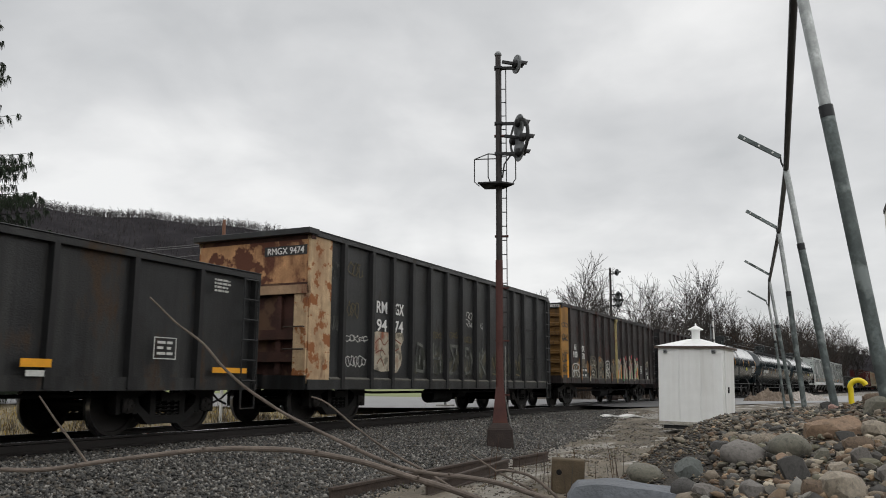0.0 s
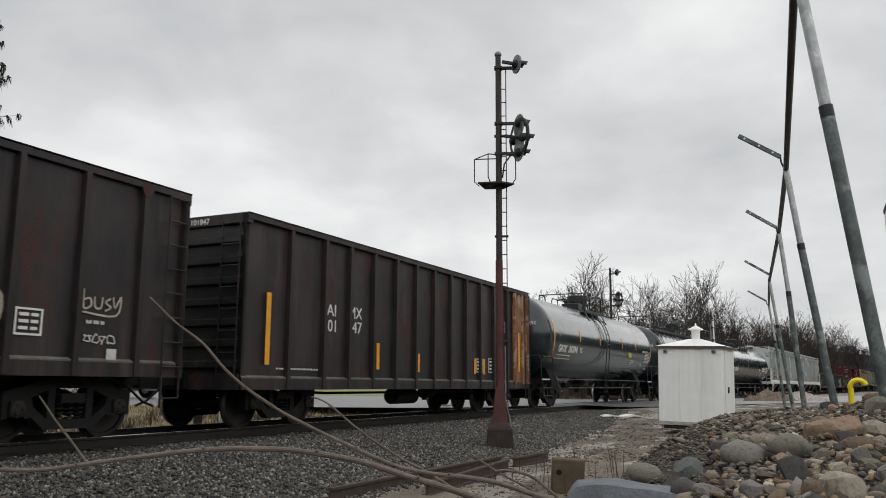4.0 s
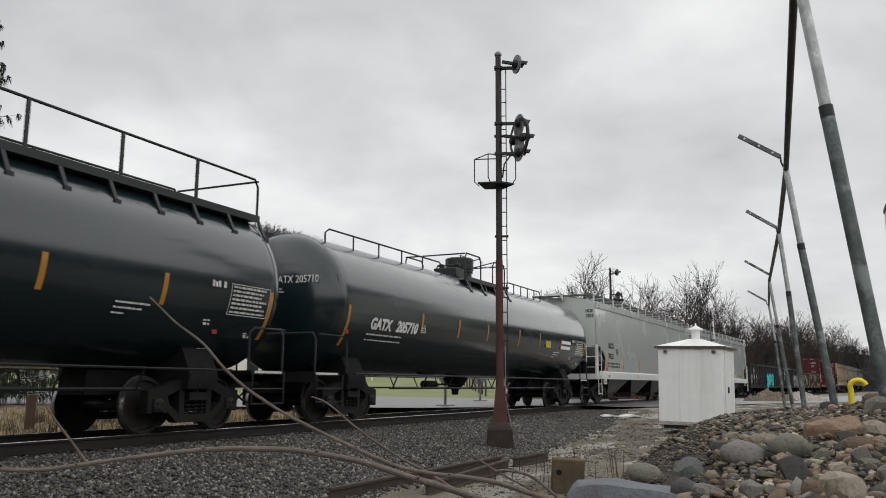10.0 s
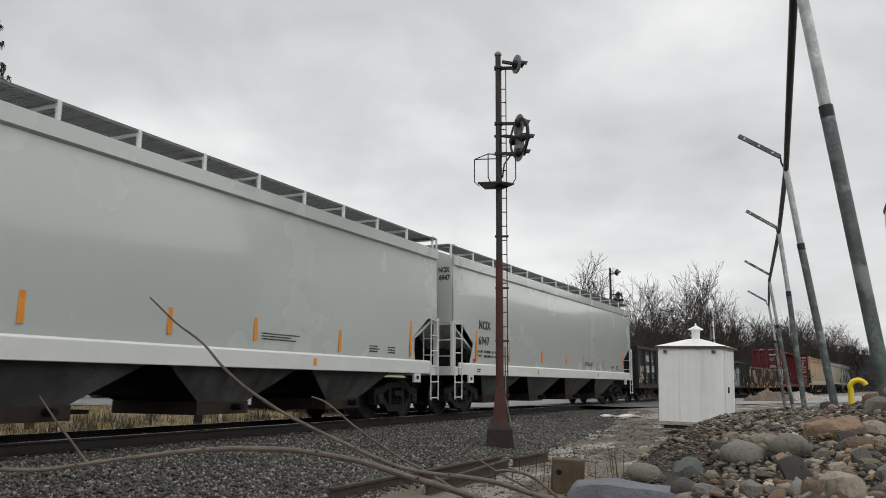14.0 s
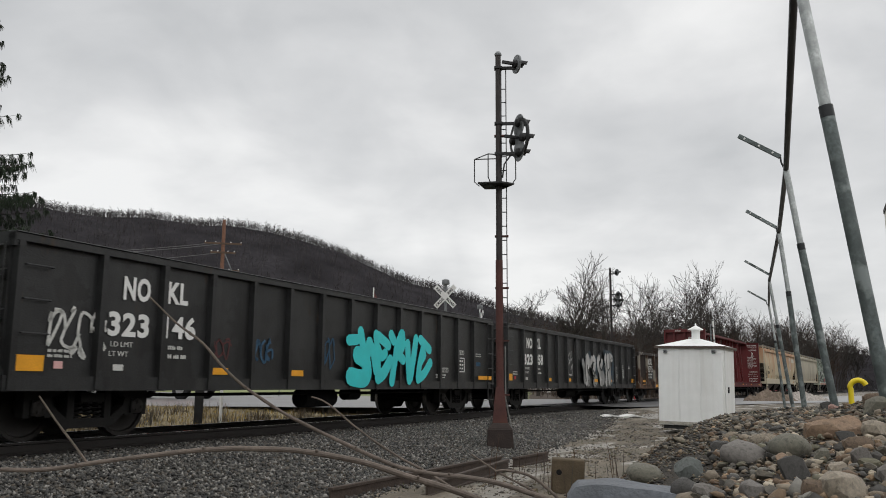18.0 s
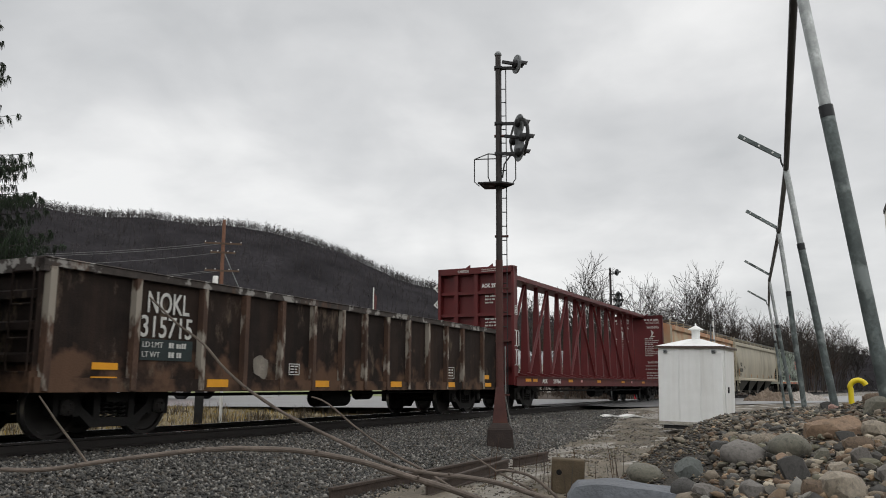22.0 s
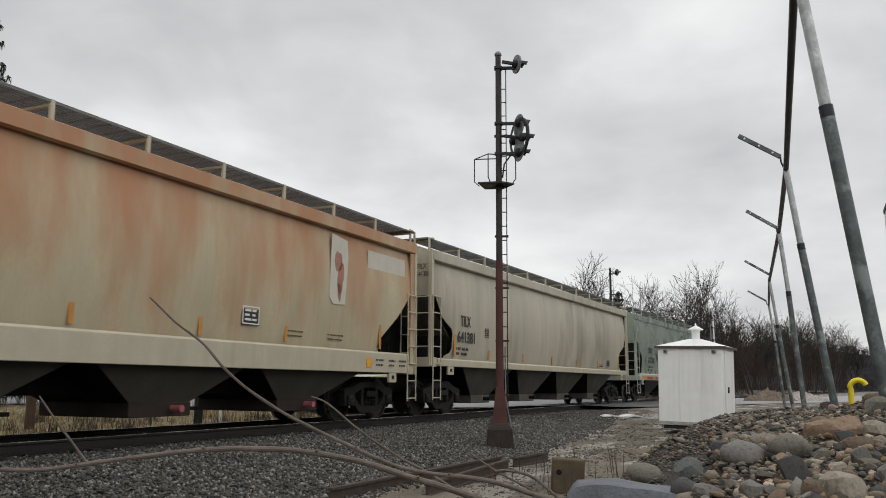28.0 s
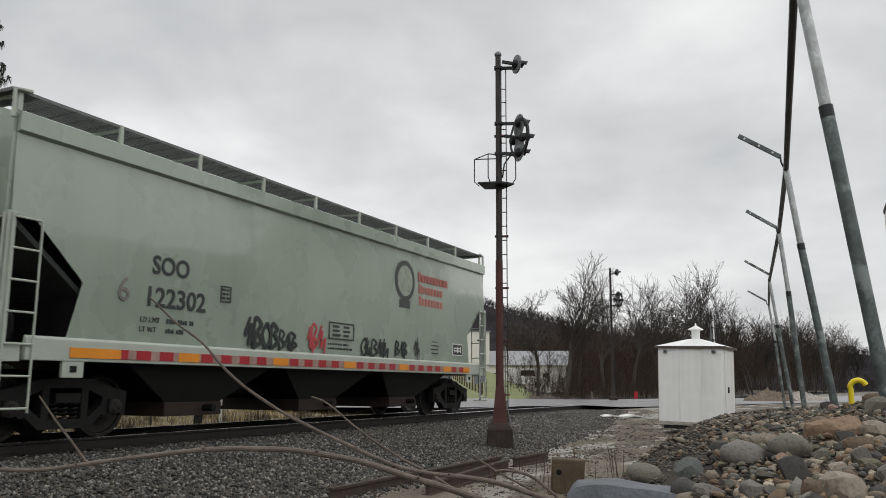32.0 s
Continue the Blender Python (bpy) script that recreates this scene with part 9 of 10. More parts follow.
def build_near_clutter():
    hook = thing("vent_pipe", "bright yellow hooked vent pipe standing in the stones", "pipe")
    pts = [(7.497, -0.215, 0.35), (7.497, -0.218, 0.80)] + [(7.496, -0.212 - 0.062 * (1 - math.cos(a)), 0.80 + 0.068 * math.sin(a)) for a in np.linspace(0.15, 2.7, 10)]
    part("pipe", Geo().tube(pts, 0.0215, 14), YELLOWPIPE, hook)

    def branch(name, pts, r0, r1, label):
        b = thing(name, label, "branch")
        pv = [Vector(p) for p in pts]
        fine = []
        for i in range(len(pv) - 1):
            p0, p1, p2, p3 = pv[max(0, i - 1)], pv[i], pv[i + 1], pv[min(len(pv) - 1, i + 2)]
            for k in range(4):
                t = k / 4
                q = 0.5 * ((2 * p1) + (p2 - p0) * t + (2 * p0 - 5 * p1 + 4 * p2 - p3) * t * t + (3 * p1 - p0 - 3 * p2 + p3) * t ** 3)
                fine.append(q + Vector(noise.noise_vector(q * 6)) * 0.004)
        fine.append(pv[-1])
        n = len(fine)
        rs = [(r0 + (r1 - r0) * i / (n - 1)) * (1 + 0.18 * noise.noise(fine[i] * 14)) for i in range(n)]
        part("stem", Geo().tube(fine, rs, 8), BRANCH, b)
        for i in range(6, n - 3, 9):
            d = (fine[i + 1] - fine[i]).cross(Vector((0, 0, 1))).normalized()
            part("knot", Geo().tube([fine[i], fine[i] + d * rs[i] * 1.5 + Vector((0, 0, rs[i] * 1.3))], [rs[i] * 0.8, rs[i] * 0.35], 6), BRANCH, b)
        return b

    branch("fallen_branch", [(2.58, 3.314, 0.432), (2.702, 3.215, 0.426), (2.928, 3.011, 0.458), (3.1, 2.833, 0.484), (3.235, 2.678, 0.501), (3.399, 2.467, 0.498), (3.523, 2.286, 0.475), (3.64, 2.096, 0.433), (3.747, 1.898, 0.365), (3.843, 1.695, 0.298), (3.93, 1.48, 0.22), (4.0, 1.2, 0.12)], 0.009, 0.017, "long bowed dry branch lying over the stones")
    branch("fallen_branch", [(2.866, 2.791, 1.202), (2.946, 2.705, 1.093), (3.033, 2.607, 0.997), (3.102, 2.525, 0.876), (3.185, 2.42, 0.767), (3.294, 2.269, 0.65), (3.452, 2.02, 0.513), (3.543, 1.856, 0.433), (3.632, 1.676, 0.394), (3.721, 1.467, 0.37), (3.82, 1.2, 0.29), (3.95, 1.0, 0.2)], 0.004, 0.013, "thin dry branch rising from the stone heap")
    branch("fallen_branch", [(3.837, 2.537, 0.743), (3.887, 2.459, 0.704), (3.984, 2.299, 0.556), (4.074, 2.135, 0.435), (4.157, 1.969, 0.337), (4.221, 1.829, 0.243), (4.3, 1.65, 0.12)], 0.004, 0.008, "pale dry twig rising from the ground")
    branch("fallen_branch", [(2.682, 3.232, 0.755), (2.742, 3.181, 0.641), (2.801, 3.13, 0.539), (2.85, 3.085, 0.444)], 0.004, 0.006, "short dry twig leaning on a branch")
    branch("fallen_branch", [(4.62, 1.911, 0.405), (4.676, 1.772, 0.309), (4.732, 1.616, 0.224), (4.80, 1.44, 0.12)], 0.005, 0.008, "short dry branch among the stones")
    branch("fallen_branch", [(4.66, 1.78, 0.312), (4.687, 1.72, 0.318), (4.732, 1.615, 0.295), (4.763, 1.522, 0.239), (4.81, 1.40, 0.12)], 0.006, 0.010, "bent dry branch among the stones")

    slab = thing("stone_slab", "flat blue-grey stone slab at the foot of the heap", "stone slab")
    v0 = Vector((3.215, 0.935, 0.0)); v1 = Vector((3.325, 0.46, 0.0))
    d = (v1 - v0).normalized(); n = Vector((d.y, -d.x, 0)) * -1
    if n.x < 0:
        n = -n
    bm = bmesh.new()
    bmesh.ops.create_grid(bm, x_segments=22, y_segments=10, size=0.5)
    for vv in bm.verts:
        a, b = vv.co.x + 0.5, vv.co.y + 0.5
        p = v0 + d * (a * 0.47) + n * (b * 0.30 - 0.12)
        edge = min(a, 1 - a, b, 1 - b)
        z = 0.446 - 0.012 * a - 0.06 * (1 - min(1, edge * 9)) ** 2 + 0.012 * noise.noise((p.x * 7, p.y * 7, 1)) - 0.03 * abs(a - 0.4)
        vv.co = (p.x + 0.015 * noise.noise((p.x * 9, p.y * 9, 4)), p.y + 0.015 * noise.noise((p.x * 9, p.y * 9, 8)), z)
    r = bmesh.ops.extrude_face_region(bm, geom=bm.faces[:])
    for e in r["geom"]:
        if isinstance(e, bmesh.types.BMVert):
            e.co.z = 0.20
    bmesh.ops.recalc_face_normals(bm, faces=bm.faces)
    me = bpy.data.meshes.new("slab"); bm.to_mesh(me); bm.free()
    me.shade_smooth(); me.set_sharp_from_angle(angle=radians(45)); me.materials.append(SLAB)
    part("slab", me, None, slab)

    stub = thing("timber_stub", "broken brown timber stub with a hole in it", "timber", at=Matrix.Translation((10.15, 2.93, -0.5)) @ Euler((0, radians(3), radians(-72))).to_matrix().to_4x4())
    part("stub", Geo().box(-0.20, 0.20, -0.13, 0.13, 0.0, 0.42), TIMBER, stub, bevel=0.02)
    part("bolt_hole", Geo().tube([(-0.11, -0.135, 0.26), (-0.11, -0.128, 0.26)], 0.035, 10), UNDER, stub)

    def old_rail(a, b, label):
        o = thing("scrap_rail", label, "scrap rail")
        a, b = Vector(a), Vector(b)
        part("foot", Geo().bar(a, b, 0.13, 0.02), RUSTBAR, o)
        part("web", Geo().bar(a + Vector((0, 0, 0.06)), b + Vector((0, 0, 0.06)), 0.025, 0.11), RUSTBAR, o)
        part("head", Geo().bar(a + Vector((0, 0, 0.125)), b + Vector((0, 0, 0.125)), 0.065, 0.04), RUSTBAR, o, bevel=0.008)
    old_rail((8.0, 5.0, -0.46), (12.7, 4.75, -0.45), "rusty length of scrap rail lying in mud")
    old_rail((8.9, 4.25, -0.46), (12.2, 4.45, -0.45), "rusty scrap rail half sunk in mud")
    old_rail((12.6, 4.5, -0.46), (13.9, 4.35, -0.45), "short rusty scrap rail")
    sheet = thing("metal_sheet", "pale crumpled metal sheet lying on the ground", "scrap sheet", at=Matrix.Translation((30.0, 6.75, -0.31)) @ Euler((0, 0, radians(-60))).to_matrix().to_4x4())
    part("sheet", Geo().prism([(-0.75, 0), (-0.3, 0.10), (0.1, 0.04), (0.5, 0.11), (0.95, 0.0), (0.5, 0.05), (0.1, -0.01), (-0.3, 0.05)], -0.45, 0.45, "y"), SIGNWHITE, sheet)
    # wet rubble, stones and weeds between the ballast and the heap
    rng = np.random.default_rng(21)
    sp, sz = [], []
    while len(sp) < 9500:
        x, y = 8 + 26 * rng.random() ** 1.4, rng.uniform(1.4, 6.6)
        if y < toe_y(x) + 0.3 and (x > 12 or y > 1.9):
            if noise.noise((x * 0.5, y * 0.9, 5)) > rng.uniform(-0.45, 0.4):
                sp.append((x, y, ground_z(x, y))); sz.append(abs(rng.normal(0.010, 0.016)) + 0.007)
    scatter("rubble", sp, sz, mat("muddy_rubble", (0.10, 0.085, 0.065), 0.8, vary=0.3, island=0.75), rng, (OCT_V, OCT_F), flat=0.5, label="muddy rubble and pebbles on the ground", category="rubble")
    g = Geo()
    for i in range(46):
        x, y = rng.uniform(9.6, 13.5), rng.uniform(2.3, 4.2)
        z = ground_z(x, y)
        hgt = rng.uniform(0.12, 0.42) if i % 5 else rng.uniform(0.4, 0.62)
        a = rng.uniform(0, 6.28); l = rng.uniform(0.02, 0.22) * hgt
        p = [(x, y, z - 0.02), (x + l * math.cos(a) * 0.4, y + l * math.sin(a) * 0.4, z + hgt * 0.55), (x + l * math.cos(a), y + l * math.sin(a), z + hgt)]
        g.tube(p, [0.006, 0.005, 0.002], 3, False)
    tagged(part("dry_weeds", g, mat("dry_weed_stems", (0.07, 0.045, 0.032), 0.9, vary=0.3, bump=0, island=0.4)), "thin dry weed stems standing in mud", "weeds", kind="stuff")


build_near_clutter()


# ---- beyond the track ----
def screen_frame(x, y, z=0.0):
    """A pose at (x, y) whose local x runs to the right and local y away, as seen from the camera's stand."""
    az = math.atan2(y, x)
    return Matrix.Translation((x, y, z)) @ Euler((0, 0, az - math.pi / 2)).to_matrix().to_4x4()


def crossing_signal(x, y, turn, label, lit):
    cs = thing("crossing_signal", label, "crossing signal", "signals of the grade crossing", at=screen_frame(x, y, -0.05) @ Euler((0, 0, radians(turn))).to_matrix().to_4x4())
    part("pole", Geo().tube([(0, 0, 0), (0, 0, 5.0)], 0.06, 10), SIGGREY, cs)
    part("bell", Geo().lathe([(0.02, 5.22), (0.15, 5.18), (0.17, 5.05), (0.15, 4.98)], 14, "z"), SIGGREY, cs)
    for a in (45, -45):
        m = Matrix.Translation((0, -0.09, 4.48)) @ Euler((0, radians(a), 0)).to_matrix().to_4x4()
        b = part("crossbuck_blade", Geo().box(-0.60, 0.60, -0.008 + (0.02 if a < 0 else 0), 0.008 + (0.02 if a < 0 else 0), -0.11, 0.11), SIGNWHITE, cs, "white crossbuck blade with black lettering")
        b.matrix_basis = m
        for s, xx in (("RAIL", -0.52), ("ROAD", 0.12)) if a > 0 else (("CROSS", -0.55), ("ING", 0.16)):
            letter(b, s, xx, -0.055, 0.11, DARKTEXT, y=-0.014 if a > 0 else 0.004, bold=0.003)
    part("lamp_bar", Geo().box(-0.42, 0.42, -0.05, 0.05, 3.2, 3.28), IRON, cs)
    for k, s in enumerate((-1, 1)):
        o = part("lamp_backing", Geo().lathe([(0.27, -0.14), (0.27, -0.12)], 24, "y", (s * 0.40, 0, 3.26)), IRON, cs)
        part("lamp", Geo().lathe([(0.13, -0.17), (0.13, -0.10)], 20, "y", (s * 0.40, 0, 3.26)), REDLAMP if (lit and k == 0) else mat("unlit_red_lens", (0.10, 0.01, 0.012), 0.2, bump=0), o)
    part("control_box", Geo().box(-0.2, 0.2, 0.06, 0.3, 0.9, 1.5), SIGGREY, cs)
    part("gate_mechanism", Geo().box(-0.15, 0.15, -0.3, -0.06, 1.0, 1.5), SIGGREY, cs)
    part("foundation", Geo().box(-0.3, 0.3, -0.3, 0.3, -0.25, 0.06), CONC, cs)


crossing_signal(31.0, 14.0, -18, "grade-crossing signal with white crossbuck and a lit red lamp", True)
crossing_signal(41.8, 16.8, 75, "grade-crossing signal seen edge-on beyond the road", False)


def build_truck():
    tr = thing("boom_truck", "orange-red boom truck parked on the far roadside", "truck", at=screen_frame(33.1, 29.7, -0.02) @ Euler((0, 0, radians(-40))).to_matrix().to_4x4() @ Matrix.Translation((-2.65, 0.95, 0)))
    # local x runs forward (to the right), y away
    L0, L1 = -5.6, 3.6
    part("chassis", Geo().box(L0, L1 - 0.6, -0.5, 0.5, 0.75, 1.0), IRON, tr)
    part("cab", Geo().prism([(0.3, 1.0), (2.0, 1.0), (2.0, 1.85), (1.75, 2.85), (1.55, 2.92), (0.45, 2.92), (0.3, 2.8)], -1.1, 1.1, "y"), TRUCKRED, tr, bevel=0.06)
    part("hood", Geo().prism([(2.0, 0.95), (3.5, 0.95), (3.55, 1.55), (3.3, 1.72), (2.0, 1.85)], -0.95, 0.95, "y"), TRUCKRED, tr, bevel=0.08)
    part("side_window", Geo().prism([(0.6, 1.95), (1.62, 1.95), (1.5, 2.65), (0.6, 2.65)], -1.12, -1.09, "y"), GLASS, tr)
    part("windscreen", Geo().add([(2.02, -0.95, 1.9), (2.02, 0.95, 1.9), (1.79, 0.9, 2.75), (1.79, -0.9, 2.75), (1.98, -0.95, 1.9), (1.98, 0.95, 1.9), (1.75, 0.9, 2.75), (1.75, -0.9, 2.75)], [(0, 1, 2, 3), (7, 6, 5, 4), (0, 4, 5, 1), (1, 5, 6, 2), (2, 6, 7, 3), (3, 7, 4, 0)]), GLASS, tr)
    part("fender", Geo().prism([(1.95, 0.95), (2.1, 1.35), (2.75, 1.42), (3.25, 1.2), (3.3, 0.95)], -1.2, -0.9, "y"), TRUCKRED, tr, bevel=0.04)
    part("bumper", Geo().box(3.4, 3.65, -1.15, 1.15, 0.45, 0.85), IRON, tr)
    part("grille", Geo().box(3.5, 3.58, -0.6, 0.6, 0.95, 1.5), CHROME, tr)
    part("fuel_tank", Geo().tube([(0.4, -0.85, 0.72), (1.5, -0.85, 0.72)], 0.3, 14), CHROME, tr)
    for i in range(6):
        part("marker_lamp", Geo().box(0.45 + i * 0.22, 0.57 + i * 0.22, -1.13, -1.1, 1.78, 1.86), HEADLAMP, tr)
    part("headlamp", Geo().lathe([(0.11, -1.17), (0.11, -1.1)], 12, "y", (3.3, 0, 1.25)), HEADLAMP, tr)
    for x in (2.65, -1.3, -3.05, -4.35):
        for y in (-0.95, 0.95):
            w = part("wheel", Geo().lathe([(0.28, y - 0.15), (0.50, y - 0.14), (0.53, y - 0.08), (0.53, y + 0.08), (0.50, y + 0.14), (0.28, y + 0.15)], 24, "y", (x, 0, 0.53)), RUBBER, tr)
            part("rim", Geo().lathe([(0.27, y - 0.155), (0.2, y - 0.10), (0.09, y - 0.12), (0.08, y - 0.19), (0.02, y - 0.2)], 18, "y", (x, 0, 0.53)), CHROME, w)
    part("flat_bed", Geo().box(L0, 0.1, -1.15, 1.15, 1.05, 1.22), IRON, tr)
    for x in (-5.4, -4.0, -2.6, -1.0):
        part("stake", Geo().box(x - 0.05, x + 0.05, -1.15, -1.05, 1.22, 2.9), IRON, tr)
    part("boom_base", Geo().box(-0.35, 0.05, -0.3, 0.3, 1.2, 3.0), IRON, tr)
    part("boom", Geo().bar((-0.2, 0, 3.25), (-4.3, 0, 2.55), 0.28, 0.3).bar((-0.5, 0, 3.3), (0.35, 0, 3.45), 0.3, 0.3).bar((-4.3, 0, 2.6), (-4.7, 0, 1.5), 0.24, 0.26), IRON, tr)
    for k in range(3):
        part("hydraulic_ram", Geo().tube([(-0.4 - k * 1.2, -0.2, 2.7), (-1.5 - k * 0.9, -0.2, 3.15 - k * 0.2)], 0.06, 8), CHROME, tr)
    part("grapple", Geo().bar((-4.7, 0, 1.6), (-4.4, 0, 1.25), 0.3, 0.12).bar((-4.7, 0, 1.6), (-5.0, 0, 1.25), 0.3, 0.12), IRON, tr)


build_truck()


def build_roadside():
    s1 = thing("notice_board", "white notice board on two posts beside the road", "sign", at=screen_frame(23.9, 29.2, -0.1))
    part("panel", Geo().box(-0.45, 0.45, -0.03, 0.03, 0.35, 1.75), SIGNWHITE, s1)
    for x in (-0.5, 0.5):
        part("post", Geo().box(x - 0.05, x + 0.05, -0.05, 0.05, -0.15, 1.8), SIGNWHITE, s1)
    g = Geo()
    for r in range(3):
        g.box(-0.33, 0.33 - 0.12 * r, -0.036, -0.03, 1.5 - 0.16 * r, 1.58 - 0.16 * r)
    part("print_bars", g, mat("grey_print", (0.2, 0.22, 0.22), 0.7), s1, smooth=0)
    s2 = thing("sandwich_board", "white sandwich board with red lettering", "sign", at=screen_frame(24.9, 28.3, -0.12))
    part("panel", Geo().prism([(0.0, 0.0), (0.05, 0.0), (0.27, 1.0), (0.22, 1.0)], -0.37, 0.37, "x"), SIGNWHITE, s2)
    part("back_panel", Geo().prism([(0.48, 0.0), (0.53, 0.0), (0.29, 1.0), (0.24, 1.0)], -0.37, 0.37, "x"), SIGNWHITE, s2)
    o = letter(s2, "GATE 1", -0.29, 0.42, 0.14, mat("red_sign_print", (0.5, 0.04, 0.03), 0.6), y=0.08, bold=0.012, squeeze=0.85)
    o.matrix_basis = o.matrix_basis @ Euler((radians(-12), 0, 0)).to_matrix().to_4x4()
    part("print_bar", Geo().box(-0.3, 0.28, 0.13, 0.14, 0.72, 0.82), MATS["red_sign_print"], s2, smooth=0)
    part("print_bar", Geo().box(-0.3, 0.3, 0.02, 0.03, 0.22, 0.28), MATS["red_sign_print"], s2, smooth=0)
    for x, y, h, w, label, m in ((18.5, 15.95, 1.2, 0.24, "dark square timber post in dead grass", IRON), (13.9, 17.0, 0.95, 0.22, "weathered brown timber post in dead grass", WOOD)):
        p = thing("timber_post", label, "post", at=screen_frame(x, y, -0.42))
        part("post", Geo().box(-w / 2, w / 2, -w / 2, w / 2, 0, h), m, p, bevel=0.02)
    p = thing("marker_post", "slim white marker post with a red top", "post", at=screen_frame(18.9, 15.5, -0.42))
    part("post", Geo().tube([(0, 0, 0), (0.0, 0, 1.25)], 0.045, 8), SIGNWHITE, p)
    part("red_top", Geo().tube([(0, 0, 1.25), (0, 0, 1.6)], 0.046, 8), mat("red_marker", (0.5, 0.02, 0.03), 0.5), p, "red top")
    p = thing("marker_post", "red marker post beside the far track", "post", at=screen_frame(56.5, 11.4, -0.2))
    part("post", Geo().tube([(0, 0, 0), (0, 0, 0.62)], 0.12, 10), MATS["red_marker"], p)
    sgn = thing("stop_sign", "red stop sign on a thin post by the road", "sign", at=screen_frame(44.0, 31.5, 0.0))
    part("post", Geo().tube([(0, 0, 0), (0, 0, 3.0)], 0.035, 6), SIGGREY, sgn)
    part("plate", Geo().prism([(0.38 * math.cos(radians(22.5 + 45 * k)), 2.7 + 0.38 * math.sin(radians(22.5 + 45 * k))) for k in range(8)], -0.05, -0.035, "y"), MATS["red_marker"], sgn)
    letter(sgn, "STOP", -0.29, 2.6, 0.2, SIGNWHITE, y=-0.06, bold=0.004, squeeze=0.8)

    # long white building
    a, b = Vector((60.0, 64.0, 0)), Vector((90.0, 35.0, 0))
    d = (b - a).normalized()
    ln = (b - a).length
    m = Matrix.Translation(a + Vector((0, 0, 2.15))) @ Euler((0, 0, math.atan2(d.y, d.x))).to_matrix().to_4x4()
    bl = thing("workshop_building", "long low white workshop building with dark windows", "building", at=m)
    part("wall", Geo().box(0, ln, 0, 14, -0.6, 4.75), SIDING, bl)
    part("parapet", Geo().box(-0.1, ln + 0.1, -0.1, 14.1, 4.75, 4.93), ROOFGREY, bl)
    part("roof", Geo().prism([(-0.2, 4.93), (14.2, 4.93), (7, 5.35)], 0, ln, "x"), ROOFGREY, bl)
    part("annexe", Geo().box(ln * 0.30, ln * 0.47, -2.5, 0, -0.6, 3.3), SIDING, bl)
    part("annexe_roof", Geo().box(ln * 0.29, ln * 0.48, -2.7, 0, 3.3, 3.5), SIGNWHITE, bl)
    for k, t in enumerate((0.08, 0.16, 0.24, 0.52, 0.60, 0.70, 0.80, 0.90)):
        w = part("window", Geo().box(t * ln - 0.8, t * ln + 0.8, -0.06, 0.02, 0.9, 2.4), GLASS, bl)
        part("frame", Geo().box(t * ln - 0.9, t * ln + 0.9, -0.09, -0.02, 2.4, 2.52).box(t * ln - 0.9, t * ln + 0.9, -0.09, -0.02, 0.8, 0.9).box(t * ln - 0.04, t * ln + 0.04, -0.09, -0.05, 0.9, 2.4), SIGNWHITE, w)
    for t in (0.34, 0.43):
        part("door", Geo().box(t * ln - 0.55, t * ln + 0.55, -2.56, -2.48, -0.25, 2.0), GLASS, bl)
    part("wall_lamp", Geo().box(ln * 0.62, ln * 0.62 + 0.3, -0.3, 0, 3.3, 3.6), HEADLAMP, bl)
    part("roof_unit", Geo().box(ln * 0.5, ln * 0.5 + 1.6, 4, 6, 5.0, 6.1), SIGNWHITE, bl)
    h2 = thing("house", "small white house with a grey roof behind bare trees", "house", at=screen_frame(92, 29, ground_z(92, 29)))
    part("wall", Geo().box(-7.5, 2.5, 0, 7, -0.3, 3.2), SIDING, h2)
    part("roof", Geo().prism([(-0.4, 3.1), (7.4, 3.1), (3.5, 4.9)], -8, 3, "x"), ROOFGREY, h2)
    for x in (-6.0, -3.5, 0.2):
        part("window", Geo().box(x - 0.4, x + 0.4, -0.05, 0.02, 1.2, 2.2), GLASS, h2)
    part("garage_door", Geo().box(1.0, 2.3, -0.05, 0.02, -0.2, 2.1), SIGNWHITE, h2)
    car = thing("parked_van", "white van parked beside the house", "van", at=screen_frame(80, 27.5, ground_z(80, 27.5)))
    part("body", Geo().prism([(-2.4, 0.4), (2.4, 0.4), (2.4, 1.0), (1.7, 1.15), (1.2, 1.9), (-2.3, 1.95), (-2.4, 1.8)], -0.9, 0.9, "y"), SIGNWHITE, car, bevel=0.06)
    part("side_window", Geo().prism([(-0.2, 1.2), (1.35, 1.2), (1.05, 1.75), (-0.2, 1.75)], -0.92, -0.89, "y"), GLASS, car)
    for x in (-1.5, 1.5):
        part("wheel", Geo().lathe([(0.2, -0.92), (0.33, -0.9), (0.33, -0.7), (0.2, -0.68)], 18, "y", (x, 0, 0.34)), RUBBER, car)
    # wire fence at the lawn's edge
    fe = thing("wire_fence", "low wooden post and wire fence at the lawn's edge", "fence")
    for k in range(16):
        x, y = 52 + k * 1.6, 20.5 + k * 0.9
        z = ground_z(x, y)
        part("fence_post", Geo().box(x - 0.05, x + 0.05, y - 0.05, y + 0.05, z - 0.15, z + 1.1), WOOD, fe)
    for z in (0.35, 0.65, 0.92):
        part("wire", Geo().tube([(52 + 1.6 * k, 20.5 + 0.9 * k, ground_z(52 + 1.6 * k, 20.5 + 0.9 * k) + z) for k in range(16)], 0.012, 4), SIGGREY, fe)
    # flag pole
    fl = thing("flag_pole", "thin white pole with a furled flag", "flag pole", at=screen_frame(72, 40.5, ground_z(72, 40.5)))
    part("pole", Geo().tube([(0, 0, 0), (0, 0, 9.3)], 0.06, 8), SIGNWHITE, fl)
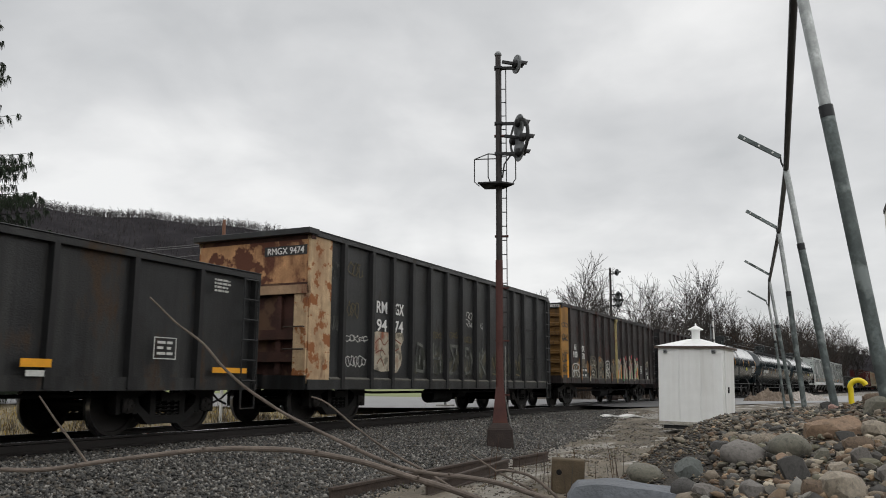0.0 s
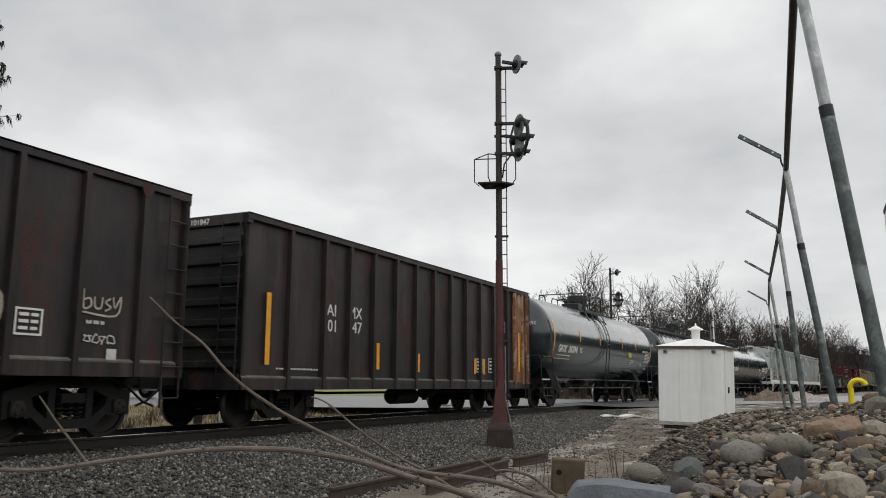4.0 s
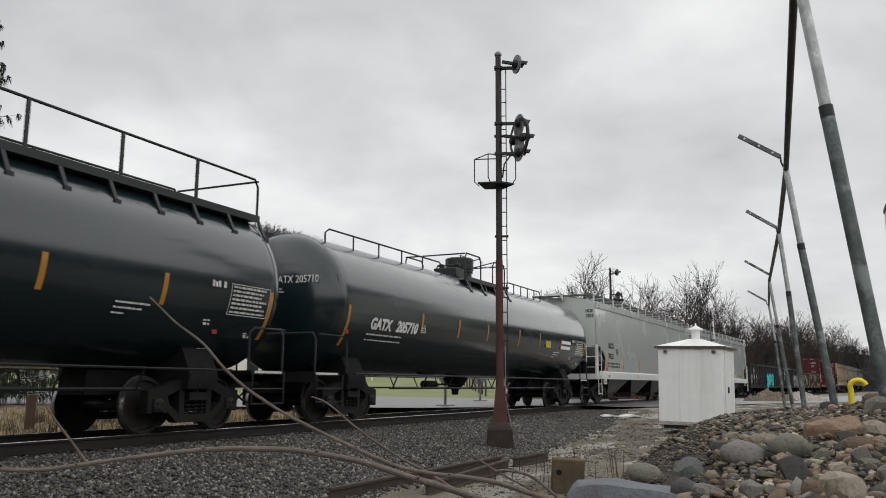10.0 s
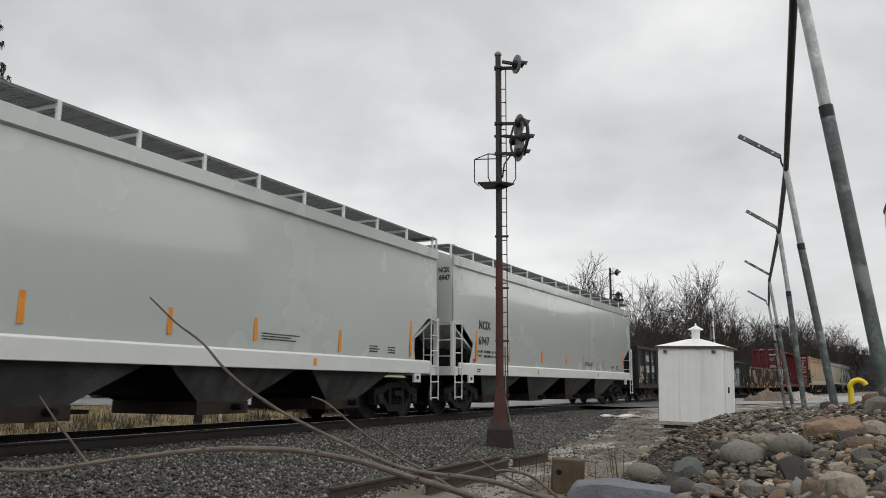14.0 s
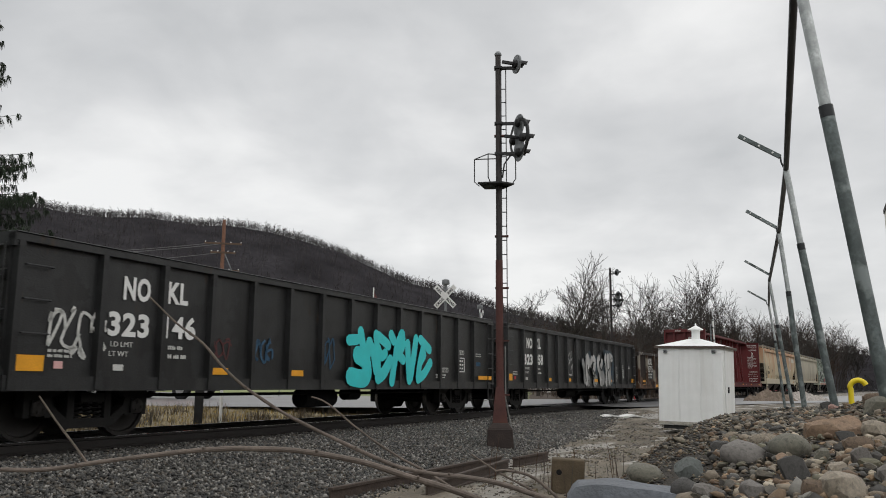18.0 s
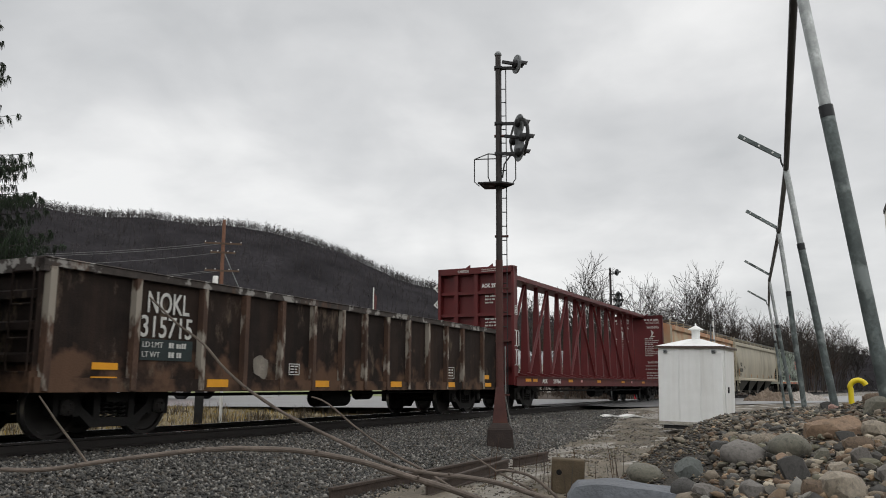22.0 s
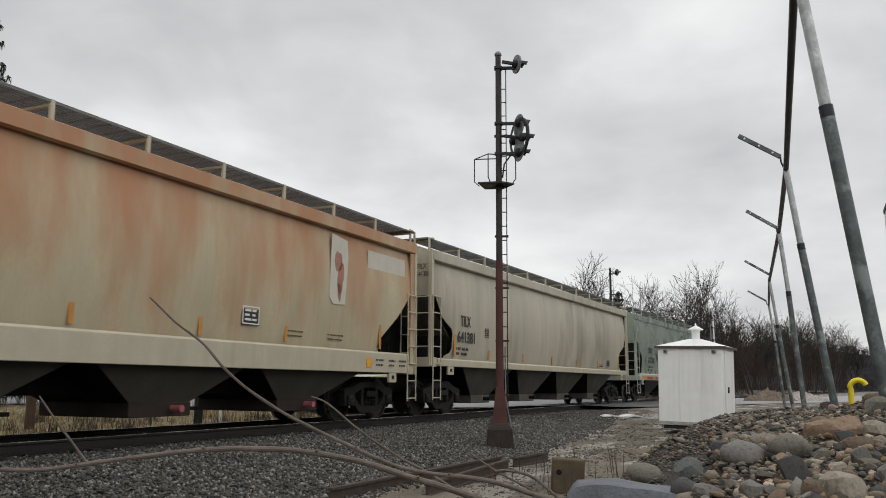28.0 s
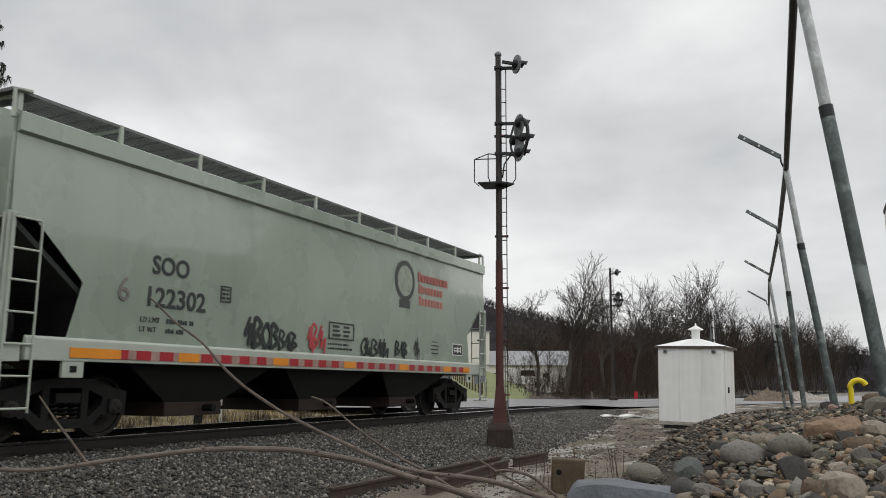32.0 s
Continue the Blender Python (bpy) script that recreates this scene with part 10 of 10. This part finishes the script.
    part("flag", Geo().prism([(0.06, 8.9), (0.35, 8.3), (0.28, 6.8), (0.1, 6.6)], -0.03, 0.03, "y"), MAROON, fl)
    # utility pole with cross-arms and wires
    up = thing("utility_pole", "brown timber utility pole with cross-arms", "utility pole", at=screen_frame(84.6, 70.3, 0.4))
    part("pole", Geo().tube([(0, 0, -0.5), (0, 0, 21.7)], [0.32, 0.22], 10), mat("reddish_pole_wood", (0.17, 0.085, 0.055), 0.9, vary=0.3), up)
    for z, w in ((18.4, 2.4), (17.2, 1.6), (14.8, 2.2)):
        arm = part("cross_arm", Geo().box(-w, w, -0.3, -0.15, z, z + 0.22), WOOD, up)
        for x in (-w + 0.15, -w * 0.4, w * 0.4, w - 0.15):
            part("insulator", Geo().lathe([(0.05, z + 0.22), (0.07, z + 0.34), (0.03, z + 0.38)], 8, "z", (x, -0.22, 0)), SIGNWHITE, arm)
    part("transformer", Geo().lathe([(0.32, 12.9), (0.36, 12.95), (0.36, 14.1), (0.28, 14.2)], 14, "z", (-0.75, -0.1, 0)), SIGNWHITE, up, "pale grey pole transformer")
    part("brace", Geo().tube([(0.1, 0, 17.5), (2.6, 0, 12.0)], 0.07, 6), SIGGREY, up)
    for z, q in ((18.7, 0), (18.7, 1.6), (17.4, 0.8), (15.1, 0.4), (15.1, 1.9), (13.8, 1.0)):
        pts = [(-0.5 - 60 * t, -3.0 * t + q, z - 2.6 * t - 4 * t * (1 - t) * 2.0) for t in np.linspace(0, 1, 14)]
        part("wire", Geo().tube(pts, 0.03, 4, False), mat("slack_wire", (0.20, 0.20, 0.20), 0.6, bump=0), up)
    # a white house that just reaches into view
    edge = thing("house", "white-sided house with a dark overhanging roof", "house")
    part("wall", Geo().box(38, 46, -12.0, -3.45, -0.5, 9.6), SIDING, edge)
    part("roof", Geo().prism([(-12.1, 9.42), (-3.41, 9.42), (-3.41, 9.62), (-7.7, 15.5), (-12.1, 9.62)], 37.6, 46.05, "x"), mat("dark_shingle_roof", (0.045, 0.04, 0.038), 0.85, vary=0.3, scale=3, bump=0.3), edge, "dark shingled roof")
    for x in (39.5, 42.5):
        part("window", Geo().box(x, x + 0.9, -3.46, -3.43, 4.6, 6.0), GLASS, edge)
    # pale heaps of spoil by the road
    for k, (x, y, w, h, m, lab) in enumerate(((58, 3.05, 1.75, 0.80, PALEPILE, "pale brown heap of spoil beside the road"), (62, 1.3, 1.9, 0.62, mat("snowy_rubble", (0.42, 0.385, 0.35), 0.9, vary=0.3, scale=3, fine=9, bump=0.6), "pale heap of broken rubble beside the road"))):
        bm = bmesh.new()
        bmesh.ops.create_grid(bm, x_segments=54, y_segments=38, size=1.0)
        for vv in bm.verts:
            r = min(1, math.hypot(vv.co.x, vv.co.y))
            z = h * (1 - r) ** 0.7 * (1 + 0.5 * noise.noise((vv.co.x * 3 + k * 9, vv.co.y * 3, 0))) + 0.22 * noise.noise((vv.co.x * 8, vv.co.y * 8, k)) + 0.12 * abs(noise.noise((vv.co.x * 17, vv.co.y * 17, k)))
            vv.co = (x + vv.co.y * 1.6, y + vv.co.x * w, -0.25 + max(-0.15, z * (r < 1)))
        me = bpy.data.meshes.new("heap"); bm.to_mesh(me); bm.free()
        me.materials.append(m)
        tagged(new("spoil_heap", me), lab, "spoil heap")


build_roadside()


# ---- dead grass and weeds on the far side ----
def blades(name, spots, h0, h1, material, rng, label, category, w=0.012, lean=0.5):
    n = len(spots)
    p = np.asarray(spots, float)
    h = rng.uniform(h0, h1, n); a = rng.uniform(0, 6.283, n); l = h * rng.uniform(0, lean, n); b = rng.uniform(0, 6.283, n)
    side = np.stack([np.cos(b), np.sin(b), 0 * b], 1) * (w * rng.uniform(0.6, 1.4, n))[:, None]
    tip = p + np.stack([l * np.cos(a), l * np.sin(a), h], 1)
    v = np.stack([p - side, p + side, tip], 1).reshape(-1, 3)
    me = bpy.data.meshes.new(name)
    me.from_pydata(v.tolist(), [], np.arange(3 * n).reshape(-1, 3).tolist())
    me.materials.append(material)
    tagged(new(name, me), label, category, kind="stuff")


def build_grass():
    rng = np.random.default_rng(8)
    sp = []
    while len(sp) < 26000:
        s, d = rng.uniform(6, 30), 2.3 + 11 * rng.random() ** 1.3
        x, y, _ = on_track(s, d)
        xr = lerp_line(ROAD_NEAR, y)
        if xr is not None and x < xr - 0.3 and noise.noise((x * 0.6, y * 0.6, 2)) > rng.uniform(-0.6, 0.35):
            sp.append((x, y, ground_z(x, y) - 0.02))
    blades("dead_grass", sp, 0.05, 0.19, STRAW, rng, "tufts of yellow dead grass beyond the rails", "dead grass", lean=1.15)
    sp = []
    for k in range(90):
        s, d = rng.uniform(8, 30), rng.uniform(2.6, 9)
        x, y, _ = on_track(s, d)
        xr = lerp_line(ROAD_NEAR, y)
        if xr is None or x > xr - 0.5:
            continue
        for i in range(40):
            xx, yy = x + rng.normal(0, 0.16), y + rng.normal(0, 0.16)
            sp.append((xx, yy, ground_z(xx, yy)))
    blades("weed_clumps", sp, 0.2, 0.5, mat("brown_weeds", (0.085, 0.065, 0.042), 0.95, vary=0.3, bump=0, island=0.4), rng, "brown clumps of tall dry weeds", "weeds", 0.010)
    sp = []
    while len(sp) < 1100:
        x, y = rng.uniform(9, 26), rng.uniform(1.8, 6.4)
        if y < toe_y(x) + 0.25 and noise.noise((x * 0.7, y * 0.7, 9)) > 0.12:
            sp.append((x, y, ground_z(x, y) - 0.01))
    blades("sparse_grass", sp, 0.02, 0.06, mat("dull_green_grass", (0.11, 0.115, 0.055), 0.95, vary=0.3, bump=0, island=0.4), rng, "sparse dull green grass on the mud", "grass", 0.008)


build_grass()


# ---- bare trees ----
FWD = (Vector(AIM) - Vector(EYE)).normalized()
RIGHT = Vector((math.sin(YAW), -math.cos(YAW), 0))
UP = RIGHT.cross(FWD)
RIGHT, UP = RIGHT * math.cos(radians(ROLL)) + UP * math.sin(radians(ROLL)), UP * math.cos(radians(ROLL)) - RIGHT * math.sin(radians(ROLL))


def sight(cx, cy, r):
    """A far point r metres away over the ground, in the line of sight (cx, cy)."""
    d = FWD + RIGHT * ((cx - 784) / 1450.6) + UP * ((441 - cy) / 1450.6)
    k = r / math.hypot(d.x, d.y)
    return d.x * k, d.y * k, EYE[2] + d.z * k


def twig_mesh(segs, name, material, sides=3):
    """A mesh of tapered segments (a, b, ra, rb)."""
    a = np.array([s[0] for s in segs]); b = np.array([s[1] for s in segs])
    ra = np.array([s[2] for s in segs]); rb = np.array([s[3] for s in segs])
    d = b - a
    d /= np.linalg.norm(d, axis=1)[:, None] + 1e-9
    ref = np.where(np.abs(d[:, 2:3]) > 0.9, np.array([[1.0, 0, 0]]), np.array([[0, 0, 1.0]]))
    s1 = np.cross(d, ref); s1 /= np.linalg.norm(s1, axis=1)[:, None] + 1e-9
    s2 = np.cross(d, s1)
    vs = []
    for k in range(sides):
        t = 2 * math.pi * k / sides
        o = s1 * math.cos(t) + s2 * math.sin(t)
        vs.append((a + o * ra[:, None], b + o * rb[:, None]))
    v = np.stack([q for pair in vs for q in pair], 1).reshape(-1, 3)
    n = len(segs)
    base = np.arange(n)[:, None] * (2 * sides)
    f = np.concatenate([base + np.array([[2 * k, 2 * ((k + 1) % sides), 2 * ((k + 1) % sides) + 1, 2 * k + 1]]) for k in range(sides)], 0)
    me = bpy.data.meshes.new(name)
    me.vertices.add(len(v)); me.vertices.foreach_set("co", v.reshape(-1))
    me.loops.add(len(f) * 4); me.loops.foreach_set("vertex_index", f.reshape(-1).astype(np.int32))
    me.polygons.add(len(f)); me.polygons.foreach_set("loop_start", np.arange(0, len(f) * 4, 4, dtype=np.int32))
    me.update(calc_edges=True)
    me.materials.append(material)
    return me


def bare_tree_segs(rng, height, spread, depth=4, stems=1):
    """A trunk that forks into limbs, branches and twigs; the thick wood and the twigs apart."""
    big, small = [], []

    def turned(d, angle):
        side = np.cross(d, rng.normal(0, 1, 3))
        side /= np.linalg.norm(side) + 1e-9
        q = d * math.cos(angle) + side * math.sin(angle)
        q[2] += 0.10
        return q / np.linalg.norm(q)

    def grow(p, d, ln, r, lvl):
        n = 4 if lvl < 2 else 3
        for i in range(n):
            d = d + rng.normal(0, 0.07 + 0.035 * lvl, 3)
            d[2] += 0.05 if lvl < 3 else 0.0
            d /= np.linalg.norm(d)
            q = p + d * ln / n
            r2 = r * (0.92 if lvl == 0 else 0.84)
            (big if lvl < 3 else small).append((p, q, r, r2))
            p, r = q, r2
            if lvl < depth and (lvl > 0 or i > 1):
                for _ in range(1 if rng.random() < 0.8 else 2):
                    grow(p.copy(), turned(d, spread * rng.uniform(0.6, 1.05)), ln * rng.uniform(0.42, 0.62), r * rng.uniform(0.45, 0.62), lvl + 1)
        if lvl < depth:
            for _ in range(2):
                grow(p.copy(), turned(d, spread * rng.uniform(0.3, 0.6)), ln * rng.uniform(0.6, 0.75), r * rng.uniform(0.62, 0.78), lvl + 1)

    for k in range(stems):
        d = np.array([rng.normal(0, 0.10), rng.normal(0, 0.10), 1.0])
        grow(np.array([rng.normal(0, 0.3) * (stems > 1), rng.normal(0, 0.3) * (stems > 1), -0.3]), d / np.linalg.norm(d), height * rng.uniform(0.36, 0.46), height * 0.0165 / (1 if stems == 1 else 1.35), 0)
    return big, small


def build_trees():
    rng = np.random.default_rng(14)
    kinds = []
    for k in range(7):
        big, small = bare_tree_segs(rng, 10.0, (0.75, 0.62, 0.70, 0.80, 0.58, 0.72, 0.34)[k], 4, 1 + (k in (2, 5)))
        top = max(s[1][2] for s in big + small)
        small = [(a, b, max(ra * 0.9, 0.014), max(rb * 0.9, 0.010)) for a, b, ra, rb in small]
        kinds.append((twig_mesh(big, "trunk", BARK, 6), twig_mesh(small, "crown", TWIG, 3), top))

    def tree(px, r, top, k, rz=0.0, label="bare grey-brown deciduous tree in winter"):
        x, y, top_z = sight(px, top, r)
        z = -0.25
        s = (top_z - z) / kinds[k][2]
        t = thing("bare_tree", label, "tree", "bare trees beyond the track", at=Matrix.LocRotScale((x, y, z), Euler((0, 0, rz)), (s, s, s)))
        link("trunk", kinds[k][0], t); link("crown", kinds[k][1], t)

    for px, r, top, k in ((996, 60, 440, 0), (950, 64, 508, 3), (1030, 66, 500, 2), (1066, 78, 496, 4), (1112, 84, 480, 5), (1142, 88, 478, 1), (1188, 96, 484, 3), (1226, 104, 458, 6), (1256, 108, 494, 0),
                          (1287, 112, 502, 1), (1316, 116, 516, 5), (1342, 122, 556, 2), (1160, 96, 530, 0), (1412, 135, 549, 4), (1368, 135, 572, 4), (1392, 150, 560, 6), (1420, 165, 566, 1), (1450, 180, 575, 3), (1480, 195, 585, 5), (1505, 210, 592, 2), (1375, 145, 572, 0), (1435, 172, 580, 4)):
        tree(px, r, top, k, rng.uniform(0, 6.28))
    # woods and brush behind them, and undergrowth at their feet
    segs = []
    def sapling(x, y, z, h, n):
        d = np.array([rng.normal(0, 0.16), rng.normal(0, 0.16), 1.0])
        p = np.array([x, y, z]); q = p + d * h
        w = 0.0032 * h + 0.010
        segs.append((p, q, w, w * 0.4))
        for i in range(n):
            t = rng.uniform(0.25, 0.98)
            a = rng.uniform(0, 6.283)
            l = h * rng.uniform(0.14, 0.32)
            c = p + d * h * t
            e = c + np.array([math.cos(a) * 0.6, math.sin(a) * 0.6, rng.uniform(0.35, 0.95)]) * l
            segs.append((c, e, w * 0.55, w * 0.25))
            for _ in range(2):
                a2 = rng.uniform(0, 6.283); m = c + (e - c) * rng.uniform(0.3, 0.9)
                segs.append((m, m + np.array([math.cos(a2) * 0.6, math.sin(a2) * 0.6, rng.uniform(0.2, 0.9)]) * l * 0.5, w * 0.35, w * 0.2))
    for i in range(1150):
        px = rng.uniform(900, 1560)
        r = rng.uniform(100, 150) if px < 1330 else rng.uniform(150, 270)
        topy = rng.uniform(574, 640) if px < 1330 else rng.uniform(572, 626) + max(0, px - 1440) * 0.32
        x, y, zt = sight(px, topy, r)
        if track_off(x, y) < 4:
            continue
        sapling(x, y, -0.5, zt + 0.5, 17)
    for i in range(1100):
        px = rng.uniform(975, 1340)
        r = rng.uniform(57, 75)
        x, y, _ = sight(px, 690, r)
        if track_off(x, y) > 3.2:
            sapling(x, y, -0.3, rng.uniform(0.5, 1.5), 8)
    for i in range(420):
        px = rng.uniform(905, 1300)
        r = rng.uniform(60, 95)
        x, y, _ = sight(px, 660, r)
        if track_off(x, y) < 4.5:
            continue
        sapling(x, y, -0.3, rng.uniform(1.0, 3.6), 16)
    tagged(new("brushwood", twig_mesh(segs, "brushwood", FARTWIG, 3)), "dense bare brushwood and saplings beyond the track", "brushwood", kind="stuff")


build_trees()


# ---- the wooded hill ----
def build_hill():
    ridge = [(-260, 335), (-100, 352), (75, 370), (150, 379), (230, 385), (300, 392), (400, 400), (480, 410), (540, 423), (600, 443), (660, 471), (720, 494), (780, 514), (850, 535), (950, 560), (1050, 580), (1150, 593), (1300, 606), (1450, 612), (1535, 622), (1700, 628), (1900, 632)]
    R0, R1 = 230.0, 600.0
    def profile(px):
        for (x0, y0), (x1, y1) in zip(ridge, ridge[1:]):
            if px <= x1:
                t = (px - x0) / (x1 - x0)
                return y0 + (y1 - y0) * max(0, t)
        return 632
    def height(px, r):
        top = sight(px, profile(px) + 9, R1)[2]
        t = smooth(R0, R1, r)
        z = -2.5 + (top + 2.5) * (t ** 1.25)
        z += 3.0 * noise.noise((px * 0.012, r * 0.02, 0)) * smooth(260, 400, r)
        if r > R1:
            z -= (r - R1) * 0.12
        return z
    pxs = list(range(-260, 1901, 20))
    rs = [R0 + (R1 - R0) * k / 24 for k in range(25)] + [640, 720, 850]
    v = []
    for px in pxs:
        for r in rs:
            x, y, _ = sight(px, profile(px), r)
            v.append((x, y, height(px, r)))
    n = len(rs)
    f = [(i * n + j, i * n + j + 1, (i + 1) * n + j + 1, (i + 1) * n + j) for i in range(len(pxs) - 1) for j in range(n - 1)]
    me = bpy.data.meshes.new("hill"); me.from_pydata(v, [], f)
    me.shade_smooth(); me.materials.append(HILL)
    tagged(new("backdrop_hill", me), "dark wooded hillside in winter behind the valley", "hill", kind="structure")
    rng = np.random.default_rng(31)
    segs = []
    for i in range(10500):
        px = rng.uniform(-120, 1000) if i < 8600 else rng.uniform(1000, 1700)
        r = R1 - 330 * rng.random() ** 1.3 if i % 5 < 3 else rng.uniform(560, 612)
        x, y, _ = sight(px, profile(px), r)
        p = np.array([x, y, height(px, r) - 0.5])
        h = rng.uniform(2.6, 6.0) if i % 9 else rng.uniform(5.5, 7.5)
        w = 0.105
        q = p + np.array([rng.normal(0, 0.5), rng.normal(0, 0.5), h])
        segs.append((p, q, w, w * 0.4))
        for k in range(7):
            t = rng.uniform(0.3, 0.99); b = rng.uniform(0, 6.283)
            c = p + (q - p) * t
            l = h * rng.uniform(0.2, 0.42) * (1.25 - t * 0.6)
            segs.append((c, c + np.array([math.cos(b) * 0.8, math.sin(b) * 0.8, rng.uniform(0.25, 0.95)]) * l, w * 0.7, w * 0.45))
    # the valley's other side, behind the camera's stand
    v, f = [], []
    m = 420
    for i in range(m + 1):
        a = radians(70 + 284.6 * i / m)
        q = math.degrees(a)
        gap = min(1.0, (abs(q - 176) / 14) ** 2) * smooth(70, 100, q)  # the track runs out through the valley
        crest = 1 + 0.16 * noise.noise((i * 0.045, 3, 0)) + 0.10 * noise.noise((i * 0.21, 5, 0)) + 0.05 * noise.noise((i * 0.83, 7, 0))
        for r, z in ((90, -1.0), (100, 9.0), (112, 21.5 * crest), (190, 22), (320, 26), (420, 20)):
            k = 1 + 0.5 * smooth(330, 352, q)
            v.append((r * k * math.cos(a), r * k * math.sin(a), (z + 1) * gap * (1 - 0.15 * smooth(330, 352, q)) - 1))
    f = [(i * 6 + k, (i + 1) * 6 + k, (i + 1) * 6 + k + 1, i * 6 + k + 1) for i in range(m) for k in range(5)]
    me2 = bpy.data.meshes.new("far_side"); me2.from_pydata(v, [], f)
    me2.shade_smooth(); me2.materials.append(HILL)
    tagged(new("backdrop_valley_side", me2), "dark wooded far side of the valley", "hill", kind="structure")
    tagged(new("hillside_woods", twig_mesh(segs, "hillside_woods", HILLTWIG, 3)), "bare winter woods covering the hillside", "woods", kind="stuff")


build_hill()


# ---- spruce at the left of the track ----
def build_spruce():
    rng = np.random.default_rng(17)
    x0, y0 = 19.85, 30.05
    t = thing("spruce_tree", "tall dark spruce with drooping branches", "tree", at=Matrix.Translation((x0, y0, -0.3)))
    H = 19.3
    part("trunk", Geo().tube([(0, 0, 0), (0.05, 0, H * 0.5), (0, 0.05, H)], [0.28, 0.17, 0.02], 10), BARK, t)
    limbs, needles = [], []
    z = 1.6
    while z < H - 0.4:
        reach = (0.335 if z < 9.5 else 0.29) * (H - z) + 0.12
        dense = z < 9.8
        for k in range(rng.integers(4, 7) + (2 if z < 11 else 0)):
            a = rng.uniform(0, 6.283)
            l = reach * rng.uniform(0.6, 1.14)
            d = np.array([math.cos(a), math.sin(a), 0.0])
            p = np.array([0, 0, z + rng.uniform(-0.2, 0.2)])
            pts = []
            n = max(5, int(l / 0.32))
            for i in range(n + 1):
                u = i / n
                pts.append(p + d * l * u + np.array([0, 0, -0.20 * l * math.sin(u * 1.9) + 0.20 * l * max(0, u - 0.55)]))
            for i in range(n):
                limbs.append((pts[i], pts[i + 1], 0.035 * (1 - i / n) + 0.006, 0.035 * (1 - (i + 1) / n) + 0.005))
            side = np.array([-d[1], d[0], 0])
            for i in range(1, n + 1):
                for s in (-1, 1):
                    for _ in range(2):
                        ll = (l * 0.24 * (1.05 - i / n) + 0.18) * (1.0 if dense else 0.7)
                        c = pts[i] + rng.normal(0, 0.04, 3)
                        e = c + side * s * ll * rng.uniform(0.4, 1.0) + d * ll * 0.5 + np.array([0, 0, rng.uniform(-0.45, 0.02)]) * ll
                        needles.append((c, e, 0.016 if dense else 0.011, 0.007))
                        # short needle sprays and hanging tips along the twig
                        for q in (0.3, 0.55, 0.8, 1.0):
                            b = c + (e - c) * q
                            for _ in range(3 if dense else 2):
                                needles.append((b, b + np.array([rng.normal(0, 0.05), rng.normal(0, 0.05), -rng.uniform(0.04, 0.34)]), 0.013, 0.004))
        z += rng.uniform(0.30, 0.46)
    link("limb", twig_mesh(limbs, "limb", BARK, 4), t)["kind"] = "stuff"
    link("crown", twig_mesh(needles, "crown", NEEDLE, 3), t)


build_spruce()


def motions():
    """Every car follows the track; its wheels roll."""
    for car, u in CARS:
        rows = []
        for k in range(65):
            t = k * 0.5
            s = u - advance(t)
            x, y, a = on_track(s)
            rows.append((t, Matrix.Translation((x, y, 0)) @ Euler((0, 0, a)).to_matrix().to_4x4()))
        walk(car, rows)
    step = 2 / 30
    times = [min(32.0, k * step) for k in range(481)]
    turns = [-(advance(t) - advance(0.0)) / 0.457 for t in times]
    for w in WHEELSETS:
        p = w.matrix_basis.translation.copy()
        walk(w, [(t, Matrix.Translation(p) @ Euler((0, a, 0)).to_matrix().to_4x4()) for t, a in zip(times, turns)])


motions()
